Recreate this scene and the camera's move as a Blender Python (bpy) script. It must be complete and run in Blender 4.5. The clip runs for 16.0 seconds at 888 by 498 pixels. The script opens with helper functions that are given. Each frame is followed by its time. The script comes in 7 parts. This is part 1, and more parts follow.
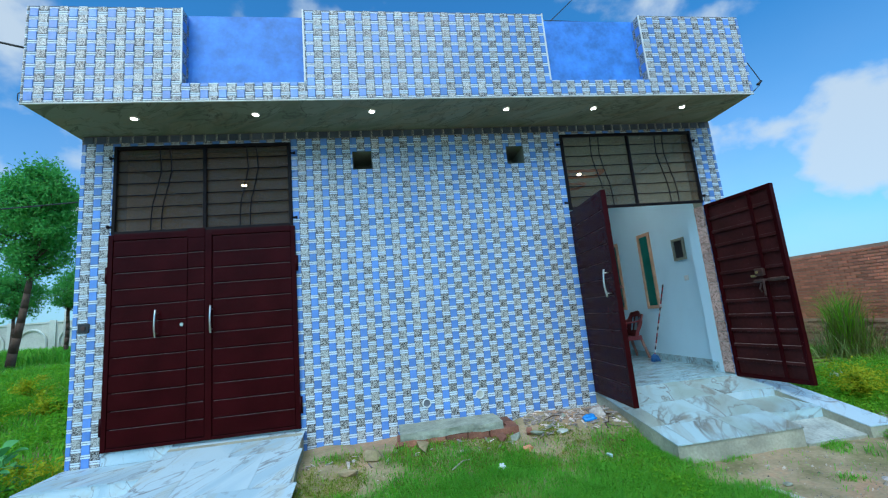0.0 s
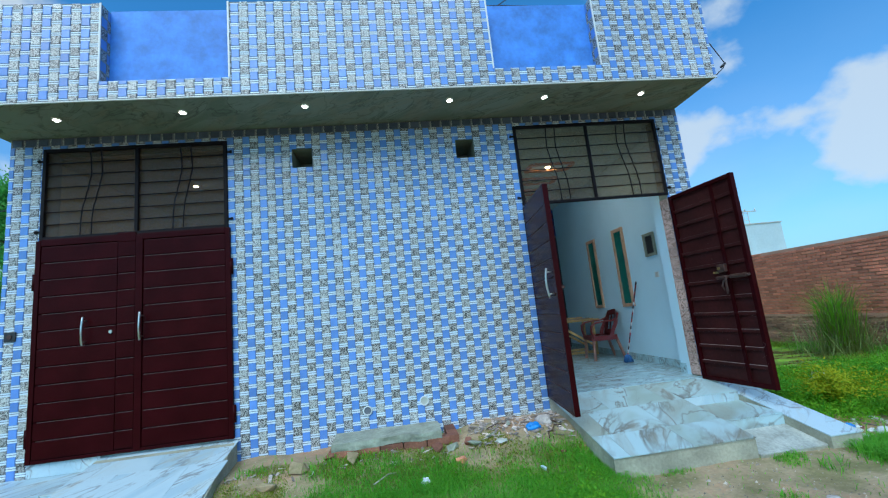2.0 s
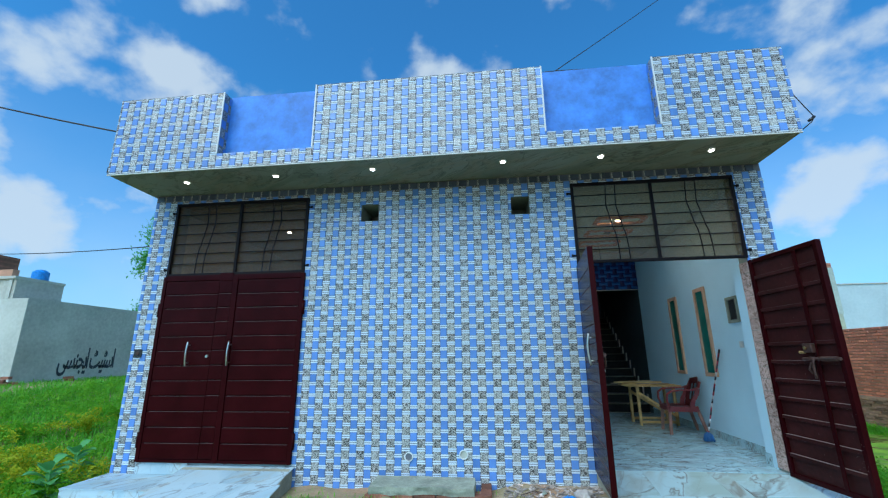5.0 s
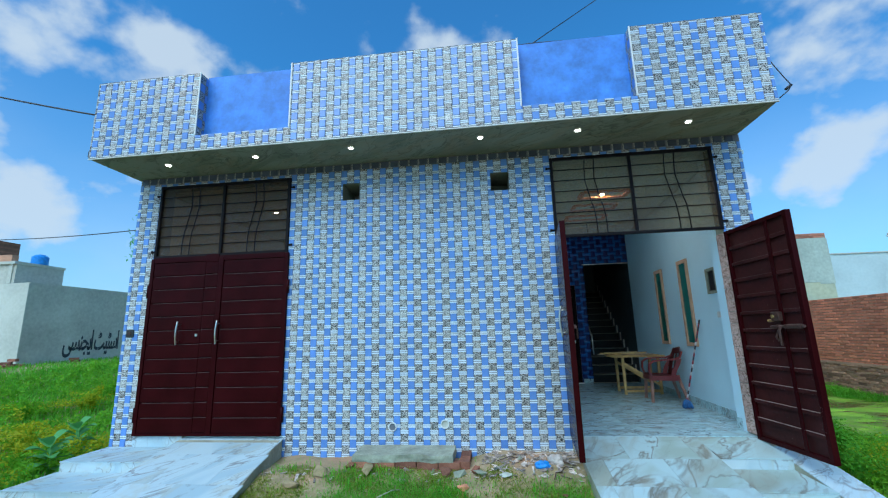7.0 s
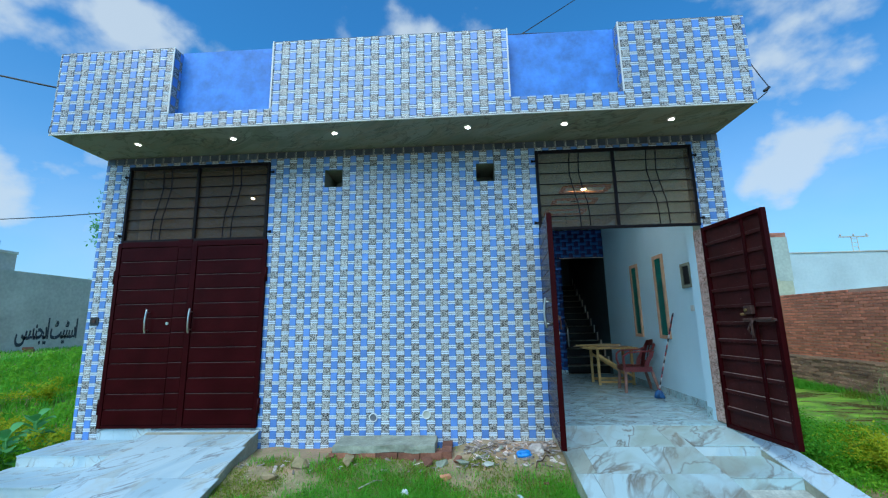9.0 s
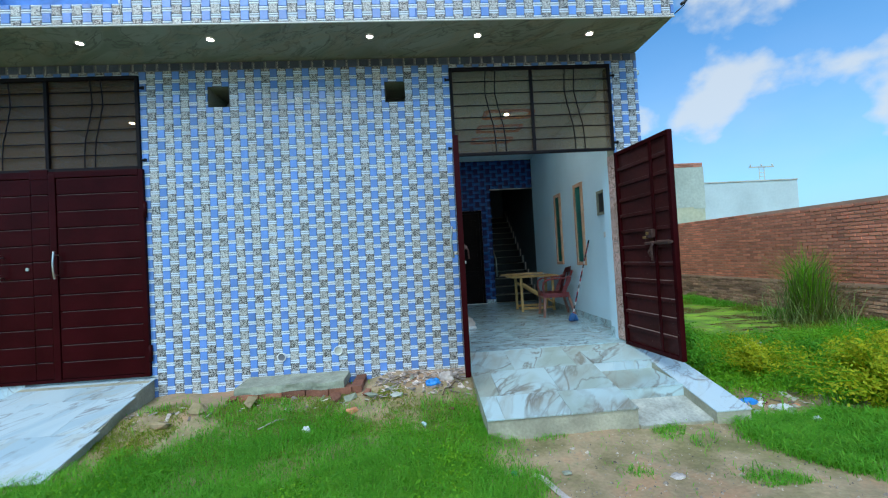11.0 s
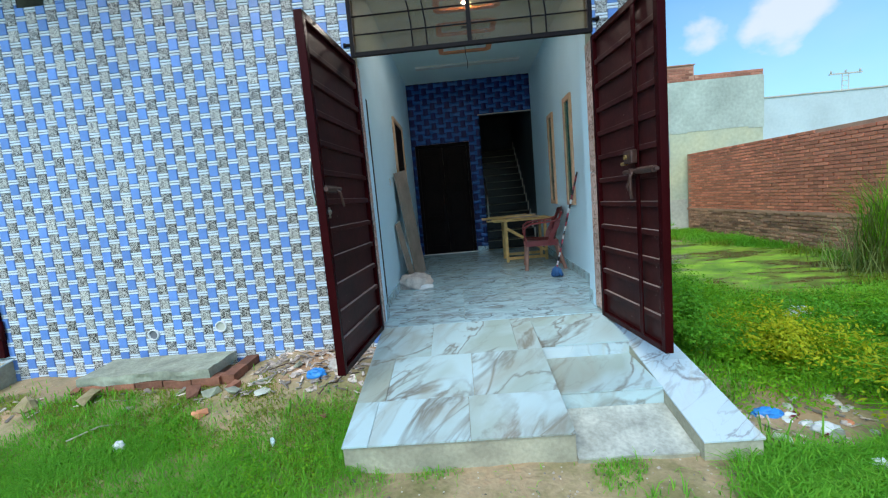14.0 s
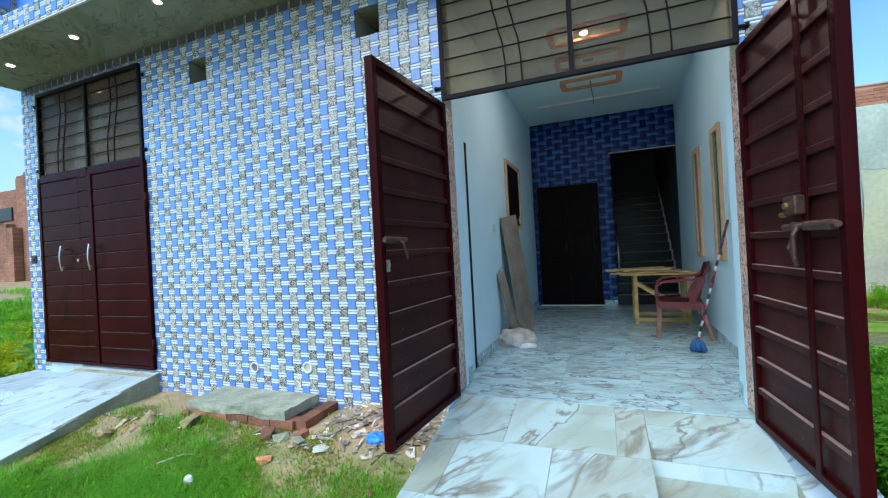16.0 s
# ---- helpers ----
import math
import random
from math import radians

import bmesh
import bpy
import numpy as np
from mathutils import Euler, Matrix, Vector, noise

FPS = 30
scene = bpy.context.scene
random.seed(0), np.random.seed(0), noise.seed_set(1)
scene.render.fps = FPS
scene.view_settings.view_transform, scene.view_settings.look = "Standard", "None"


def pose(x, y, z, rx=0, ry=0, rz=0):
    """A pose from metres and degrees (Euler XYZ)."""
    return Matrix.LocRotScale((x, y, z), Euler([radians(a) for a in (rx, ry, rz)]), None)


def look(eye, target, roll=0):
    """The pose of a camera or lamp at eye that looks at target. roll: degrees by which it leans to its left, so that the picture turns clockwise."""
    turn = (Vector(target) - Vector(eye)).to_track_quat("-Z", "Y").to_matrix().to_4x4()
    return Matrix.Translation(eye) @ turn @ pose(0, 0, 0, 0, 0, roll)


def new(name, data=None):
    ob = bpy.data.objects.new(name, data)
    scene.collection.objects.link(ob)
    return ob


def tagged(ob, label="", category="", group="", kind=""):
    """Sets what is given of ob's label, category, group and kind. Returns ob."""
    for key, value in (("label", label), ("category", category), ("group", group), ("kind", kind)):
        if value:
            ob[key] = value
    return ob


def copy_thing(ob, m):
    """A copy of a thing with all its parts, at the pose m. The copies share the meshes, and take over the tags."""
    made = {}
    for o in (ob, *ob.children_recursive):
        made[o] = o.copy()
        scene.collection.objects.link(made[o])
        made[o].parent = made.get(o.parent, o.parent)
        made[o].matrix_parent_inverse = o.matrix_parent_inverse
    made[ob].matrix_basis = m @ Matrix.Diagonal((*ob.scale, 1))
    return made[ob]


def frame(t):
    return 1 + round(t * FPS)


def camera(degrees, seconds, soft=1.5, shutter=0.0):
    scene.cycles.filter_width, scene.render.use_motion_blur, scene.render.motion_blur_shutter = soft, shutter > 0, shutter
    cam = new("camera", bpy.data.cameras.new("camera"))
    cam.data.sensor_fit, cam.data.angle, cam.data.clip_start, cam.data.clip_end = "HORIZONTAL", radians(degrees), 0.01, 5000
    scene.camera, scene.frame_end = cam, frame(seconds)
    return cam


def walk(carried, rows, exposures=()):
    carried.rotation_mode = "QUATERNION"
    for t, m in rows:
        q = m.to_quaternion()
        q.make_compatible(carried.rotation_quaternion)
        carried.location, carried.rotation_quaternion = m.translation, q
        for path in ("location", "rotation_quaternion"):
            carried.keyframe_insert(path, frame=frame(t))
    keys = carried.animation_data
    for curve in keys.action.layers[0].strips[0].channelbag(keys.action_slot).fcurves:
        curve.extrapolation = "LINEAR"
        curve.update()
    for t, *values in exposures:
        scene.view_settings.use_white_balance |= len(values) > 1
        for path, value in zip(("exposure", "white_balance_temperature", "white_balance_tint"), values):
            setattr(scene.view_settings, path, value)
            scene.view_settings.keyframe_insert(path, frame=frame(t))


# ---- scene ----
cam = camera(94.3, 16.0, soft=1.2)
PATH = [
    (0, (0.0, -5.026, 1.125), (0.288, -3.073, 1.447), -5.2),
    (0.5, (0.156, -4.883, 1.094), (0.495, -2.936, 1.401), -6.4),
    (1, (0.351, -4.853, 1.086), (0.709, -2.907, 1.377), -7.1),
    (1.5, (0.638, -4.918, 1.12), (0.963, -2.966, 1.411), -6.9),
    (2, (0.829, -4.893, 1.12), (1.063, -2.932, 1.431), -5.9),
    (2.5, (0.972, -4.802, 1.147), (1.09, -2.835, 1.487), -4.6),
    (3, (1.181, -4.802, 1.17), (1.187, -2.84, 1.556), -3.3),
    (3.5, (1.346, -4.866, 1.221), (1.256, -2.917, 1.664), -2.2),
    (4, (1.35, -4.966, 1.247), (1.19, -3.035, 1.745), -1.1),
    (4.2, (1.337, -5.027, 1.262), (1.157, -3.102, 1.776), -0.8),
    (6.5, (1.596, -5.171, 1.268), (1.361, -3.234, 1.704), -0.9),
    (7, (1.665, -5.158, 1.241), (1.435, -3.212, 1.639), -1.6),
    (7.5, (1.635, -5.143, 1.229), (1.43, -3.186, 1.59), -1.8),
    (8, (1.551, -5.121, 1.224), (1.384, -3.159, 1.575), -1.7),
    (8.2, (1.531, -5.128, 1.221), (1.376, -3.168, 1.586), -1.6),
    (10.3, (1.662, -5.018, 1.234), (1.697, -3.037, 1.511), -1.7),
    (10.5, (1.747, -4.978, 1.223), (1.816, -2.989, 1.419), -2.1),
    (11, (1.96, -4.83, 1.172), (2.096, -2.835, 1.216), -3.2),
    (11.5, (2.18, -4.599, 1.159), (2.326, -2.605, 1.098), -3.8),
    (12, (2.423, -4.424, 1.141), (2.535, -2.431, 1.015), -4.4),
    (12.5, (2.723, -4.287, 1.151), (2.806, -2.296, 0.972), -4.6),
    (13, (2.929, -4.071, 1.113), (2.973, -2.084, 0.897), -4.7),
    (13.5, (3.077, -3.78, 1.134), (3.069, -1.794, 0.896), -4.7),
    (14, (3.24, -3.55, 1.13), (3.151, -1.566, 0.896), -5.1),
    (14.5, (3.449, -3.327, 1.15), (3.243, -1.348, 0.945), -5.3),
    (15, (3.508, -3.22, 1.146), (3.15, -1.259, 0.994), -5.2),
    (15.5, (3.507, -3.091, 1.171), (2.99, -1.161, 1.089), -4.5),
    (16, (3.589, -3.054, 1.192), (2.865, -1.189, 1.194), -3.1),
]
SKY, SUN, SUN_AZ, SUN_EL = 0.105, 1.75, 200.0, 48.0
walk(cam, [(t, look(eye, target, roll)) for t, eye, target, roll in PATH],
     exposures=[(0.0, 0.38, 6150, 8), (8.2, 0.38, 6150, 8), (10.5, 0.28, 6350, 10), (11.0, 0.46, 6700, 12), (11.5, 0.63, 6950, 13), (12.0, 0.71, 7080, 14), (13.5, 0.70, 7080, 14), (15.0, 0.76, 7080, 14), (16.0, 0.90, 7080, 14)])

# ---- world and light ----
world = bpy.data.worlds.new("sky")
scene.world = world
world.use_nodes = True
wn, wl = world.node_tree.nodes, world.node_tree.links
wn.clear()
sky = wn.new("ShaderNodeTexSky")
sky.sky_type, sky.sun_disc = 'NISHITA', False
sky.sun_elevation, sky.sun_rotation = radians(SUN_EL), radians(SUN_AZ)
sky.air_density, sky.dust_density, sky.ozone_density = 1.0, 1.5, 2.5
tc = wn.new("ShaderNodeTexCoord")


def sky_math(op, x, y=None, z=None):
    """One scalar step of the sky's nodes; x, y and z are sockets or numbers."""
    k = wn.new("ShaderNodeMath")
    k.operation = op
    for i, v in enumerate((x, y, z)):
        if isinstance(v, (int, float)):
            k.inputs[i].default_value = v
        elif v is not None:
            wl.new(v, k.inputs[i])
    return k.outputs["Value"]


def sky_noise(scale, detail, rough, stretch):
    mp = wn.new("ShaderNodeMapping")
    mp.inputs["Scale"].default_value = (1.0, 1.0, stretch)
    mp.inputs["Location"].default_value = (0.35, 0.2, 0.1)
    wl.new(tc.outputs["Generated"], mp.inputs["Vector"])
    k = wn.new("ShaderNodeTexNoise")
    k.inputs["Scale"].default_value, k.inputs["Detail"].default_value, k.inputs["Roughness"].default_value = scale, detail, rough
    wl.new(mp.outputs["Vector"], k.inputs["Vector"])
    return k.outputs["Fac"]


# heaps of cumulus: middle of each heap as a direction, and its size
HEAPS = (((-0.73, 0.50, 0.47), 0.17), ((-0.582, 0.619, 0.51), 0.13), ((-0.79, 0.575, 0.22), 0.27), ((-0.12, 0.77, 0.615), 0.10), ((0.58, 0.66, 0.50), 0.19),
         ((0.60, 0.745, 0.30), 0.13), ((0.46, 0.83, 0.30), 0.09), ((0.80, 0.56, 0.22), 0.14), ((-0.50, 0.55, 0.66), 0.10), ((0.62, -0.66, 0.42), 0.30), ((-0.55, -0.75, 0.36), 0.30), ((0.95, -0.1, 0.3), 0.25))
heap = 0.0
for way, size in HEAPS:
    away = wn.new("ShaderNodeVectorMath")
    away.operation = 'DISTANCE'
    wl.new(tc.outputs["Generated"], away.inputs[0])
    away.inputs[1].default_value = Vector(way).normalized()
    heap = sky_math('MAXIMUM', heap, sky_math('SUBTRACT', 1.0, sky_math('DIVIDE', away.outputs["Value"], size)))
billow = sky_noise(5.5, 7.0, 0.50, 1.3)
veil = sky_noise(2.2, 5.0, 0.5, 2.0)
dense = sky_math('ADD', sky_math('MULTIPLY', heap, 0.24), billow)
cr = wn.new("ShaderNodeMapRange")
cr.interpolation_type = 'SMOOTHSTEP'
cr.inputs["From Min"].default_value, cr.inputs["From Max"].default_value, cr.inputs["To Max"].default_value = 0.555, 0.720, 0.82
wl.new(dense, cr.inputs["Value"])
sep = wn.new("ShaderNodeSeparateXYZ")
wl.new(tc.outputs["Generated"], sep.inputs["Vector"])
low = sky_math('MULTIPLY', sky_math('SUBTRACT', 0.50, sep.outputs["Z"]), 1.0)
thin = sky_math('MULTIPLY', sky_math('MAXIMUM', low, 0.0), sky_math('MULTIPLY', veil, 1.75))
cover = sky_math('MINIMUM', sky_math('MAXIMUM', cr.outputs["Result"], thin), 0.95)
tint = wn.new("ShaderNodeMix")
tint.data_type, tint.blend_type, tint.inputs["Factor"].default_value = 'RGBA', 'MULTIPLY', 1.0
tint.inputs["B"].default_value = (0.37, 1.17, 1.62, 1)
cmix = wn.new("ShaderNodeMix")
cmix.data_type = 'RGBA'
cmix.inputs["B"].default_value = (4.8, 5.5, 6.0, 1)
bg = wn.new("ShaderNodeBackground")
bg.inputs["Strength"].default_value = SKY
wo = wn.new("ShaderNodeOutputWorld")
wl.new(sky.outputs["Color"], tint.inputs["A"])
wl.new(tint.outputs["Result"], cmix.inputs["A"])
wl.new(cover, cmix.inputs["Factor"])
wl.new(cmix.outputs["Result"], bg.inputs["Color"])
wl.new(bg.outputs["Background"], wo.inputs["Surface"])

sun = new("sun", bpy.data.lights.new("sun", 'SUN'))
sun.data.energy, sun.data.angle, sun.data.color = SUN, radians(55), (1.0, 0.97, 0.92)
sun.matrix_world = look((0, 0, 0), (-math.sin(radians(SUN_AZ)) * math.cos(radians(SUN_EL)), -math.cos(radians(SUN_AZ)) * math.cos(radians(SUN_EL)), -math.sin(radians(SUN_EL))))
sun.location = (0, 0, 30)

# ---- materials ----


def material(name, colour, rough=0.6, metal=0.0, vary=0.25, scale=6.0, grain=60.0, bump=0.15, random_by=None, spec=0.5, dark=None):
    """A surface whose colour wanders at two sizes, with fine relief."""
    m = bpy.data.materials.new(name)
    m.use_nodes = True
    n, l = m.node_tree.nodes, m.node_tree.links
    b = n["Principled BSDF"]
    b.inputs["Roughness"].default_value, b.inputs["Metallic"].default_value = rough, metal
    b.inputs["Specular IOR Level"].default_value = spec
    c = n.new("ShaderNodeTexCoord")
    n1, n2 = n.new("ShaderNodeTexNoise"), n.new("ShaderNodeTexNoise")
    n1.inputs["Scale"].default_value, n1.inputs["Detail"].default_value = scale, 6
    n2.inputs["Scale"].default_value, n2.inputs["Detail"].default_value = grain, 4
    for k in (n1, n2):
        l.new(c.outputs["Object"], k.inputs["Vector"])
    mix = n.new("ShaderNodeMix")
    mix.data_type = 'RGBA'
    low = dark or tuple(v * (1 - vary) for v in colour)
    mix.inputs["A"].default_value = (*low, 1)
    mix.inputs["B"].default_value = (*(min(1, v * (1 + vary * 0.6)) for v in colour), 1)
    r = n.new("ShaderNodeValToRGB")
    r.color_ramp.elements[0].position, r.color_ramp.elements[1].position = 0.3, 0.7
    l.new(n1.outputs["Fac"], r.inputs["Fac"])
    l.new(r.outputs["Color"], mix.inputs["Factor"])
    g = n.new("ShaderNodeMix")
    g.data_type, g.blend_type = 'RGBA', 'OVERLAY'
    g.inputs["Factor"].default_value = min(0.6, vary)
    l.new(mix.outputs["Result"], g.inputs["A"])
    l.new(n2.outputs["Fac"], g.inputs["B"])
    out = g.outputs["Result"]
    if random_by:
        if random_by == "object":
            src = n.new("ShaderNodeObjectInfo").outputs["Random"]
        else:
            src = n.new("ShaderNodeNewGeometry").outputs["Random Per Island"]
        hs = n.new("ShaderNodeHueSaturation")
        mr = n.new("ShaderNodeMapRange")
        mr.inputs["To Min"].default_value, mr.inputs["To Max"].default_value = 1 - vary * 1.2, 1 + vary * 1.2
        l.new(src, mr.inputs["Value"])
        l.new(mr.outputs["Result"], hs.inputs["Value"])
        l.new(out, hs.inputs["Color"])
        out = hs.outputs["Color"]
    l.new(out, b.inputs["Base Color"])
    if bump:
        bp = n.new("ShaderNodeBump")
        bp.inputs["Strength"].default_value, bp.inputs["Distance"].default_value = bump, 0.01
        l.new(n2.outputs["Fac"], bp.inputs["Height"])
        l.new(bp.outputs["Normal"], b.inputs["Normal"])
    return m


def marble(name, base, cloud, vein, scale=1.3, sharp=0.035, rough=0.12, warm=(0.55, 0.42, 0.28), amount=1.0, angle=-52):
    """Polished marble: clouds, long dark veins and a few warm ones, shifted from slab to slab."""
    m = bpy.data.materials.new(name)
    m.use_nodes = True
    n, l = m.node_tree.nodes, m.node_tree.links
    b = n["Principled BSDF"]
    b.inputs["Roughness"].default_value = rough
    c = n.new("ShaderNodeTexCoord")
    oi = n.new("ShaderNodeObjectInfo")
    sc = n.new("ShaderNodeVectorMath")
    sc.operation = 'SCALE'
    cmb = n.new("ShaderNodeCombineXYZ")
    mu = n.new("ShaderNodeMath")
    mu.operation, mu.inputs[1].default_value = 'MULTIPLY', 37.0
    l.new(oi.outputs["Random"], mu.inputs[0])
    for k in ("X", "Y", "Z"):
        l.new(mu.outputs["Value"], cmb.inputs[k])
    ad = n.new("ShaderNodeVectorMath")
    l.new(c.outputs["Object"], ad.inputs[0])
    l.new(cmb.outputs["Vector"], ad.inputs[1])
    mpp = n.new("ShaderNodeMapping")
    turn = n.new("ShaderNodeMapping")
    turn.inputs["Rotation"].default_value = (0, 0, radians(angle))
    l.new(ad.outputs["Vector"], turn.inputs["Vector"])
    mpp.inputs["Scale"].default_value = (0.52, 1.25, 1.0)
    l.new(turn.outputs["Vector"], mpp.inputs["Vector"])

    def veins(s, width, off):
        t = n.new("ShaderNodeTexNoise")
        t.inputs["Scale"].default_value, t.inputs["Detail"].default_value, t.inputs["Distortion"].default_value = s, 6, 1.3
        o = n.new("ShaderNodeVectorMath")
        o.inputs[1].default_value = (off, off, off)
        l.new(mpp.outputs["Vector"], o.inputs[0])
        l.new(o.outputs["Vector"], t.inputs["Vector"])
        s1 = n.new("ShaderNodeMath")
        s1.operation, s1.inputs[1].default_value = 'SUBTRACT', 0.5
        l.new(t.outputs["Fac"], s1.inputs[0])
        s2 = n.new("ShaderNodeMath")
        s2.operation = 'ABSOLUTE'
        l.new(s1.outputs["Value"], s2.inputs[0])
        s3 = n.new("ShaderNodeMapRange")
        s3.inputs["From Max"].default_value = width
        s3.inputs["To Min"].default_value, s3.inputs["To Max"].default_value = 1, 0
        l.new(s2.outputs["Value"], s3.inputs["Value"])
        return s3.outputs["Result"]

    t0 = n.new("ShaderNodeTexNoise")
    t0.inputs["Scale"].default_value, t0.inputs["Detail"].default_value, t0.inputs["Distortion"].default_value = scale * 1.3, 6, 0.9
    l.new(mpp.outputs["Vector"], t0.inputs["Vector"])
    r0 = n.new("ShaderNodeValToRGB")
    r0.color_ramp.elements[0].position, r0.color_ramp.elements[1].position = 0.47, 0.60
    l.new(t0.outputs["Fac"], r0.inputs["Fac"])
    col = n.new("ShaderNodeMix")
    col.data_type = 'RGBA'
    col.inputs["A"].default_value, col.inputs["B"].default_value = (*base, 1), (*cloud, 1)
    l.new(r0.outputs["Color"], col.inputs["Factor"])
    last = col.outputs["Result"]
    # veins fade in and out along their length
    fade = n.new("ShaderNodeTexNoise")
    fade.inputs["Scale"].default_value = scale * 1.2
    l.new(ad.outputs["Vector"], fade.inputs["Vector"])
    fr = n.new("ShaderNodeMapRange")
    fr.inputs["From Min"].default_value, fr.inputs["From Max"].default_value = 0.33, 0.50
    l.new(fade.outputs["Fac"], fr.inputs["Value"])
    # a vein follows the rim of each cloud
    rim = n.new("ShaderNodeMapRange")
    rim.inputs["From Max"].default_value, rim.inputs["To Min"].default_value, rim.inputs["To Max"].default_value = sharp * 0.75, 1, 0
    off_rim = n.new("ShaderNodeMath")
    off_rim.operation, off_rim.inputs[1].default_value = 'SUBTRACT', 0.485
    l.new(t0.outputs["Fac"], off_rim.inputs[0])
    size = n.new("ShaderNodeMath")
    size.operation = 'ABSOLUTE'
    l.new(off_rim.outputs["Value"], size.inputs[0])
    l.new(size.outputs["Value"], rim.inputs["Value"])
    for s, w, off, colour, k in ((0, 0, 0, vein, 0.8 * amount), (scale, sharp * 0.8, 3.1, vein, 0.6 * amount), (scale * 0.7, sharp * 2.2, 9.7, warm, 0.45 * amount), (scale * 2.4, sharp * 0.8, 17.3, vein, 0.16 * amount)):
        f1 = n.new("ShaderNodeMath")
        f1.operation = 'MULTIPLY'
        l.new(veins(s, w, off) if s else rim.outputs["Result"], f1.inputs[0])
        l.new(fr.outputs["Result"], f1.inputs[1])
        f2 = n.new("ShaderNodeMath")
        f2.operation, f2.inputs[1].default_value = 'MULTIPLY', k
        l.new(f1.outputs["Value"], f2.inputs[0])
        mx = n.new("ShaderNodeMix")
        mx.data_type = 'RGBA'
        mx.inputs["B"].default_value = (*colour, 1)
        l.new(f2.outputs["Value"], mx.inputs["Factor"])
        l.new(last, mx.inputs["A"])
        last = mx.outputs["Result"]
    l.new(last, b.inputs["Base Color"])
    return m


def scribble(name, light, ink, scale=55.0, cut=0.5):
    """Printed grey cell: a scratchy ink pattern on a pale ground."""
    m = bpy.data.materials.new(name)
    m.use_nodes = True
    n, l = m.node_tree.nodes, m.node_tree.links
    b = n["Principled BSDF"]
    b.inputs["Roughness"].default_value = 0.22
    c = n.new("ShaderNodeTexCoord")
    t = n.new("ShaderNodeTexNoise")
    t.inputs["Scale"].default_value, t.inputs["Detail"].default_value, t.inputs["Distortion"].default_value = scale, 3, 1.6
    l.new(c.outputs["Object"], t.inputs["Vector"])
    r = n.new("ShaderNodeValToRGB")
    r.color_ramp.elements[0].position, r.color_ramp.elements[1].position = cut - 0.05, cut + 0.06
    r.color_ramp.elements[0].color, r.color_ramp.elements[1].color = (*ink, 1), (*light, 1)
    l.new(t.outputs["Fac"], r.inputs["Fac"])
    t2 = n.new("ShaderNodeTexNoise")
    t2.inputs["Scale"].default_value = 1.7
    l.new(c.outputs["Object"], t2.inputs["Vector"])
    hs = n.new("ShaderNodeHueSaturation")
    mr = n.new("ShaderNodeMapRange")
    mr.inputs["From Min"].default_value, mr.inputs["From Max"].default_value = 0.3, 0.7
    mr.inputs["To Min"].default_value, mr.inputs["To Max"].default_value = 0.75, 1.2
    l.new(t2.outputs["Fac"], mr.inputs["Value"])
    l.new(mr.outputs["Result"], hs.inputs["Value"])
    l.new(r.outputs["Color"], hs.inputs["Color"])
    l.new(hs.outputs["Color"], b.inputs["Base Color"])
    return m


def leafy(name, a, b_, c_, rough=0.6, through_light=0.25):
    """Leaves: colour from piece to piece, a little light let through."""
    m = bpy.data.materials.new(name)
    m.use_nodes = True
    n, l = m.node_tree.nodes, m.node_tree.links
    b = n["Principled BSDF"]
    b.inputs["Roughness"].default_value, b.inputs["Specular IOR Level"].default_value = rough, 0.25
    g = n.new("ShaderNodeNewGeometry")
    r = n.new("ShaderNodeValToRGB")
    e = r.color_ramp.elements
    e[0].color, e[1].color = (*a, 1), (*c_, 1)
    mid = e.new(0.55)
    mid.color = (*b_, 1)
    t = n.new("ShaderNodeTexNoise")
    co = n.new("ShaderNodeTexCoord")
    t.inputs["Scale"].default_value, t.inputs["Detail"].default_value = 1.1, 3
    l.new(co.outputs["Object"], t.inputs["Vector"])
    mixv = n.new("ShaderNodeMix")
    mixv.inputs["Factor"].default_value = 0.55
    l.new(g.outputs["Random Per Island"], mixv.inputs["A"])
    l.new(t.outputs["Fac"], mixv.inputs["B"])
    l.new(mixv.outputs["Result"], r.inputs["Fac"])
    l.new(r.outputs["Color"], b.inputs["Base Color"])
    tr = n.new("ShaderNodeBsdfTranslucent")
    l.new(r.outputs["Color"], tr.inputs["Color"])
    ms = n.new("ShaderNodeMixShader")
    ms.inputs["Fac"].default_value = through_light
    l.new(b.outputs["BSDF"], ms.inputs[1])
    l.new(tr.outputs["BSDF"], ms.inputs[2])
    l.new(ms.outputs["Shader"], n["Material Output"].inputs["Surface"])
    return m


def glow(name, colour, strength):
    m = bpy.data.materials.new(name)
    m.use_nodes = True
    b = m.node_tree.nodes["Principled BSDF"]
    b.inputs["Emission Color"].default_value, b.inputs["Emission Strength"].default_value = (*colour, 1), strength
    return m


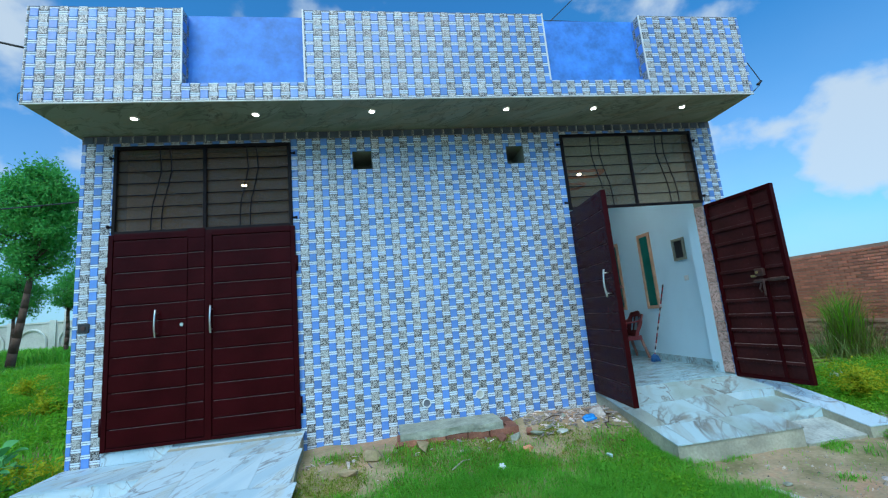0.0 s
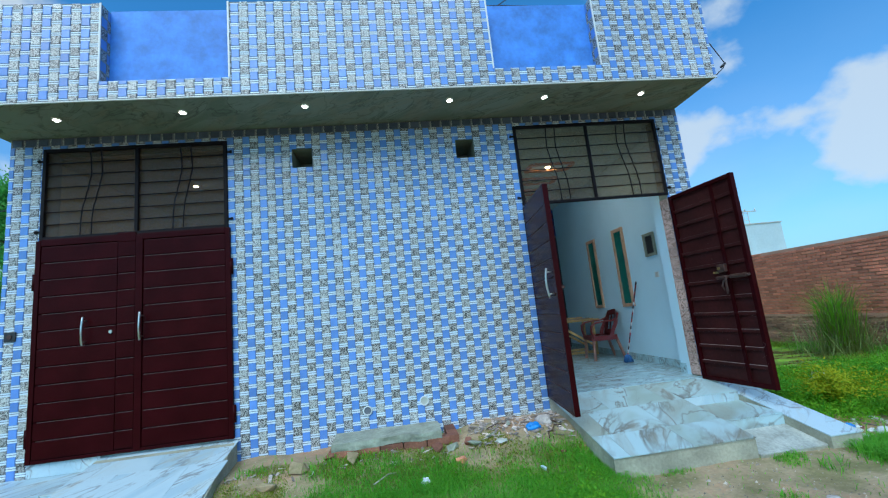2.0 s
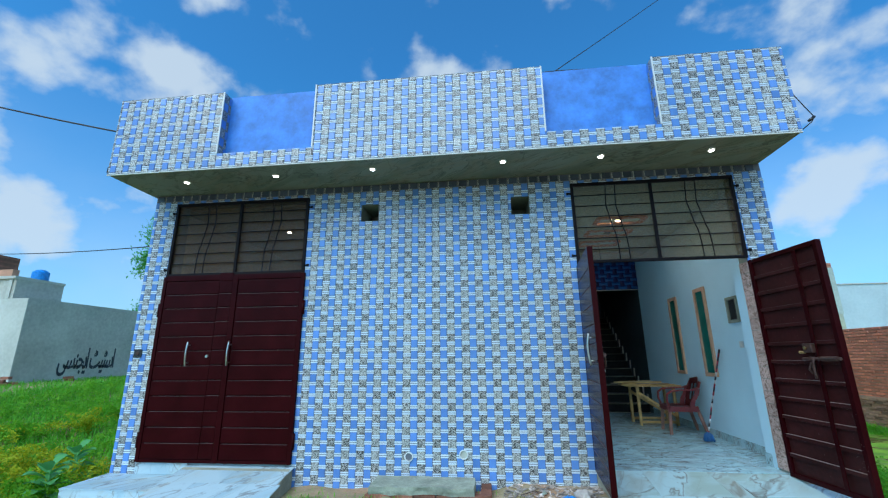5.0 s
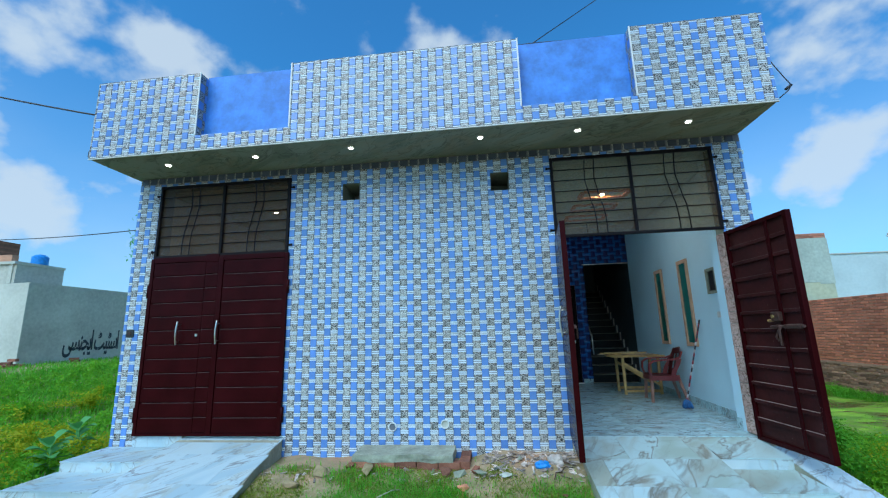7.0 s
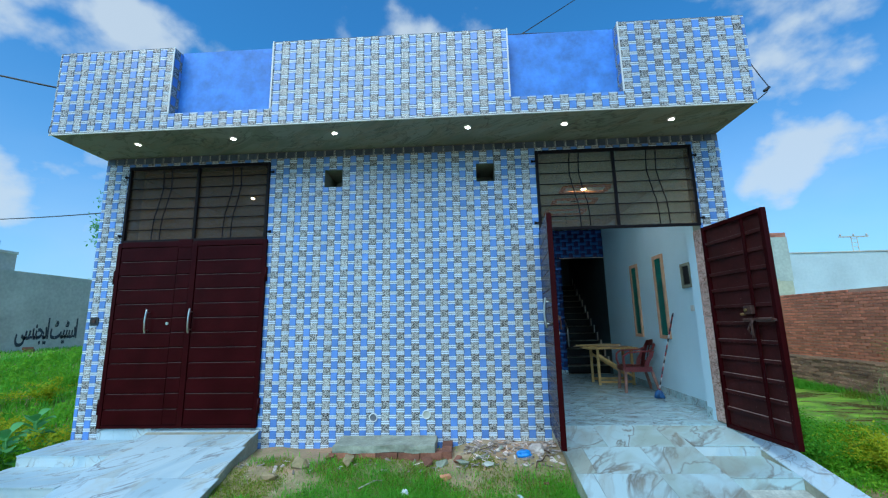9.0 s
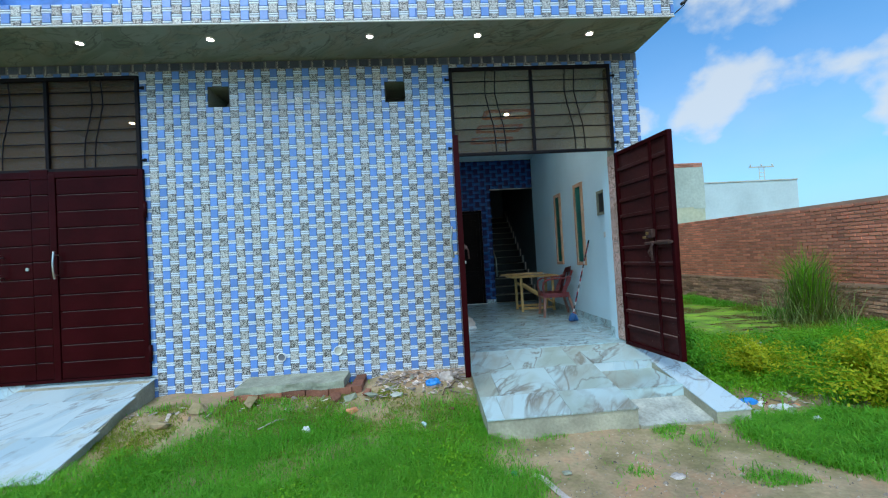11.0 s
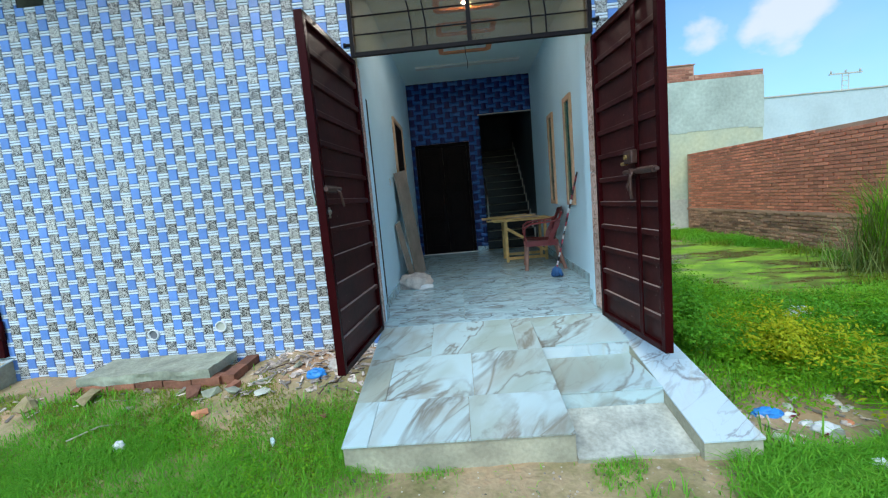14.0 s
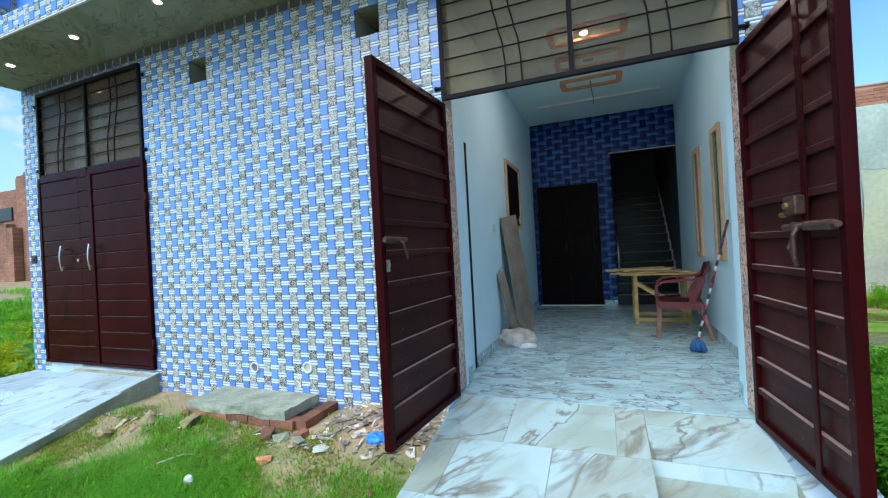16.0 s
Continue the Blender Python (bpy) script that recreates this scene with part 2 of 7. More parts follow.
def tinted_glass(name, colour, gloss=0.12):
    m = bpy.data.materials.new(name)
    m.use_nodes = True
    n, l = m.node_tree.nodes, m.node_tree.links
    tr, gl = n.new("ShaderNodeBsdfTransparent"), n.new("ShaderNodeBsdfGlossy")
    tr.inputs["Color"].default_value = (*colour, 1)
    gl.inputs["Roughness"].default_value = 0.03
    fz = n.new("ShaderNodeFresnel")
    fz.inputs["IOR"].default_value = 1.12
    ms = n.new("ShaderNodeMixShader")
    l.new(fz.outputs["Fac"], ms.inputs["Fac"])
    l.new(tr.outputs["BSDF"], ms.inputs[1])
    l.new(gl.outputs["BSDF"], ms.inputs[2])
    dust = n.new("ShaderNodeBsdfDiffuse")
    dust.inputs["Color"].default_value = (0.34, 0.30, 0.28, 1)
    cl, nz = n.new("ShaderNodeTexCoord"), n.new("ShaderNodeTexNoise")
    nz.inputs["Scale"].default_value = 2.5
    l.new(cl.outputs["Object"], nz.inputs["Vector"])
    mr = n.new("ShaderNodeMapRange")
    mr.inputs["To Min"].default_value, mr.inputs["To Max"].default_value = 0.09, 0.20
    l.new(nz.outputs["Fac"], mr.inputs["Value"])
    md = n.new("ShaderNodeMixShader")
    l.new(mr.outputs["Result"], md.inputs["Fac"])
    l.new(ms.outputs["Shader"], md.inputs[1])
    l.new(dust.outputs["BSDF"], md.inputs[2])
    l.new(md.outputs["Shader"], n["Material Output"].inputs["Surface"])
    return m


def ground_material():
    """Trodden earth: olive, tan and reddish patches, grit and pale specks of lime and tile."""
    m = material("earth", (0.40, 0.305, 0.195), 0.95, vary=0.32, scale=3.0, grain=34, bump=1.0, dark=(0.29, 0.22, 0.135))
    n, l = m.node_tree.nodes, m.node_tree.links
    b = n["Principled BSDF"]
    base_col = b.inputs["Base Color"].links[0].from_socket
    c = n.new("ShaderNodeTexCoord")
    t = n.new("ShaderNodeTexNoise")
    t.inputs["Scale"].default_value, t.inputs["Detail"].default_value, t.inputs["Roughness"].default_value = 1.5, 9, 0.68
    l.new(c.outputs["Object"], t.inputs["Vector"])
    r = n.new("ShaderNodeValToRGB")
    e = r.color_ramp.elements
    e[0].position, e[1].position = 0.36, 0.66
    e[0].color, e[1].color = (0.70, 0.80, 0.52, 1), (1.05, 0.72, 0.62, 1)
    mid = e.new(0.5)
    mid.color = (1.0, 0.97, 0.88, 1)
    l.new(t.outputs["Fac"], r.inputs["Fac"])
    mx = n.new("ShaderNodeMix")
    mx.data_type, mx.blend_type, mx.inputs["Factor"].default_value = 'RGBA', 'MULTIPLY', 1.0
    l.new(base_col, mx.inputs["A"])
    l.new(r.outputs["Color"], mx.inputs["B"])
    v = n.new("ShaderNodeTexVoronoi")
    v.inputs["Scale"].default_value = 22.0
    l.new(c.outputs["Object"], v.inputs["Vector"])
    k = n.new("ShaderNodeMath")
    k.operation, k.inputs[1].default_value = 'LESS_THAN', 0.13
    l.new(v.outputs["Distance"], k.inputs[0])
    k2 = n.new("ShaderNodeMath")
    k2.operation = 'GREATER_THAN'
    sep = n.new("ShaderNodeSeparateColor")
    l.new(v.outputs["Color"], sep.inputs["Color"])
    l.new(sep.outputs["Red"], k2.inputs[0])
    k2.inputs[1].default_value = 0.78
    k3 = n.new("ShaderNodeMath")
    k3.operation = 'MULTIPLY'
    l.new(k.outputs["Value"], k3.inputs[0])
    l.new(k2.outputs["Value"], k3.inputs[1])
    sp = n.new("ShaderNodeMix")
    sp.data_type = 'RGBA'
    sp.inputs["B"].default_value = (0.50, 0.46, 0.38, 1)
    l.new(k3.outputs["Value"], sp.inputs["Factor"])
    l.new(mx.outputs["Result"], sp.inputs["A"])
    l.new(sp.outputs["Result"], b.inputs["Base Color"])
    return m


BLUE = material("blue_glaze", (0.135, 0.285, 0.66), 0.2, vary=0.14, scale=7, grain=70, bump=0.05, random_by="island")
WHITE_TILE = material("white_glaze", (0.70, 0.79, 0.86), 0.2, vary=0.10, scale=3, grain=200, bump=0.04)
GREY_LIGHT = scribble("pale_print", (0.60, 0.60, 0.56), (0.16, 0.155, 0.15), 66, 0.475)
GREY_DARK = scribble("dark_print", (0.54, 0.53, 0.50), (0.05, 0.048, 0.046), 66, 0.49)
BORDER = material("dark_border_cell", (0.095, 0.115, 0.155), 0.25, vary=0.2, scale=9, grain=90, bump=0.05, random_by="island")
SOFFIT = marble("smeared_plaster", (0.275, 0.30, 0.235), (0.21, 0.235, 0.175), (0.07, 0.07, 0.05), 2.0, 0.024, 0.9, (0.33, 0.27, 0.17), 0.85, 35)
CYAN_PLASTIC = material("cyan_plastic", (0.02, 0.27, 0.75), 0.4, vary=0.25, scale=14, bump=0.2)
GROUT = material("grout", (0.15, 0.16, 0.18), 0.8, vary=0.2)
JAMB = scribble("jamb_print", (0.80, 0.55, 0.47), (0.28, 0.15, 0.11), 34, 0.45)
PLASTER = material("cement_plaster", (0.27, 0.29, 0.23), 0.9, vary=0.28, scale=2.2, grain=40, bump=0.35)
CONCRETE = material("rough_concrete", (0.35, 0.365, 0.28), 0.95, vary=0.35, scale=5, grain=35, bump=0.9)
CEMENT = material("smeared_cement", (0.44, 0.45, 0.39), 0.9, vary=0.35, scale=5, grain=40, bump=0.4)
BEIGE = material("beige_mortar", (0.40, 0.38, 0.28), 0.9, vary=0.3, scale=4, grain=40, bump=0.5)
BLUE_PAINT = material("blue_paint", (0.055, 0.235, 0.70), 0.55, vary=0.30, scale=5.5, grain=30, bump=0.15)
WALL_PAINT = material("pale_blue_paint", (0.60, 0.83, 0.95), 0.5, vary=0.05, scale=1.5, grain=60, bump=0.04)
CREAM_PAINT = material("cream_paint", (0.60, 0.54, 0.36), 0.6, vary=0.12, scale=1.2, grain=60, bump=0.04)
# teal paint darkened so that it holds the unlit stairwell's shade
STAIR_SHADE = material("teal_paint_with_shade", (0.05, 0.085, 0.10), 0.6, vary=0.2, scale=2, grain=40, bump=0.1)
CEIL_PAINT = material("ceiling_paint", (0.66, 0.82, 0.83), 0.6, vary=0.05, scale=1.5, grain=60, bump=0.03)
GATE = material("oxblood_enamel", (0.031, 0.0030, 0.0040), 0.24, vary=0.25, scale=3, grain=90, bump=0.02, spec=0.05)
GATE_IN = material("dusty_enamel", (0.053, 0.0115, 0.011), 0.42, vary=0.45, scale=2.2, grain=26, bump=0.05, spec=0.12)
GATE_DUST = material("rib_dust", (0.30, 0.21, 0.19), 0.85, vary=0.4, scale=6, grain=40, bump=0.1)
# paler enamel: edge highlights painted in, together with dust
GATE_EDGE = material("enamel_highlight_dust", (0.12, 0.065, 0.062), 0.5, vary=0.45, scale=9, grain=60, bump=0.1)
BAR = material("black_iron", (0.008, 0.005, 0.006), 0.5, vary=0.3, scale=8, bump=0.05, spec=0.12)
STEEL = material("brushed_steel", (0.62, 0.60, 0.55), 0.28, metal=1.0, vary=0.1, scale=20)
LOCK_STEEL = material("worn_steel", (0.10, 0.05, 0.04), 0.42, metal=0.4, vary=0.45, scale=24, grain=90)
BRASS = material("worn_brass", (0.55, 0.36, 0.14), 0.35, metal=0.9, vary=0.3, scale=20)
MARBLE_OUT = marble("ramp_marble", (0.45, 0.60, 0.62), (0.35, 0.44, 0.40), (0.16, 0.13, 0.095), 1.15, 0.032, 0.38, (0.32, 0.30, 0.23), 1.1)
MARBLE_WHITE = marble("white_marble", (0.53, 0.64, 0.67), (0.42, 0.55, 0.60), (0.13, 0.10, 0.09), 1.4, 0.017, 0.38, (0.50, 0.46, 0.34), 0.95)
MARBLE_IN = marble("floor_marble", (0.46, 0.66, 0.73), (0.37, 0.55, 0.60), (0.10, 0.10, 0.10), 3.4, 0.030, 0.14, (0.31, 0.31, 0.29), 1.1, -8)
NAVY = material("navy_relief_tile", (0.005, 0.019, 0.115), 0.30, vary=0.3, scale=8, bump=0.05, spec=0.25)
NAVY_LIGHT = material("navy_relief_edge", (0.022, 0.10, 0.34), 0.22, vary=0.25, scale=9)
WOOD_DOOR = material("dark_varnish", (0.010, 0.006, 0.006), 0.5, vary=0.4, scale=5, bump=0.1, spec=0.05)
GRANITE = material("black_granite", (0.010, 0.012, 0.014), 0.3, vary=0.4, scale=30, spec=0.3)
WHITE_EDGE = material("white_edging", (0.70, 0.70, 0.66), 0.35, vary=0.08, scale=12)
PEACH = material("peach_wood", (0.62, 0.37, 0.24), 0.5, vary=0.2, scale=7, grain=70)
GREEN_GLASS = material("green_glass", (0.02, 0.17, 0.14), 0.08, vary=0.2, scale=3, bump=0.0)
ORANGE = material("orange_plaster", (0.78, 0.30, 0.15), 0.6, vary=0.15, scale=5)
SMOKED = tinted_glass("smoked_glass", (0.66, 0.57, 0.44))
LED = glow("led_disc", (1.0, 0.96, 0.88), 8.0)
LED_HALL = glow("bright_led_disc", (1.0, 0.96, 0.90), 760.0)
LED_ROOM = glow("room_led_disc", (1.0, 0.92, 0.78), 130.0)
RED_PLASTIC = material("red_plastic", (0.17, 0.022, 0.026), 0.35, vary=0.2, scale=6, bump=0.03)
DUSTY_RED = material("dusty_red_plastic", (0.27, 0.13, 0.10), 0.6, vary=0.35, scale=8, bump=0.05)
PINE = material("raw_pine", (0.52, 0.34, 0.13), 0.7, vary=0.3, scale=9, grain=50)
PLY = material("weathered_ply", (0.30, 0.23, 0.19), 0.8, vary=0.3, scale=4, grain=35)
BLUE_PLASTIC = material("blue_plastic", (0.02, 0.11, 0.30), 0.5, vary=0.3, scale=14, bump=0.2)
CLOTH = material("soft_cloth", (0.58, 0.50, 0.45), 0.9, vary=0.35, scale=9, grain=60, bump=0.3)
PALE_PLASTIC = material("white_plastic", (0.70, 0.72, 0.72), 0.45, vary=0.15, scale=10)
DARK_PLASTIC = material("black_plastic", (0.02, 0.02, 0.022), 0.4, vary=0.3, scale=15)
BRICK = material("red_brick", (0.29, 0.115, 0.07), 0.9, vary=0.32, scale=9, grain=50, bump=0.5, random_by="object")
BRICK_FAR = material("red_brick_wall", (0.66, 0.225, 0.13), 0.9, vary=0.21, scale=1.2, grain=30, bump=0.5, random_by="island")
BRICK_NEAR = material("red_brick_piece", (0.66, 0.225, 0.13), 0.9, vary=0.21, scale=1.2, grain=30, bump=0.5, random_by="object")
BRICK_ROOF = material("roof_brick", (0.42, 0.17, 0.11), 0.9, vary=0.25, scale=1.2, grain=30, bump=0.5, random_by="island")
BRICK_OLD = material("weathered_brick", (0.42, 0.22, 0.14), 0.95, vary=0.40, scale=1.5, grain=30, bump=0.6, random_by="island")
MORTAR = material("mortar", (0.50, 0.27, 0.18), 0.95, vary=0.3, scale=2)
RENDER_GREY = material("grey_cement_render", (0.52, 0.52, 0.44), 0.9, vary=0.28, scale=0.7, grain=12, bump=0.3)
RENDER_LIGHT = material("light_cement_render", (0.57, 0.58, 0.50), 0.9, vary=0.2, scale=0.7, grain=12, bump=0.3)
RENDER_OLIVE = material("olive_render", (0.52, 0.50, 0.30), 0.9, vary=0.25, scale=0.35, grain=10, bump=0.3, dark=(0.28, 0.37, 0.33))
RENDER_TOP = material("grey_green_render", (0.40, 0.47, 0.40), 0.9, vary=0.3, scale=0.9, grain=12, bump=0.3)
RENDER_BLUE = material("pale_blue_render", (0.50, 0.62, 0.62), 0.9, vary=0.15, scale=0.6, grain=10, bump=0.3)
BLACK_PAINT = material("faded_black_paint", (0.05, 0.06, 0.07), 0.8, vary=0.3, scale=5)
EARTH = ground_material()
GRASS = leafy("grass_blade", (0.08, 0.32, 0.025), (0.17, 0.52, 0.045), (0.36, 0.64, 0.07), through_light=0.5)
OLIVE_GRASS = leafy("olive_grass", (0.13, 0.15, 0.03), (0.24, 0.33, 0.03), (0.38, 0.52, 0.04), through_light=0.35)
DARK_WEED = leafy("dark_weed", (0.055, 0.25, 0.02), (0.13, 0.42, 0.03), (0.24, 0.54, 0.04), through_light=0.5)
WEED = leafy("weed_leaf", (0.09, 0.32, 0.016), (0.20, 0.50, 0.025), (0.40, 0.64, 0.045), through_light=0.55)
YELLOW_WEED = leafy("yellow_weed", (0.24, 0.38, 0.02), (0.50, 0.52, 0.02), (0.80, 0.64, 0.02), through_light=0.45)
REED = leafy("reed_blade", (0.10, 0.15, 0.03), (0.17, 0.22, 0.05), (0.30, 0.27, 0.13))
STRAW = leafy("dry_reed_blade", (0.16, 0.22, 0.06), (0.27, 0.33, 0.10), (0.42, 0.40, 0.20))
TREE_LEAF = leafy("tree_leaf", (0.05, 0.26, 0.06), (0.12, 0.46, 0.10), (0.24, 0.58, 0.12), through_light=0.5)
BIG_LEAF = leafy("broad_leaf", (0.08, 0.28, 0.08), (0.14, 0.42, 0.13), (0.24, 0.54, 0.20))
BARK = material("bark", (0.12, 0.075, 0.05), 0.95, vary=0.4, scale=6, grain=30, bump=0.8)

# ---- building blocks ----


def mesh_of(bm, name="part"):
    me = bpy.data.meshes.new(name)
    bm.to_mesh(me)
    bm.free()
    return me


def box(bm, x0, x1, y0, y1, z0, z1, bevel=0.0, m=None):
    """An upright box, its edges broken by bevel, turned by m."""
    r = bmesh.ops.create_cube(bm, size=1.0)
    vs = r["verts"]
    bmesh.ops.scale(bm, vec=(abs(x1 - x0), abs(y1 - y0), abs(z1 - z0)), verts=vs)
    bmesh.ops.translate(bm, vec=((x0 + x1) / 2, (y0 + y1) / 2, (z0 + z1) / 2), verts=vs)
    if bevel:
        es = list({e for v in vs for e in v.link_edges})
        g = bmesh.ops.bevel(bm, geom=es, offset=bevel, segments=2, profile=0.6, affect='EDGES')
        vs = list({v for f in g["faces"] for v in f.verts} | {v for v in vs if v.is_valid})
    if m is not None:
        bmesh.ops.transform(bm, matrix=m, verts=vs)
    return vs


def rod(bm, a, b, r, sides=10, r2=None):
    """A round bar from a to b."""
    a, b = Vector(a), Vector(b)
    d = b - a
    m = Matrix.Translation((a + b) / 2) @ d.to_track_quat('Z', 'Y').to_matrix().to_4x4()
    bmesh.ops.create_cone(bm, cap_ends=True, segments=sides, radius1=r, radius2=r if r2 is None else r2, depth=d.length, matrix=m)


def path_rod(bm, pts, r, sides=8):
    """A bar bent along points, one skin."""
    rings = []
    pts = [Vector(p) for p in pts]
    for i, p in enumerate(pts):
        d = (pts[min(i + 1, len(pts) - 1)] - pts[max(i - 1, 0)]).normalized()
        u = d.orthogonal().normalized() if i == 0 else (u - d * u.dot(d)).normalized()
        w = d.cross(u)
        rings.append([bm.verts.new(p + (u * math.cos(k * 2 * math.pi / sides) + w * math.sin(k * 2 * math.pi / sides)) * r) for k in range(sides)])
    for q, s in zip(rings, rings[1:]):
        for k in range(sides):
            bm.faces.new((q[k], q[(k + 1) % sides], s[(k + 1) % sides], s[k]))
    bm.faces.new(list(reversed(rings[0])))
    bm.faces.new(rings[-1])


def link(ob, mat, parent=None, smooth=False):
    if mat:
        ob.data.materials.append(mat)
    if parent is not None:
        ob.parent = parent
    if smooth:
        for p in ob.data.polygons:
            p.use_smooth = True
    return ob


def part(name, bm, mat, parent, label="", smooth=False):
    ob = link(new(name, mesh_of(bm, name)), mat, parent, smooth)
    return tagged(ob, label)


def thing(name, bm, mat, label, category, group="", kind="", smooth=False):
    ob = link(new(name, mesh_of(bm, name)), mat, None, smooth)
    return tagged(ob, label, category, group, kind)


def base(name, label, category, group="", kind="", at=(0, 0, 0), turn=0):
    ob = new(name)
    ob.matrix_basis = pose(*at, 0, 0, turn)
    ob.empty_display_size = 0.1
    return tagged(ob, label, category, group, kind)


def one(*args, **kw):
    bm = bmesh.new()
    box(bm, *args, **kw)
    return bm


def raw(name, verts, faces, mat, parent=None):
    """One mesh out of arrays of corners and faces."""
    me = bpy.data.meshes.new(name)
    me.from_pydata(verts, [], faces)
    me.update()
    return link(new(name, me), mat, parent)


def fast_mesh(name, verts, loops, per, mat, parent=None):
    """One mesh of many equal faces (per corners each) from arrays."""
    me = bpy.data.meshes.new(name)
    nf = len(loops) // per
    me.vertices.add(len(verts))
    me.vertices.foreach_set("co", np.asarray(verts, dtype=np.float32).ravel())
    me.loops.add(len(loops))
    me.loops.foreach_set("vertex_index", np.asarray(loops, dtype=np.int32))
    me.polygons.add(nf)
    me.polygons.foreach_set("loop_start", np.arange(0, nf * per, per, dtype=np.int32))
    me.update(calc_edges=True)
    me.validate()
    return link(new(name, me), mat, parent)

# ---- ground ----


def step01(a, b, v):
    t = min(1.0, max(0.0, (v - a) / (b - a)))
    return t * t * (3 - 2 * t)


def ground_z(x, y):
    """Height of the earth: a verge falling from the wall, a bank rising past the house's far side."""
    h = -0.37
    h += (0.15 + 0.06 * step01(1.2, 1.7, x)) * step01(-1.25, -0.45, y) * step01(-1.6, -0.7, x) * (1 - step01(2.45, 2.9, x))
    h += 0.05 * step01(-2.2, -1.2, y) * step01(-2.2, -1.0, x) * (1 - step01(2.2, 2.8, x))
    s = max(0.0, -x - 3.6) * 0.75 + max(0.0, y) * 0.25 * step01(2.0, 5.0, -x)
    h += 1.0 * step01(0.0, 7.0, s) + 0.03 * min(12.0, max(0.0, s - 7))
    h -= 0.16 * (1 - step01(0.55, 1.0, math.hypot((x - 7.8) / 2.1, (y - 4.2) / 3.5)))
    near = 1 - step01(8, 20, math.hypot(x - 1.5, y + 2))
    if near > 0:
        h += near * (0.045 * noise.noise((x * 1.3, y * 1.3, 0.0)) + 0.018 * noise.noise((x * 5, y * 5, 3.0)))
    return h


def build_ground():
    """One sheet: fine steps near the house, coarse ones out to the horizon."""
    xs = [-3000, -800, -200, -80, -50, -36, -30, -26, -23, -20, -18, -16, -14] + [-13 + 0.5 * i for i in range(16)] + [-5 + 0.11 * i for i in range(130)] + [9.5 + 0.8 * i for i in range(12)] + [20, 26, 36, 60, 120, 300, 900, 3000]
    ys = [-3000, -800, -200, -60, -30, -18, -12, -9, -7.5] + [-6.5 + 0.11 * i for i in range(64)] + [0.6 + 0.6 * i for i in range(22)] + [15, 18, 22, 26, 32, 45, 80, 200, 800, 3000]
    v = [(x, y, ground_z(x, y)) for y in ys for x in xs]
    w = len(xs)
    f = [(j * w + i, j * w + i + 1, (j + 1) * w + i + 1, (j + 1) * w + i) for j in range(len(ys) - 1) for i in range(w - 1)]
    ob = raw("ground", v, f, EARTH)
    for p in ob.data.polygons:
        p.use_smooth = True
    return tagged(ob, "bare brown earth and gravel in front of the house", "ground", kind="structure")


build_ground()

# ---- front wall with its two gate openings ----
X0, X1, TOP = -3.39, 4.78, 3.56
LG0, LG1, RG0, RG1, GZ = -3.03, -1.06, 2.465, 4.425, 3.42
FLOOR = 0.048


def wall_from(name, x0, x1, y0, y1, z0, z1, holes, mat, label):
    """A wall along x, made of upright strips that leave the holes (x0, x1, z0, z1) open."""
    bm = bmesh.new()
    cuts = sorted({x0, x1, *(h[0] for h in holes), *(h[1] for h in holes)})
    for a, b in zip(cuts, cuts[1:]):
        z = z0
        for h in sorted((h for h in holes if h[0] < (a + b) / 2 < h[1]), key=lambda h: h[2]):
            if h[2] > z:
                box(bm, a, b, y0, y1, z, h[2])
            z = h[3]
        if z1 > z:
            box(bm, a, b, y0, y1, z, z1)
    bmesh.ops.remove_doubles(bm, verts=bm.verts, dist=0.0005)
    return thing(name, bm, mat, label, "wall", kind="structure")


VENTS = [(-0.315, -0.08, 3.04, 3.275), (1.695, 1.93, 3.04, 3.28)]
front = wall_from("wall_front", X0, X1, 0.012, 0.24, -0.6, TOP, [(LG0, LG1, 0.05, GZ), (RG0, RG1, -0.6, GZ), *VENTS], PLASTER, "front wall of the house faced with blue and grey tiles")
# plastered boxes behind the two vent openings
for a, b, c, d in VENTS:
    bm = bmesh.new()
    box(bm, a - 0.03, b + 0.03, 0.50, 0.52, c - 0.03, d + 0.03)
    box(bm, a - 0.03, a, 0.242, 0.50, c - 0.03, d + 0.03)
    box(bm, b, b + 0.03, 0.242, 0.50, c - 0.03, d + 0.03)
    box(bm, a, b, 0.242, 0.50, d, d + 0.03)
    box(bm, a, b, 0.242, 0.50, c - 0.03, c)
    part("vent_lining", bm, PLASTER, front, "bare plaster vent opening")

# ---- woven-pattern tiles: blue and grey columns, half a step apart, with white double bars between ----
COL, ROW, JOINT, ROW0 = 0.0907, 0.1331, -0.571, 0.025


def cell_box(x0, x1, z0, z1, y, depth, verts, faces):
    """The visible five sides of one raised cell whose back lies in the plane y."""
    i, b = len(verts), 0.003
    verts += [(x0, y, z0), (x1, y, z0), (x1, y, z1), (x0, y, z1), (x0 + b, y - depth, z0 + b), (x1 - b, y - depth, z0 + b), (x1 - b, y - depth, z1 - b), (x0 + b, y - depth, z1 - b)]
    faces += [(i + 4, i + 5, i + 6, i + 7), (i, i + 1, i + 5, i + 4), (i + 1, i + 2, i + 6, i + 5), (i + 2, i + 3, i + 7, i + 6), (i + 3, i, i + 4, i + 7)]


def clipped(x0, x1, z0, z1, area):
    ax0, ax1, az0, az1 = area
    x0, x1, z0, z1 = max(x0, ax0), min(x1, ax1), max(z0, az0), min(z1, az1)
    return (x0, x1, z0, z1) if x1 - x0 > 0.012 and z1 - z0 > 0.008 else None


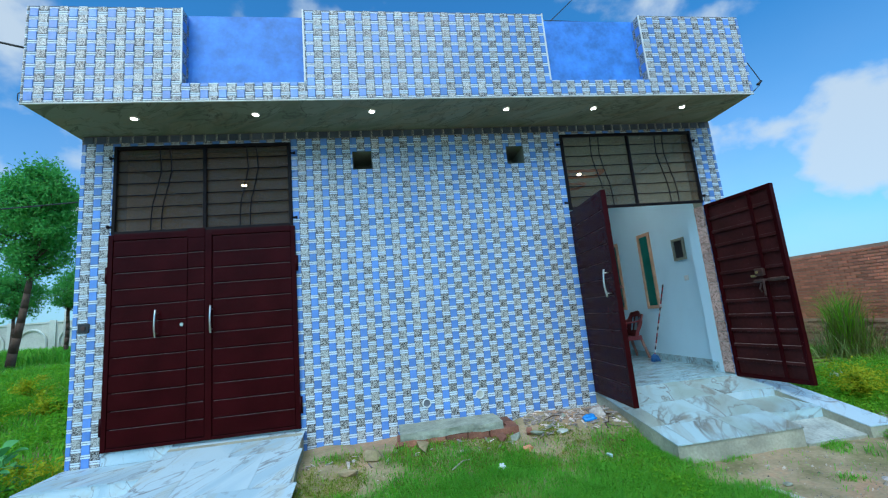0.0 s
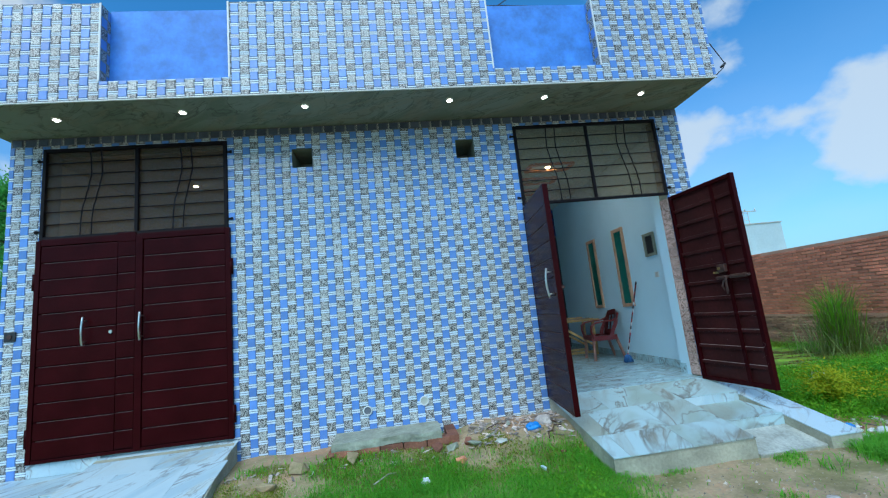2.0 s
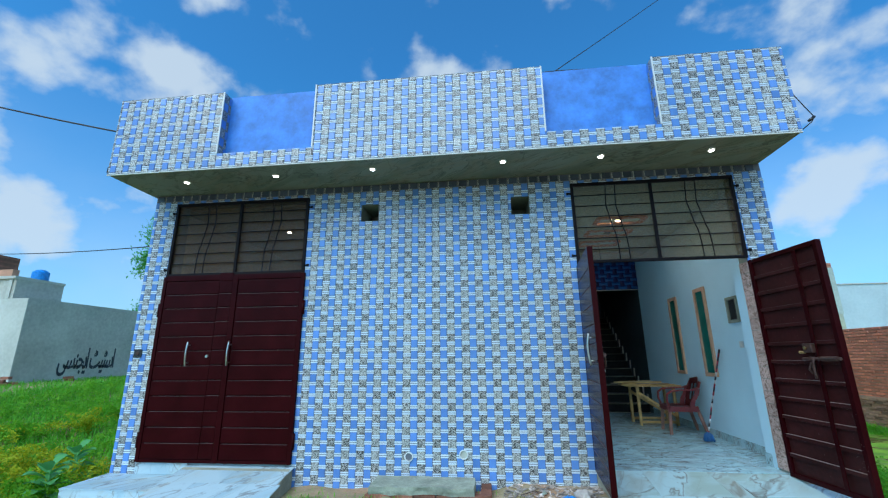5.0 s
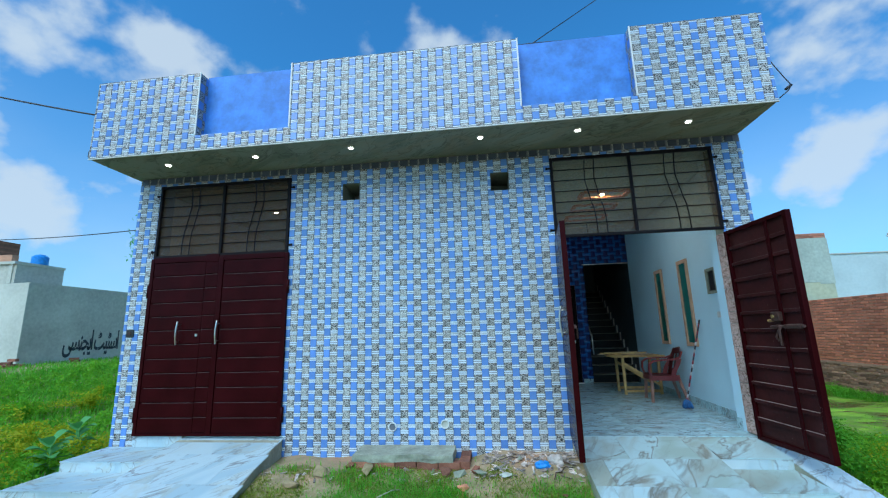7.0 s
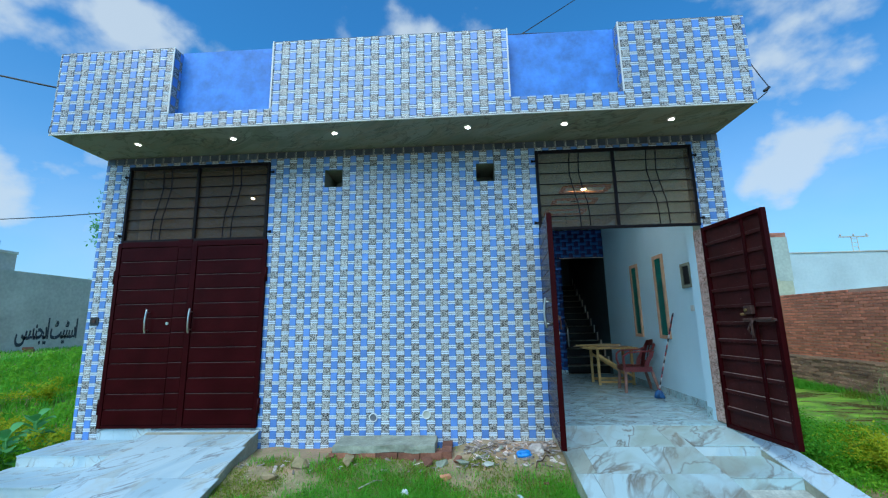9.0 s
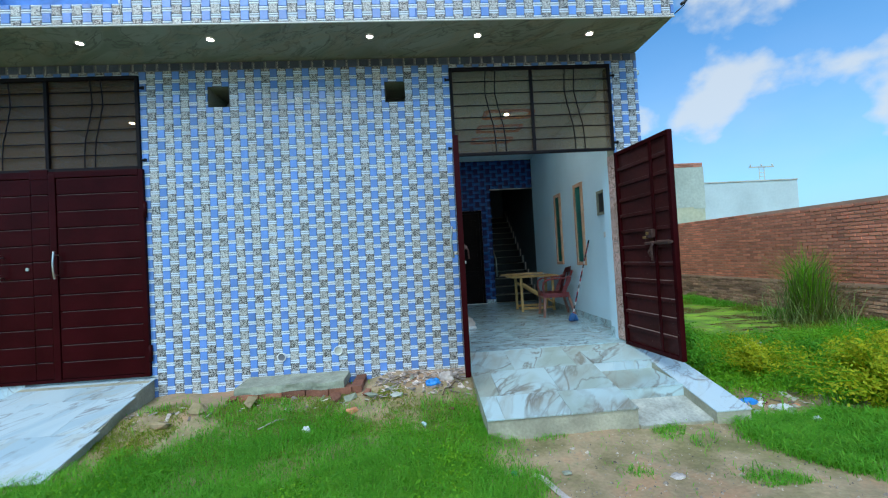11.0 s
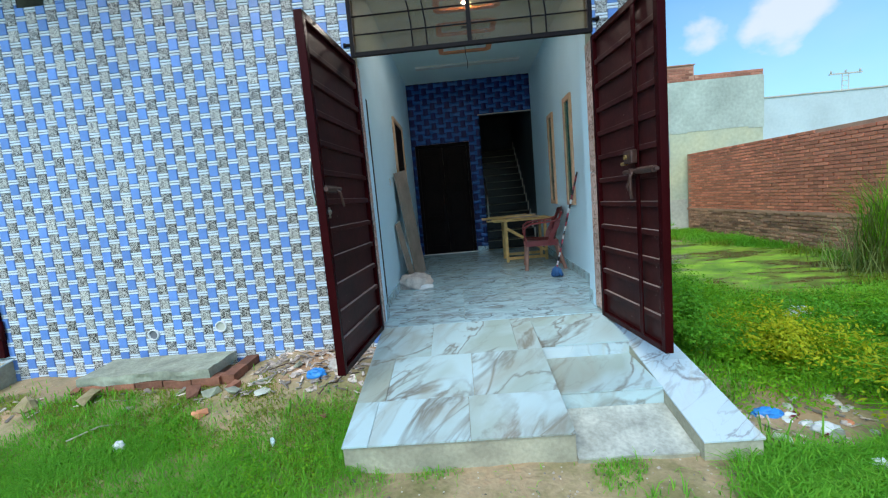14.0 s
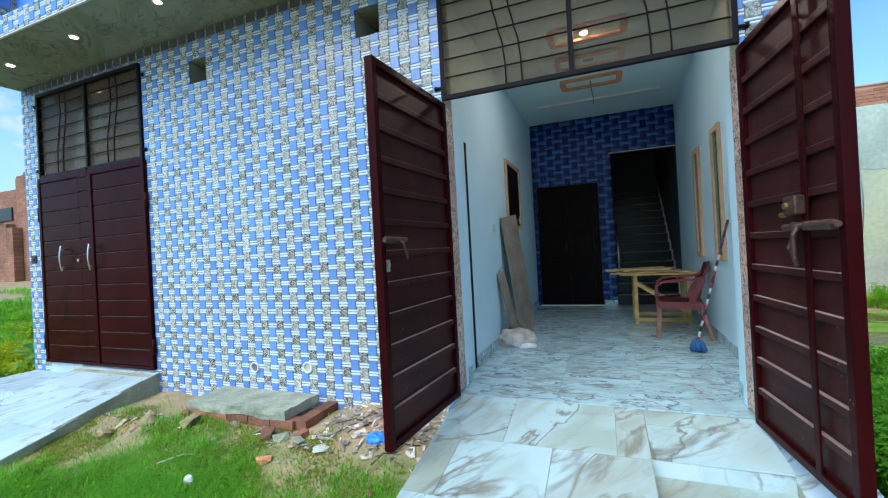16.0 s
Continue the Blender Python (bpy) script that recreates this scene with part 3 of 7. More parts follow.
def weave(areas, y, holes=(), skip=None, z_shift=0.0, x_shift=0.0):
    """Cells over the areas of the plane y: lists of corners and faces by kind. skip: the stretch that is built piece by piece."""
    out = {k: ([], []) for k in ("blue", "pale", "dark", "white")}
    single = []

    def put(kind, rect, depth, y=y):
        for area in areas:
            r = clipped(*rect, area)
            if not r:
                continue
            if any(h[0] - 0.004 < (r[0] + r[1]) / 2 < h[1] + 0.004 and h[2] - 0.004 < (r[2] + r[3]) / 2 < h[3] + 0.004 for h in holes):
                continue
            full = abs((r[1] - r[0]) - (rect[1] - rect[0])) < 1e-6 and abs((r[3] - r[2]) - (rect[3] - rect[2])) < 1e-6
            if skip and full and kind != "white" and skip[0] < r[0] and r[1] < skip[1] and skip[2] < r[2] and r[3] < skip[3]:
                single.append((kind, r))
            else:
                cell_box(*r, y, depth, *out[kind])

    lo = min(a[0] for a in areas)
    hi = max(a[1] for a in areas)
    zlo = min(a[2] for a in areas)
    zhi = max(a[3] for a in areas)
    first = int((lo - JOINT - x_shift) / COL) - 2
    for k in range(first, int((hi - JOINT - x_shift) / COL) + 3):
        xc = JOINT + x_shift + (k - 0.0) * COL
        blue = k % 2 != 0
        x0, x1 = xc - COL / 2 + 0.0018, xc + COL / 2 - 0.0018
        inset = 0.0045 if blue else 0.0025
        x0, x1 = x0 + inset, x1 - inset
        for j in range(int((zlo - ROW0) / ROW) - 2, int((zhi - ROW0) / ROW) + 3):
            zb = ROW0 + z_shift + j * ROW + (0.0 if blue else ROW / 2)
            bar = 0.040
            put("white", (x0 - 0.007, x1 + 0.007, zb - bar / 2, zb - 0.003), 0.004)
            put("white", (x0 - 0.007, x1 + 0.007, zb + 0.003, zb + bar / 2), 0.004)
            kind = "blue" if blue else ("dark" if (j + (k // 2) % 3 // 2) % 2 else "pale")
            put(kind, (x0, x1, zb + bar / 2 + 0.001, zb + ROW - bar / 2 - 0.001), 0.0065)
    return out, single


TILE_MAT = {"blue": BLUE, "pale": GREY_LIGHT, "dark": GREY_DARK, "white": WHITE_TILE}
TILE_NAME = {"blue": "blue_tile", "pale": "pale_grey_tile", "dark": "dark_grey_tile", "white": "white_strip"}


def lay(out, parent):
    for k, (v, f) in out.items():
        if f:
            tagged(raw(TILE_NAME[k] + "_field", v, f, TILE_MAT[k], parent), kind="stuff")


front_areas = [(X0, LG0, -0.12, TOP), (LG0, LG1, GZ, TOP), (LG1, RG0, -0.30, TOP), (RG0, RG1, GZ, TOP), (RG1, X1, -0.05, TOP)]
bm = bmesh.new()
for a in front_areas:
    if a[0] != LG1:
        box(bm, a[0], a[1], 0.002, 0.0119, a[2], a[3])
prev = LG1
for h in VENTS:
    box(bm, prev, h[0], 0.002, 0.0119, -0.30, TOP)
    box(bm, h[0], h[1], 0.002, 0.0119, -0.30, h[2])
    box(bm, h[0], h[1], 0.002, 0.0119, h[3], TOP)
    prev = h[1]
box(bm, prev, RG0, 0.002, 0.0119, -0.30, TOP)
part("tile_backing", bm, GROUT, front)
VZ = VENTS[0][2]
mid = [(LG1, RG0, -0.30, VZ), (LG1, VENTS[0][0], VZ, TOP), (VENTS[0][1], VENTS[1][0], VZ, TOP), (VENTS[1][1], RG0, VZ, TOP)]
for h in VENTS:
    mid += [(h[0], h[1], h[3], TOP)]
BORD = 3.472
fields, singles = weave([(a[0], a[1], a[2], BORD) for a in front_areas if a[0] != LG1] + [(m_[0], m_[1], m_[2], min(m_[3], BORD)) for m_ in mid], 0.0019, skip=(0.62, 2.42, 0.05, 2.25))
lay(fields, front)
FRONT_SINGLES = singles
# border cells in a darker colour, laid lengthwise under the canopy
bv, bf, sv, sf = [], [], [], []
k = 0
while X0 + 0.133 * k < X1 - 0.12:
    x = X0 + 0.133 * k
    cell_box(x + 0.018, x + 0.118, BORD + 0.004, TOP - 0.006, 0.0019, 0.006, bv, bf)
    cell_box(x + 0.001, x + 0.0075, BORD + 0.002, TOP - 0.004, 0.0019, 0.004, sv, sf)
    cell_box(x + 0.0095, x + 0.016, BORD + 0.002, TOP - 0.004, 0.0019, 0.004, sv, sf)
    k += 1
tagged(raw("border_tile_field", bv, bf, BORDER, front), "dark grey border tiles", kind="stuff")
tagged(raw("border_strip_field", sv, sf, GREY_LIGHT, front), "pale strips of the border", kind="stuff")

# pipe mouths through the wall
for px, pz in ((0.375, 0.150), (1.011, 0.180)):
    bm = bmesh.new()
    for r0, r1, ya, yb in ((0.040, 0.052, -0.02, 0.02),):
        n = 28
        ring = [[bm.verts.new((px + r * math.cos(i * 2 * math.pi / n), y, pz + r * math.sin(i * 2 * math.pi / n))) for i in range(n)] for r, y in ((r1, yb), (r1, ya), (r0, ya), (r0, yb + 0.0))]
        for a, b in zip(ring, ring[1:]):
            for i in range(n):
                bm.faces.new((a[i], a[(i + 1) % n], b[(i + 1) % n], b[i]))
    pipe = thing("drain_pipe", bm, PALE_PLASTIC, "white plastic drain pipe end set in the tiled wall", "pipe", "drain pipes in the wall", smooth=True)
    bm = bmesh.new()
    bmesh.ops.create_circle(bm, cap_ends=True, radius=0.0405, segments=24, matrix=Matrix.Translation((px, -0.006, pz)) @ Matrix.Rotation(radians(90), 4, 'X'))
    # the left disc is dark in colour to stand for shade inside the pipe
    part("pipe_bore", bm, RENDER_GREY if px > 0.8 else GROUT, pipe, "plugged bore" if px > 0.8 else "flat disc with the bore's shade in its colour")

# ---- canopy and parapet ----
CY, CZ0, CZ1, PT = -0.765, 3.565, 3.765, 4.645
CX0, CX1 = -3.45, 4.775
bm = bmesh.new()
box(bm, CX0, CX1, CY + 0.01, 0.6, CZ0, CZ0 + 0.12)
canopy = thing("canopy", bm, SOFFIT, "plastered concrete canopy slab over the front wall", "canopy", kind="structure")
PANELS = [(CX0, -1.975), (-0.725, 2.085), (3.36, CX1)]
RECESS = [(-1.975, -0.725), (2.085, 3.36)]
bm = bmesh.new()
for a, b in PANELS:
    box(bm, a, b, CY + 0.01, -0.30, CZ0 + 0.12, PT)
for a, b in RECESS:
    box(bm, a, b, CY + 0.01, -0.30, CZ0 + 0.12, CZ1)
parapet = thing("parapet", bm, PLASTER, "parapet wall with tiled panels and two blue recesses", "parapet", kind="structure")
fields, PARAPET_SINGLES = weave([(a, b, CZ0, PT) for a, b in PANELS] + [(a, b, CZ0, CZ1) for a, b in RECESS], CY, z_shift=0.085, skip=(-0.70, 2.07, 3.77, 4.64))
lay(fields, parapet)
bm = bmesh.new()
for a, b in PANELS:
    box(bm, a, b, CY, CY + 0.0098, CZ0, PT)
for a, b in RECESS:
    box(bm, a, b, CY, CY + 0.0098, CZ0, CZ1)
part("panel_backing", bm, GROUT, parapet)
for a, b in RECESS:
    part("recess_panel", one(a, b, -0.62, -0.299, CZ1 + 0.001, 4.668), BLUE_PAINT, parapet, "mottled blue painted recess")
    for x, s in ((a, 1), (b, -1)):
        part("edge_trim", one(x - 0.009, x + 0.009, CY - 0.012, CY - 0.001, CZ1, PT), WHITE_EDGE, parapet, "white metal edge trim")
        # tiled cheek of the recess
        v, f = {"blue": ([], []), "dark": ([], [])}, None
        for j in range(7):
            for i in range(2):
                k = "blue" if (i + j) % 2 else "dark"
                bmv, bmf = v[k]
                n0 = len(bmv)
                z0, z1 = CZ1 + 0.01 + j * 0.125, CZ1 + 0.12 + j * 0.125
                y0, y1 = CY + 0.008 + i * 0.091, min(-0.623, CY + 0.093 + i * 0.091)
                bmv += [(x + s * 0.004, y0, z0), (x + s * 0.004, y1, z0), (x + s * 0.004, y1, z1), (x + s * 0.004, y0, z1)]
                bmf += [(n0, n0 + 1, n0 + 2, n0 + 3)]
        for k in v:
            tagged(raw("cheek_tile_field", v[k][0], v[k][1], TILE_MAT[k], parapet), kind="stuff")
# white line under the tiles where the soffit begins
part("drip_edge", one(CX0 - 0.004, CX1 + 0.004, CY - 0.006, CY + 0.012, CZ0 - 0.012, CZ0 - 0.001), WHITE_EDGE, canopy, "pale drip edge")


def downlight(x, y, disc=LED):
    d = base("ceiling_light", "small round lit LED light in the canopy soffit", "ceiling light", "lights under the canopy", at=(x, y, CZ0))
    bm = bmesh.new()
    bmesh.ops.create_cone(bm, cap_ends=True, segments=24, radius1=0.043, radius2=0.046, depth=0.012, matrix=Matrix.Translation((0, 0, -0.006)))
    part("rim", bm, WHITE_EDGE, d, smooth=False)
    bm = bmesh.new()
    bmesh.ops.create_cone(bm, cap_ends=True, segments=24, radius1=0.030, radius2=0.030, depth=0.004, matrix=Matrix.Translation((0, 0, -0.0145)))
    part("diffuser", bm, disc, d, "glowing white disc")
    return d


lamp0 = downlight(-2.605, -0.425)
for x, y in ((-1.33, -0.465), (-0.035, -0.49), (1.595, -0.49), (2.75, -0.47), (3.995, -0.465)):
    copy_thing(lamp0, pose(x, y, CZ0))

# ---- house body behind the front wall: rooms, roof ----


def slab(name, x0, x1, y0, y1, z0, z1, mat, label, cat):
    return thing(name, one(x0, x1, y0, y1, z0, z1), mat, label, cat, kind="structure")


BY = 4.75
slab("roof", X0, X1 + 0.1, 0.605, 9.5, CZ0, CZ0 + 0.15, PLASTER, "flat concrete roof slab of the house", "roof")
slab("wall_west", X0, X0 + 0.22, 0.241, 9.5, -0.6, CZ0 - 0.001, CREAM_PAINT, "side wall of the house", "wall")
slab("wall_back", X0 + 0.221, X1 + 0.2, 9.3, 9.5, -0.6, CZ0 - 0.001, WALL_PAINT, "rear wall of the house", "wall")
# porch hall: left partition with a doorway and a window, slanting right wall, tiled end wall
LWX = 2.40


def wall_along_y(name, x0, x1, y0, y1, z0, z1, holes, mat, label):
    bm = bmesh.new()
    cuts = sorted({y0, y1, *(h[0] for h in holes), *(h[1] for h in holes)})
    for a, b in zip(cuts, cuts[1:]):
        z = z0
        for h in sorted((h for h in holes if h[0] < (a + b) / 2 < h[1]), key=lambda h: h[2]):
            if h[2] > z:
                box(bm, x0, x1, a, b, z, h[2])
            z = h[3]
        if z1 > z:
            box(bm, x0, x1, a, b, z, z1)
    bmesh.ops.remove_doubles(bm, verts=bm.verts, dist=0.0005)
    return thing(name, bm, mat, label, "wall", kind="structure")


part_wall = wall_along_y("wall_left", LWX - 0.12, LWX, 0.242, 9.29, -0.3, 3.40, [(0.67, 0.725, -0.3, 2.2)], WALL_PAINT, "pale blue painted partition wall with a doorway and a window")
right_wall = wall_along_y("wall_right", 0.0, 0.13, 0.0, 4.45, -0.3, 3.40, [(0.50, 0.74, 1.70, 1.98)], WALL_PAINT, "pale blue painted wall of the entrance hall")
right_wall.matrix_basis = pose(4.655, 0.30, 0, 0, 0, -1.6)
# white reveals of the gate opening
bm = bmesh.new()
box(bm, RG1 + 0.001, 4.66, 0.242, 0.36, -0.3, 3.40)
box(bm, LWX - 0.119, RG0 - 0.001, 0.242, 0.36, -0.3, 3.40)
thing("gate_reveal", bm, WALL_PAINT, "pale painted reveals inside the gate opening", "trim", kind="structure")
STX, STZ = 3.77, 2.72
end_wall = wall_from("wall_end", LWX + 0.001, 4.85, BY, BY + 0.15, -0.3, 3.40, [(2.47, 3.54, -0.3, 2.24), (STX, 4.86, -0.3, STZ)], NAVY, "end wall faced with dark blue relief tiles")
slab("ceiling", LWX - 0.2, 4.95, 0.242, 9.28, 3.401, 3.45, CEIL_PAINT, "pale painted ceiling of the entrance hall", "ceiling")
floor = slab("floor", X0 + 0.23, 4.98, 0.242, 9.28, -0.5, FLOOR - 0.012, BEIGE, "polished marble tile floor of the entrance hall", "floor")
slab("threshold", RG0, RG1, 0.0, 0.2415, -0.5, FLOOR - 0.014, BEIGE, "marble threshold of the open gate", "floor")
# room behind the closed gate
slab("wall_partition", -0.9, -0.78, 0.242, 5.0, -0.3, 3.40, CREAM_PAINT, "inner wall of the closed room", "wall")
slab("wall_room_end", X0 + 0.221, LWX - 0.121, 5.0, 5.12, -0.3, 3.40, CREAM_PAINT, "end wall of the closed room", "wall")
slab("ceiling_room", X0 + 0.221, LWX - 0.201, 0.242, 9.28, 3.401, 3.45, CREAM_PAINT, "painted ceiling of the closed room", "ceiling")
# stairwell: the dark colour of its walls and soffit stands for shade
sr = slab("wall_stair_right", 0.0, 0.13, 4.451, 8.95, -0.3, 3.40, STAIR_SHADE, "stairwell wall with its shade painted in", "wall")
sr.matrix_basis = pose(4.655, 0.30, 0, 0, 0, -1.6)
slab("stair_soffit", STX, 4.90, BY + 0.151, 9.27, 3.36, 3.3995, STAIR_SHADE, "stairwell ceiling with its shade painted in", "ceiling")
slab("wall_stair_end", STX, 4.97, 8.55, 8.65, -0.3, 3.359, STAIR_SHADE, "stairwell end wall with its shade painted in", "wall")
slab("wall_stair_left", STX - 0.12, STX - 0.001, BY + 0.151, 9.29, -0.3, 3.40, STAIR_SHADE, "stairwell wall", "wall")


def staircase():
    s = base("staircase", "dark granite staircase with pale nosings rising from the hall", "staircase", kind="structure")
    run, rise = 0.27, 0.178
    for i in range(13):
        y0 = BY + 0.16 + i * run
        z = FLOOR + (i + 1) * rise
        part("step", one(STX, 4.76 + 0.01 * i, y0, y0 + run + 0.02, z - rise, z - 0.0255), GRANITE, s)
        part("nosing", one(STX, 4.76 + 0.01 * i, y0 - 0.015, y0 + run, z - 0.025, z), GRANITE, s)
        part("nosing_line", one(STX, 4.76 + 0.01 * i, y0 - 0.018, y0 - 0.0152, z - 0.016, z - 0.004), PLASTER, s, "dull nosing strip")
        part("skirting", one(4.74 + 0.01 * i, 4.762 + 0.01 * i, y0 - 0.02, y0 + 0.02, z, z + rise + 0.02), WHITE_EDGE, s, "white stepped skirting")
    bm = bmesh.new()
    path_rod(bm, [(STX + 0.05, BY - 0.02, FLOOR + 0.62), (STX + 0.05, BY - 0.02, FLOOR + 1.02), (STX + 0.05, BY + 0.6, FLOOR + 1.45)], 0.016)
    part("handrail", bm, STEEL, s, "steel handrail", smooth=True)
    return s


staircase()


def relief_tiles():
    """Woven relief: upright strands with waisted bands across them, set half a step apart from column to column."""
    areas = [(LWX + 0.005, 2.47, FLOOR, 2.24), (LWX + 0.005, STX, 2.245, 3.395), (3.545, STX, FLOOR + 0.1, 2.25), (STX - 0.01, 4.84, STZ + 0.004, 3.395)]
    v, f, v2, f2 = [], [], [], []
    pitch, rise, n = 0.142, 0.192, 8

    def inside(x, z):
        return next((a for a in areas if a[0] <= x <= a[1] and a[2] <= z <= a[3]), None)

    for i in range(-1, 18):
        for j in range(0, 19):
            xc = LWX + 0.06 + i * pitch
            zc = FLOOR + 0.04 + j * rise + (rise / 2 if i % 2 else 0)
            hold = inside(xc, zc)
            if hold:
                lo, hi = max(LWX + 0.002, hold[0] if zc < 2.26 else LWX), min(4.845, hold[1] if zc < STZ + 0.01 else 4.845)
                k = len(v)
                for q in range(n + 1):
                    u = q / n * 2 - 1
                    half, sag, out = 0.024 + 0.020 * abs(u) ** 1.7, -0.012 * (1 - u * u), 0.004 + 0.022 * (1 - u * u)
                    x = min(max(xc + u * 0.094, lo), hi)
                    for h, y in ((-half - 0.006, 0.0), (-half, out * 0.6), (0.0, out), (half, out * 0.6), (half + 0.006, 0.0)):
                        v.append((x, BY - 0.001 - y, zc + sag + h))
                for q in range(n):
                    for w in range(4):
                        a = k + 5 * q + w
                        f.append((a, a + 5, a + 6, a + 1))
            zs = zc + rise / 2
            hold = inside(xc, zs)
            if hold:
                lo, hi = max(LWX + 0.002, hold[0] if zs < 2.26 else LWX), min(4.845, hold[1] if zs < STZ + 0.01 else 4.845)
                k = len(v2)
                for q in range(n + 1):
                    u = q / n * 2 - 1
                    half = 0.034 + 0.020 * abs(u) ** 1.7
                    for h, y in ((-half, 0.0), (-half * 0.6, 0.012), (half * 0.6, 0.012), (half, 0.0)):
                        v2.append((min(max(xc + h, lo), hi), BY - 0.001 - y * (1 - 0.5 * u * u), zs + u * 0.062))
                for q in range(n):
                    for w in range(3):
                        a = k + 4 * q + w
                        f2.append((a, a + 1, a + 5, a + 4))
    for o in (raw("relief_band_field", v, f, NAVY_LIGHT, end_wall), raw("relief_strand_field", v2, f2, NAVY, end_wall)):
        tagged(o, kind="stuff")
        for p in o.data.polygons:
            p.use_smooth = True


relief_tiles()
part("wall_foot", one(3.56, STX, BY - 0.012, BY - 0.001, FLOOR, FLOOR + 0.10), MARBLE_IN, end_wall)
part("opening_edge", one(STX - 0.02, 4.84, BY - 0.02, BY - 0.001, STZ - 0.012, STZ), WHITE_EDGE, end_wall)

# ---- ramps and steps outside ----


def prism(bm, x0, x1, prof, skew=0.0):
    """A solid along x with the outline prof of (y, z); skew widens it sideways with -y."""
    a = [bm.verts.new((x0, y, z)) for y, z in prof]
    b = [bm.verts.new((x1 + skew * max(0, -y), y, z)) for y, z in prof]
    n = len(prof)
    bm.faces.new(a)
    bm.faces.new(list(reversed(b)))
    for i in range(n):
        bm.faces.new((a[i], b[i], b[(i + 1) % n], a[(i + 1) % n]))
    bmesh.ops.recalc_face_normals(bm, faces=bm.faces)


def tile_on_slope(parent, x0, x1, ya, za, yb, zb, mat, name="marble_tile"):
    """One thin slab between two heights of a slope."""
    bm = bmesh.new()
    g, t = 0.0015, 0.010
    vs = [bm.verts.new(p) for p in ((x0 + g, ya - g, za), (x1 - g, ya - g, za), (x1 - g, yb + g, zb), (x0 + g, yb + g, zb), (x0 + g, ya - g, za + t), (x1 - g, ya - g, za + t), (x1 - g, yb + g, zb + t), (x0 + g, yb + g, zb + t))]
    for q in ((0, 1, 2, 3), (4, 5, 6, 7), (0, 1, 5, 4), (1, 2, 6, 5), (2, 3, 7, 6), (3, 0, 4, 7)):
        bm.faces.new([vs[i] for i in q])
    bmesh.ops.recalc_face_normals(bm, faces=bm.faces)
    me = mesh_of(bm, name)
    c = Vector(((x0 + x1) / 2, (ya + yb) / 2, (za + zb) / 2))
    me.transform(Matrix.Translation(-c))
    ob = link(new(name, me), mat, parent)
    ob.location = c
    return ob


RX0, RX1, RY = 2.475, 3.775, -1.40
RZ0, RZ1 = 0.034, -0.20
bm = bmesh.new()
prism(bm, RX0, RX1, [(-0.001, -0.6), (-0.001, RZ0), (RY, RZ1), (RY - 0.005, -0.6)])
ramp = thing("entrance_ramp", bm, BEIGE, "sloping marble ramp up to the open gate", "ramp", kind="structure")


def slope(y):
    return RZ0 + (RZ1 - RZ0) * y / RY


rows = (0.0, -0.52, -1.03, -1.415)
for j, (ya, yb) in enumerate(zip(rows, rows[1:])):
    xs = ((RX0 - 0.005, 2.93, 3.60, RX1 + 0.002), (RX0 - 0.005, 2.66, 3.24, RX1 + 0.002), (RX0 - 0.005, 2.62, 3.20, RX1 + 0.002))[j]
    for a, b in zip(xs, xs[1:]):
        tile_on_slope(ramp, a, b, ya, slope(ya) + 0.001, yb, slope(yb) + 0.001, MARBLE_OUT)
SX1 = 4.43
bm = bmesh.new()
prism(bm, RX1 + 0.001, SX1, [(-0.001, -0.6), (-0.001, 0.025), (-0.50, -0.045), (-0.50, -0.145), (-1.02, -0.165), (-1.02, -0.265), (-1.42, -0.345), (-1.43, -0.6)])
steps = thing("entrance_steps", bm, BEIGE, "low marble-clad steps beside the entrance ramp", "steps", kind="structure")
tile_on_slope(steps, RX1 + 0.003, SX1, 0.0, 0.026, -0.17, 0.003, MARBLE_OUT)
tile_on_slope(steps, RX1 + 0.003, SX1, -0.17, 0.003, -0.51, -0.044, MARBLE_OUT)
tile_on_slope(steps, RX1 + 0.003, SX1, -0.50, -0.144, -1.03, -0.164, MARBLE_OUT)
part("riser", one(RX1 + 0.003, SX1, -0.511, -0.501, -0.144, -0.047), MARBLE_WHITE, steps, "whiter veined riser")
part("riser", one(RX1 + 0.003, SX1, -1.031, -1.021, -0.264, -0.167), MARBLE_OUT, steps)
tile_on_slope(steps, RX1 + 0.003, SX1, -1.033, -0.268, -1.425, -0.347, CEMENT, "cement_apron")
bm = bmesh.new()
prism(bm, SX1 + 0.001, 4.72, [(0.20, -0.6), (0.20, 0.02), (-0.10, 0.015), (-1.46, -0.262), (-1.48, -0.6)], skew=0.01)
kerb = thing("ramp_kerb", bm, BEIGE, "sloping white marble-topped kerb beside the steps", "kerb", kind="structure")
tile_on_slope(kerb, SX1 - 0.004, 4.745, -0.02, 0.018, -0.74, -0.115, MARBLE_WHITE)
tile_on_slope(kerb, SX1 - 0.004, 4.745, -0.74, -0.115, -1.47, -0.263, MARBLE_WHITE)
# ramp and steps of the closed gate
LX0, LX1, LY = -2.36, -1.02, -1.55
bm = bmesh.new()
prism(bm, LX0, LX1, [(0.011, -0.6), (0.011, 0.015), (-0.08, 0.010), (LY, -0.325), (LY - 0.01, -0.6)], skew=0.10)
lramp = thing("gate_ramp", bm, BEIGE, "white veined marble ramp up to the closed gate", "ramp", kind="structure")


def lslope(y):
    return 0.011 + (-0.325 - 0.011) * (-y - 0.08) / (-LY - 0.08) if y < -0.08 else 0.012


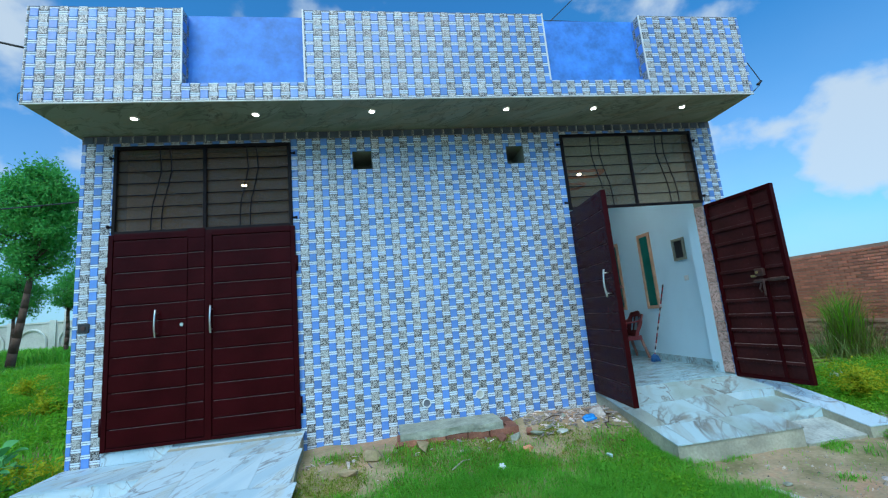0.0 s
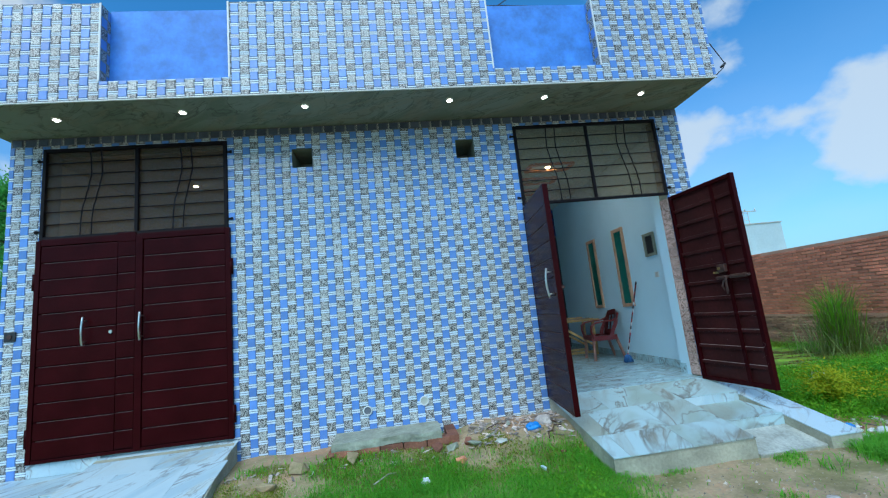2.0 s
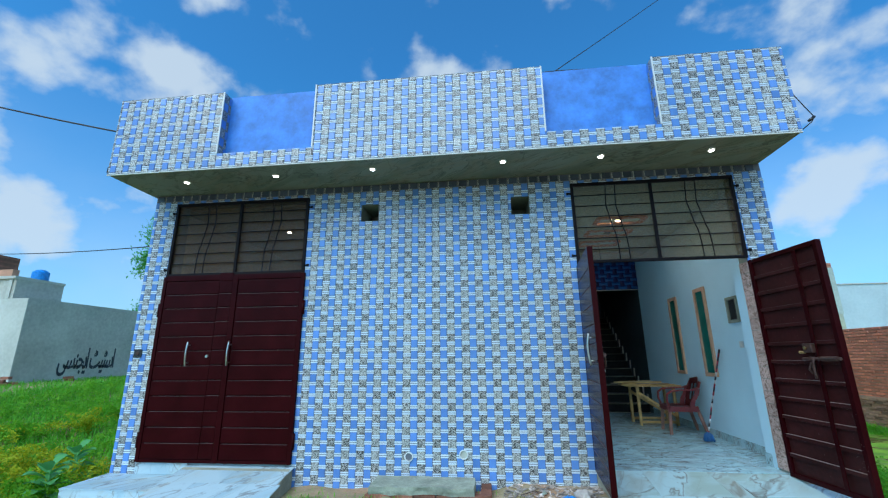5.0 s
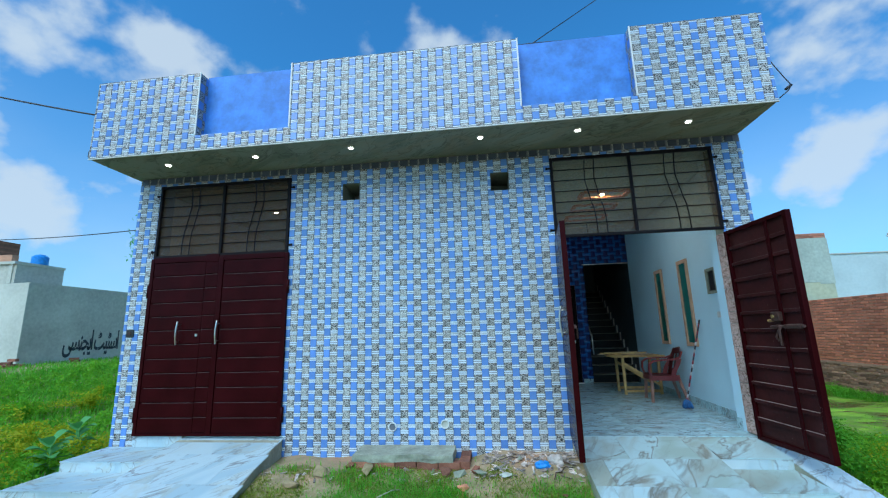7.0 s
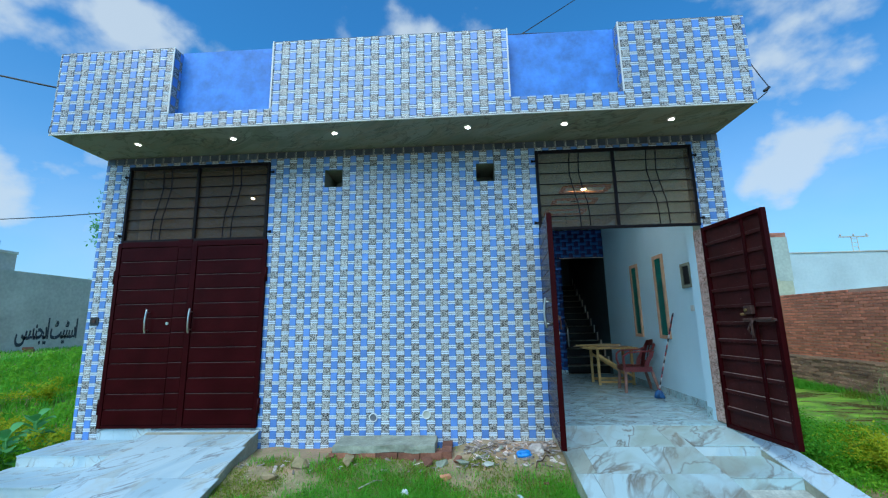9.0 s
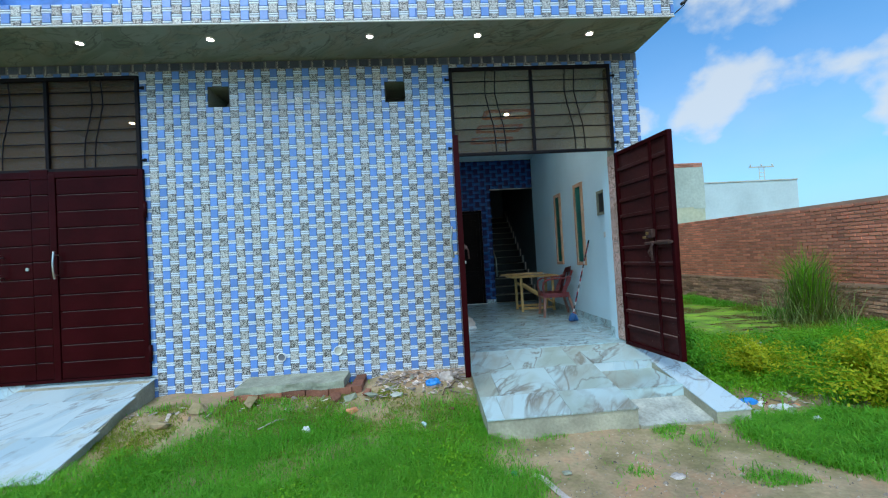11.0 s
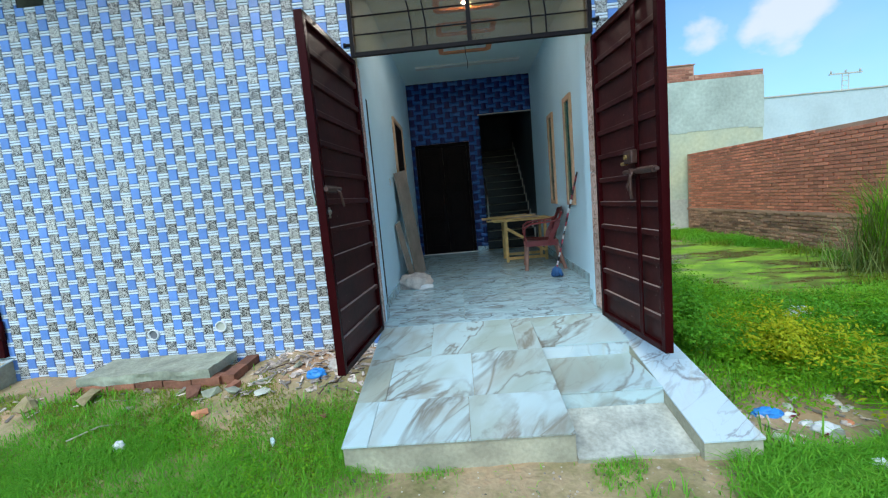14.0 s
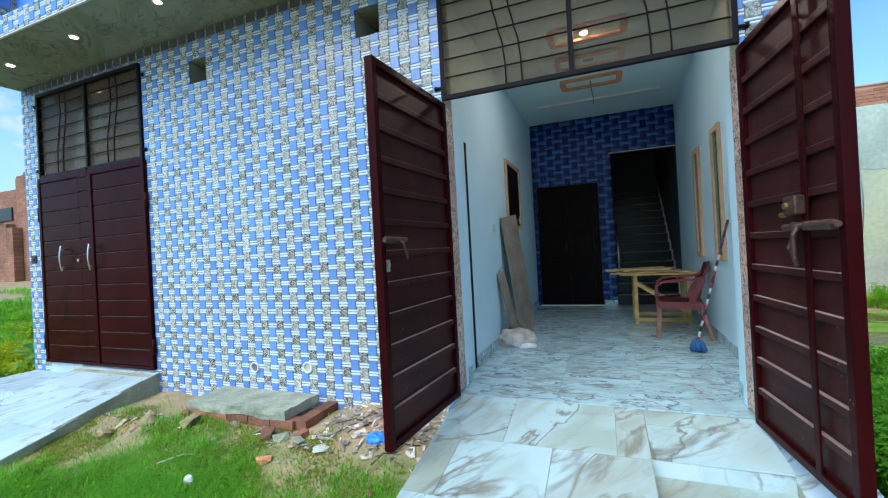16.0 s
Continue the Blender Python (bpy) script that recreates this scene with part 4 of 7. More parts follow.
rows = (0.0, -0.42, -0.98, LY - 0.012)
for j, (ya, yb) in enumerate(zip(rows, rows[1:])):
    e = 0.10 * (-(ya + yb) / 2)
    xs = ((LX0 - 0.004, -1.66, LX1 + 0.004 + e), (LX0 - 0.004, -1.95, -1.3, LX1 + 0.004 + e), (LX0 - 0.004, -1.62, LX1 + 0.004 + e))[j]
    for a, b in zip(xs, xs[1:]):
        tile_on_slope(lramp, a, b, ya, lslope(ya) + 0.001, yb, lslope(yb) + 0.001, MARBLE_WHITE)
for y0, y1, z, xl in ((0.0, -0.60, -0.09, -3.40), (-0.601, -1.16, -0.205, -3.42)):
    st = thing("gate_step", one(xl, LX0 - 0.002, y1, 0.011 if y0 == 0.0 else y0, -0.6, z - 0.012), MARBLE_WHITE, "white veined marble step beside the closed gate", "step", "steps of the closed gate", kind="structure")
    mid = (xl + LX0) / 2
    tile_on_slope(st, xl - 0.006, LX0 - 0.003, y0, z - 0.011, y1 - 0.008, z - 0.013, MARBLE_WHITE)
slab("gate_sill", LG0 - 0.02, LG1 + 0.02, 0.0118, 0.24, -0.08, 0.048, MARBLE_WHITE, "marble sill under the closed gate", "sill")
part("sill_riser", one(LG0 - 0.02, LX0 - 0.002, -0.012, 0.0115, -0.088, 0.045), MARBLE_WHITE, lramp)
# skirting and floor tiles of the hall
sk = base("baseboard", "marble skirting along the hall walls", "baseboard", kind="structure")
part("skirting", one(LWX + 0.001, LWX + 0.012, 0.74, BY - 0.02, FLOOR, FLOOR + 0.10), MARBLE_IN, sk)
bm = one(-0.012, -0.001, 0.062, 4.40, FLOOR, FLOOR + 0.10)
o = part("skirting", bm, MARBLE_IN, sk)
o.matrix_basis = pose(4.655, 0.30, 0, 0, 0, -1.6)
part("skirting", one(RG1 - 0.011, RG1, 0.243, 0.36, FLOOR, FLOOR + 0.13), MARBLE_IN, sk)
part("skirting", one(RG0 + 0.001, RG0 + 0.012, 0.243, 0.36, FLOOR, FLOOR + 0.13), MARBLE_IN, sk)

# ---- steel gates ----
BOARDS = 12


def gate_leaf(width, height, s, post=None):
    """A sheet-steel leaf hinged at its origin and reaching towards s * x: ribbed planks outside (-y), frame and ribs inside (+y)."""
    leaf = base("gate_leaf", "", "gate")
    lo, hi = (0.0, width) if s > 0 else (-width, 0.0)
    part("sheet", one(lo + 0.01, hi - 0.01, -0.004, 0.004, 0.01, height - 0.01), GATE_IN, leaf)
    h = (height - 0.06) / BOARDS
    for i in range(BOARDS):
        part("board", one(lo + 0.012, hi - 0.012, -0.018, -0.0045, 0.03 + i * h + 0.005, 0.03 + (i + 1) * h - 0.005, 0.004), GATE, leaf)
    for x in (lo, hi - 0.045):
        part("stile", one(x, x + 0.045, -0.02, 0.034, 0.0, height, 0.004), GATE, leaf)
    for z in (0.0, height - 0.045):
        part("rail", one(lo + 0.0452, hi - 0.0452, -0.0195, 0.033, z, z + 0.045, 0.004), GATE, leaf)
    for i in range(1, BOARDS):
        z = 0.03 + i * h
        rib = part("rib", one(lo + 0.046, hi - 0.046, 0.0045, 0.028, z - 0.018, z + 0.016, 0.003), GATE_IN, leaf)
        # dust on the rib's top, its paleness also painting the light caught there
        part("dust_line", one(lo + 0.05, hi - 0.05, 0.005, 0.0272, z + 0.0155, z + 0.0176), GATE_DUST if z < 1.15 else GATE_EDGE, rib, "rib's dust and painted highlight")
        # painted highlight and dust along each board's upper edge
        part("bead", one(lo + 0.05, hi - 0.05, -0.0185, -0.0045, z - 0.0052, z - 0.0022), GATE_EDGE, leaf, "pale line for the board edge's highlight and dust")
    if post:
        x = lo + post * width if s > 0 else hi - post * width
        part("post", one(x - 0.022, x + 0.022, 0.0265, 0.036, 0.046, height - 0.046, 0.003), GATE, leaf)
    for z in (0.25, height - 0.25):
        bm = bmesh.new()
        rod(bm, (0.0, -0.005, z - 0.06), (0.0, -0.005, z + 0.06), 0.014)
        part("hinge", bm, GATE, leaf, smooth=True)
    return leaf


def pull_handle(parent, x, y, z, out=-1, reach=1.0):
    """A curved steel pull on two stubs."""
    bm = bmesh.new()
    pts = [(x, y + out * reach * (0.05 + 0.018 * math.cos(u * math.pi / 2)), z + 0.15 * u) for u in [k / 7 - 1 for k in range(15)]]
    path_rod(bm, pts, 0.011)
    for dz in (-0.11, 0.11):
        rod(bm, (x, y, z + dz), (x, y + out * reach * 0.058, z + dz), 0.007)
    return part("handle", bm, STEEL, parent, "chrome pull handle", smooth=True)


def bolt(bm, a, b, r):
    rod(bm, a, b, r, 12)


leafL = gate_leaf(0.965, 2.275, 1)
tagged(leafL, "dark red steel gate leaf standing open, ribs showing", "gate", "leaves of the open gate")
leafL.matrix_basis = pose(2.462, -0.035, 0.05, 0, 0, -95.0)
pull_handle(leafL, 0.86, -0.018, 1.27)
bm = bmesh.new()
bolt(bm, (0.72, 0.048, 1.215), (0.955, 0.048, 1.215), 0.016)
box(bm, 0.76, 0.93, 0.034, 0.044, 1.19, 1.24)
path_rod(bm, [(0.80, 0.05, 1.215), (0.79, 0.075, 1.19), (0.76, 0.08, 1.10)], 0.009)
part("slide_bolt", bm, LOCK_STEEL, leafL, "worn steel slide bolt", smooth=False)
bm = bmesh.new()
box(bm, 0.885, 0.935, 0.0265, 0.034, 1.03, 1.10, 0.003)
rod(bm, (0.91, 0.034, 1.07), (0.91, 0.045, 1.07), 0.014)
part("lock_plate", bm, STEEL, leafL, "steel lock plate")

leafR = gate_leaf(0.93, 2.29, -1, post=0.70)
tagged(leafR, "dark red steel gate leaf standing open with lock and bolt", "gate", "leaves of the open gate")
leafR.matrix_basis = pose(4.430, -0.035, 0.03, 0, 0, 95.3)
bm = bmesh.new()
box(bm, -0.665, -0.565, 0.034, 0.082, 1.235, 1.325, 0.010)
part("rim_lock", bm, LOCK_STEEL, leafR, "brown box lock")
bm = bmesh.new()
rod(bm, (-0.60, 0.082, 1.28), (-0.60, 0.094, 1.28), 0.016)
rod(bm, (-0.50, 0.06, 1.24), (-0.56, 0.06, 1.24), 0.013)
part("lock_cylinder", bm, BRASS, leafR, "worn brass lock cylinder")
bm = bmesh.new()
bolt(bm, (-0.53, 0.062, 1.18), (-0.93, 0.058, 1.18), 0.014)
bolt(bm, (-0.74, 0.062, 1.18), (-0.90, 0.060, 1.18), 0.022)
for x in (-0.62, -0.72, -0.85):
    box(bm, x - 0.012, x + 0.012, 0.034, 0.075, 1.160, 1.200, 0.004)
path_rod(bm, [(-0.66, 0.07, 1.18), (-0.66, 0.09, 1.14), (-0.655, 0.085, 1.03), (-0.64, 0.07, 1.0)], 0.011)
path_rod(bm, [(-0.60, 0.05, 1.15), (-0.595, 0.08, 1.08), (-0.60, 0.06, 1.04)], 0.009)
part("slide_bolt", bm, LOCK_STEEL, leafR, "worn steel slide bolt with drop arm")
bm = bmesh.new()
rnd = random.Random(4)
for i in range(46):
    z = 0.25 + rnd.random() ** 1.3 * 0.55
    x = -0.925 + rnd.random() * 0.10
    w = 0.0006 + 0.0016 * rnd.random() ** 2
    box(bm, x, x + w, 0.0335, 0.0348, z, z + w * 2.5)
tagged(part("paint_chips", bm, GATE_DUST, leafR, "pale chips in the enamel"), kind="stuff")
pull_handle(leafR, -0.86, -0.018, 1.27, reach=0.55)
for lf, s in ((leafL, 1), (leafR, -1)):
    bm = bmesh.new()
    for i in range(BOARDS):
        x, z = s * (0.74 - 0.012 * (i % 3)) * (1.0 if s > 0 else 0.62), 0.03 + (i + 0.45) * 0.1845
        bmesh.ops.create_icosphere(bm, subdivisions=1, radius=0.0022, matrix=Matrix.Translation((x, 0.0045, z)))
    tagged(part("weld_spot_row", bm, GATE_DUST, lf, "pale weld spots"), kind="stuff")

closed = base("closed_gate", "closed dark red steel double gate with two chrome handles", "gate")
ZB, ZT = 0.052, 2.335
part("backing_sheet", one(-3.035, -1.045, -0.016, -0.004, ZB, ZT), GATE, closed)
for x0, x1 in ((-3.045, -2.995), (-1.085, -1.035)):
    part("stile", one(x0, x1, -0.045, -0.003, ZB - 0.005, ZT + 0.02, 0.006), GATE, closed)
part("rail", one(-2.994, -2.03, -0.044, -0.004, ZT - 0.045, ZT + 0.03, 0.006), GATE, closed)
part("rail", one(-2.028, -1.086, -0.044, -0.004, ZT - 0.045, ZT + 0.025, 0.006), GATE, closed)
part("rail", one(-2.994, -2.03, -0.043, -0.004, ZB - 0.004, ZB + 0.03, 0.005), GATE, closed)
part("rail", one(-2.028, -1.086, -0.043, -0.004, ZB - 0.004, ZB + 0.03, 0.005), GATE, closed)
hh = (ZT - 0.05 - ZB - 0.03) / BOARDS
for i in range(BOARDS):
    z0, z1 = ZB + 0.032 + i * hh, ZB + 0.032 + (i + 1) * hh
    part("board", one(-2.993, -2.222, -0.036, -0.016, z0 + 0.005, z1 - 0.005, 0.006), GATE, closed)
    part("board", one(-1.955, -1.088, -0.036, -0.016, z0 + 0.005, z1 - 0.005, 0.006), GATE, closed)
    part("board", one(-2.216, -2.035, -0.040, -0.016, z0 + 0.012, z1 + 0.001, 0.006), GATE, closed)
for i in range(1, BOARDS):
    z = ZB + 0.032 + i * hh
    for a, b, y in ((-2.96, -2.23, -0.034), (-1.94, -1.10, -0.034), (-2.205, -2.045, -0.038)):
        zz = z + (0.0065 if a == -2.205 else 0.0)
        # pale strip painting the light caught on the lip, with its dust
        part("bead", one(a, b, y - 0.003, -0.016, zz - 0.0058, zz - 0.0030), GATE_EDGE, closed, "pale line for the board edge's highlight and dust")
part("cover_strip", one(-2.030, -1.958, -0.048, -0.016, ZB, ZT, 0.008), GATE, closed)
part("wicket_rail", one(-2.222, -2.035, -0.046, -0.016, ZT - 0.06, ZT + 0.05, 0.008), GATE, closed)
pull_handle(closed, -2.52, -0.036, 1.33)
pull_handle(closed, -1.95, -0.046, 1.33)
bm = bmesh.new()
rod(bm, (-2.27, -0.036, 1.30), (-2.27, -0.050, 1.30), 0.018, 16)
part("lock_rose", bm, STEEL, closed, smooth=False)
for x in (-3.05, -1.03):
    for z in (0.30, 1.9):
        bm = bmesh.new()
        rod(bm, (x, -0.03, z - 0.09), (x, -0.03, z + 0.09), 0.02)
        part("hinge", bm, GATE, closed, smooth=True)


def transom(x0, x1, z0, z1, name_label, side=1):
    """Iron grille with level bars, wavy pairs and a smoked pane behind."""
    g = base("transom_grille", name_label, "grille", "grilles over the gates")
    for a, b in ((x0, x0 + 0.035), (x1 - 0.035, x1)):
        part("frame_side", one(a, b, -0.03, 0.006, z0, z1, 0.004), BAR, g)
    for a, b in ((z0, z0 + 0.035), (z1 - 0.04, z1)):
        part("frame_rail", one(x0 + 0.0352, x1 - 0.0352, -0.029, 0.006, a, b, 0.004), BAR, g)
    xm = (x0 + x1) / 2
    part("mullion", one(xm - 0.018, xm + 0.018, -0.027, 0.004, z0 + 0.036, z1 - 0.041, 0.003), BAR, g)
    n = 7
    for i in range(1, n):
        z = z0 + 0.03 + (z1 - z0 - 0.06) * i / n
        bm = bmesh.new()
        rod(bm, (x0 + 0.03, -0.012, z), (x1 - 0.03, -0.012, z), 0.0065, 8)
        part("bar", bm, BAR, g, smooth=True)
    # paired bars with an S-bend; side says which way the bend swings
    swing = ((0.0, 0.0), (0.12, -0.012), (0.28, -0.020), (0.42, 0.004), (0.55, 0.032), (0.70, 0.066), (0.85, 0.078), (1.0, 0.080))
    for c in (x0 + 0.035, xm + 0.018):
        for d in ((0.41, 0.53) if side > 0 else (0.46, 0.575)):
            bm = bmesh.new()
            pts = []
            for k in range(21):
                u = k / 20
                i = max(q for q in range(7) if swing[q][0] <= u + 1e-9)
                (ua, xa), (ub, xb) = swing[i], swing[i + 1]
                w = (u - ua) / (ub - ua)
                bend = xa + (xb - xa) * w * w * (3 - 2 * w)
                pts.append((c + d * (xm - x0) + side * bend, -0.022, z1 - 0.04 - (z1 - z0 - 0.07) * u))
            path_rod(bm, pts, 0.0065, 7)
            part("wavy_bar", bm, BAR, g, smooth=True)
    pane = part("pane", one(x0 + 0.01, x1 - 0.01, 0.012, 0.016, z0 + 0.01, z1 - 0.01), SMOKED, g, "smoked glass pane")
    pane.visible_shadow = False
    for x, sx in ((x0, -1), (x1, 1)):
        for z in (z0 + 0.10, z1 - 0.14):
            bm = bmesh.new()
            rod(bm, (x, -0.014, z), (x + sx * 0.035, -0.014, z), 0.012)
            rod(bm, (x + sx * 0.035, -0.014, z), (x + sx * 0.055, -0.014, z), 0.018)
            part("hinge_stub", bm, BAR, g, smooth=False)
    return g


transom(LG0, LG1, 2.36, GZ - 0.001, "black iron grille with smoked glass over the closed gate", -1)
transom(RG0 - 0.005, RG1, 2.36, GZ - 0.001, "black iron grille with smoked glass over the open gate")

# patterned tile blocks lining the jambs of the open gate
bm = bmesh.new()
box(bm, RG0 + 0.0003, RG0 + 0.008, 0.172, 0.2415, FLOOR, GZ - 0.001)
box(bm, RG1 - 0.008, RG1 - 0.0003, 0.172, 0.2415, FLOOR, GZ - 0.001)
box(bm, RG0 + 0.0082, RG1 - 0.0082, 0.02, 0.2415, GZ - 0.008, GZ - 0.001)
thing("jamb_plaster", bm, WALL_PAINT, "pale painted plaster of the gate jambs", "trim", kind="structure")
jamb = base("jamb_lining", "brown printed tile blocks lining the gate jambs", "jamb", kind="structure")
for x0, x1 in ((RG0 + 0.0005, RG0 + 0.010), (RG1 - 0.010, RG1 - 0.0005)):
    for i in range(18):
        z0 = 0.062 + i * 0.1331
        if z0 + 0.13 > 2.45:
            break
        part("jamb_tile", one(x0, x1, 0.004, 0.170, z0, z0 + 0.128, 0.002), JAMB, jamb)
        part("jamb_tile", one(x0 - 0.002, x1 + 0.002, 0.03, 0.145, z0 + 0.03, z0 + 0.098, 0.004), JAMB, jamb)

# doorbell switch beside the closed gate
bell = base("doorbell", "small dark square doorbell on the tiled wall", "doorbell")
part("plate", one(-3.325, -3.215, -0.018, -0.0055, 1.295, 1.395, 0.004), DARK_PLASTIC, bell)
bm = bmesh.new()
rod(bm, (-3.27, -0.018, 1.345), (-3.27, -0.026, 1.345), 0.024, 18)
part("button", bm, LOCK_STEEL, bell)

# ---- entrance hall ----
door = base("door_1", "dark varnished panelled double door in the blue tiled wall", "door", kind="structure")
part("door_frame", one(2.472, 2.53, BY + 0.01, BY + 0.12, FLOOR, 2.235), WOOD_DOOR, door)
part("door_frame", one(3.48, 3.538, BY + 0.01, BY + 0.12, FLOOR, 2.235), WOOD_DOOR, door)
part("door_frame", one(2.531, 3.479, BY + 0.01, BY + 0.12, 2.175, 2.235), WOOD_DOOR, door)
for x0, x1 in ((2.533, 3.003), (3.006, 3.477)):
    lf = part("door_leaf", one(x0, x1, BY + 0.04, BY + 0.08, FLOOR + 0.01, 2.17, 0.003), WOOD_DOOR, door)
    for z0, z1 in ((0.22, 0.72), (0.82, 1.32), (1.42, 2.02)):
        part("door_panel", one(x0 + 0.08, x1 - 0.08, BY + 0.024, BY + 0.04, z0, z1, 0.008), WOOD_DOOR, lf)
bm = bmesh.new()
rod(bm, (2.96, BY + 0.01, 1.05), (2.96, BY + 0.01, 1.22), 0.010)
rod(bm, (2.96, BY + 0.01, 1.07), (2.96, BY + 0.04, 1.07), 0.006)
rod(bm, (2.96, BY + 0.01, 1.20), (2.96, BY + 0.04, 1.20), 0.006)
part("door_handle", bm, LOCK_STEEL, door, smooth=True)
part("door_sill", one(2.45, 3.56, BY - 0.03, BY - 0.002, FLOOR, FLOOR + 0.015), WHITE_EDGE, door, "pale door sill")


def wall_window(name, label, length, z0, z1, flip, glass):
    """A framed window laid against a wall that runs along local y; flip: which way it faces."""
    w = base(name, label, "window", kind="structure")
    d = 0.03 * flip
    f = 0.055
    a, b = min(0, d), max(0, d)
    for y0, y1 in ((0, f), (length - f, length)):
        part("window_frame", one(a, b, y0, y1, z0, z1, 0.004), PEACH, w)
    for p, q in ((z0, z0 + f), (z1 - f, z1)):
        part("window_frame", one(a, b, f + 0.001, length - f - 0.001, p, q, 0.004), PEACH, w)
    part("pane", one(min(0.004 * flip, 0.010 * flip), max(0.004 * flip, 0.010 * flip), f, length - f, z0 + f, z1 - f), glass, w)
    return w


RW = pose(4.655, 0.30, 0, 0, 0, -1.6)
for y0, y1, z0, z1 in ((1.33, 1.70, 0.93, 2.28), (2.42, 2.78, 0.93, 2.27)):
    w = wall_window("window_1" if y0 < 2 else "window_2", "tall narrow window with peach wooden frame and green glass", y1 - y0, z0, z1, -1, GREEN_GLASS)
    w.matrix_basis = RW @ pose(-0.001, y0, 0)
w = wall_window("window_3", "dark window with peach wooden frame in the partition wall", 0.94, 1.43, 2.36, 1, WOOD_DOOR)
w.matrix_basis = pose(LWX + 0.001, 2.38, 0)
bm = bmesh.new()
rod(bm, (LWX + 0.035, 3.12, 1.52), (LWX + 0.035, 3.12, 1.62), 0.010)
rod(bm, (LWX + 0.012, 3.12, 1.57), (LWX + 0.035, 3.12, 1.57), 0.008)
o = part("latch", bm, STEEL, w)
o.matrix_basis = pose(-LWX - 0.001, -2.38, 0)
# square vent box and switch plate on the hall wall
v = base("wall_vent", "small square vent with grey frame in the hall wall", "vent")
v.matrix_basis = RW
for q in ((0.48, 0.52, 1.67, 2.02), (0.72, 0.76, 1.67, 2.02)):
    part("frame", one(-0.03, -0.001, *q, 0.003), PLASTER, v)
for q in ((0.521, 0.719, 1.67, 1.71), (0.521, 0.719, 1.98, 2.02)):
    part("frame", one(-0.029, -0.001, *q, 0.003), PLASTER, v)
# sheet at the mouth of the hole; its black stands for shade inside
part("back", one(-0.008, 0.004, 0.521, 0.719, 1.711, 1.979), DARK_PLASTIC, v, "black sheet with the vent's shade in its colour")
sw = base("light_switch", "white switch plate on the hall wall", "switch", "switch plates")
sw.matrix_basis = RW
part("plate", one(-0.012, -0.001, 0.53, 0.62, 1.34, 1.42, 0.003), PALE_PLASTIC, sw)
part("rocker", one(-0.016, -0.0125, 0.56, 0.59, 1.36, 1.40, 0.002), WHITE_EDGE, sw)
sw2 = base("light_switch", "white switch plate on the partition wall", "switch", "switch plates")
part("plate", one(LWX + 0.001, LWX + 0.012, 1.62, 1.70, 1.37, 1.46, 0.003), PALE_PLASTIC, sw2)
part("rocker", one(LWX + 0.0125, LWX + 0.016, 1.645, 1.675, 1.39, 1.44, 0.002), WHITE_EDGE, sw2)
# dark door leaf in the partition doorway, near the gate
d2 = base("door_2", "dark edge of a door slid into the partition", "door", kind="structure")
part("door_leaf", one(LWX - 0.11, LWX + 0.005, 0.671, 0.724, FLOOR + 0.004, 2.198, 0.002), WOOD_DOOR, d2)


def ring_plate(bm, cx, cy, z, hx, hy, inset, r, t):
    """A flat rounded rectangular band under the ceiling."""
    def loop(hx, hy, r):
        pts = []
        for qx, qy, a0 in ((1, 1, 0), (-1, 1, 90), (-1, -1, 180), (1, -1, 270)):
            for k in range(6):
                a = radians(a0 + 18 * k)
                pts.append((cx + qx * (hx - r) + r * math.cos(a), cy + qy * (hy - r) + r * math.sin(a)))
        return pts
    o, i = loop(hx, hy, r), loop(hx - inset, hy - inset, max(0.01, r - inset))
    n = len(o)
    rows_ = [[bm.verts.new((x, y, zz)) for x, y in L] for L, zz in ((o, z), (o, z - t), (i, z - t), (i, z))]
    for a, b in zip(rows_, rows_[1:]):
        for k in range(n):
            bm.faces.new((a[k], a[(k + 1) % n], b[(k + 1) % n], b[k]))
    bmesh.ops.recalc_face_normals(bm, faces=bm.faces)


for k, cy in enumerate((1.56, 2.28, 3.0)):
    bm = bmesh.new()
    ring_plate(bm, 3.53, cy, 3.4, 0.40, 0.20, 0.075, 0.08, 0.025)
    thing("ceiling_moulding", bm, ORANGE, "rounded orange plaster moulding on the hall ceiling", "moulding", "orange ceiling mouldings")
lamp = downlight(3.505, 1.56, LED_HALL)
lamp.location.z = 3.40
tagged(lamp, "small round lit LED light inside the orange ceiling moulding", "ceiling light", "lights indoors")
lamp2 = copy_thing(lamp0, pose(-2.06, 1.41, 3.40))
for o in lamp2.children:
    if o.name.startswith("diffuser"):
        o.data = o.data.copy()
        o.data.materials[0] = LED_ROOM
tagged(lamp2, "small round lit LED light in the closed room", "ceiling light")
bm = bmesh.new()
path_rod(bm, [(3.53, 3.0, 3.40), (3.535, 3.0, 3.30), (3.555, 3.01, 3.18), (3.55, 3.0, 3.08)], 0.005, 6)
thing("ceiling_cable", bm, DARK_PLASTIC, "short loose cable hanging from the hall ceiling", "cable", smooth=True)
bm = one(3.47, 3.58, 2.25, 2.31, 3.388, 3.3995, 0.003)
thing("fan_hook_plate", bm, DARK_PLASTIC, "dark fixing plate inside the ceiling moulding", "fixing")
slab("ceiling_beam", 2.70, 4.46, 3.72, 3.84, 3.37, 3.4005, WHITE_EDGE, "pale bar across the hall ceiling", "trim")


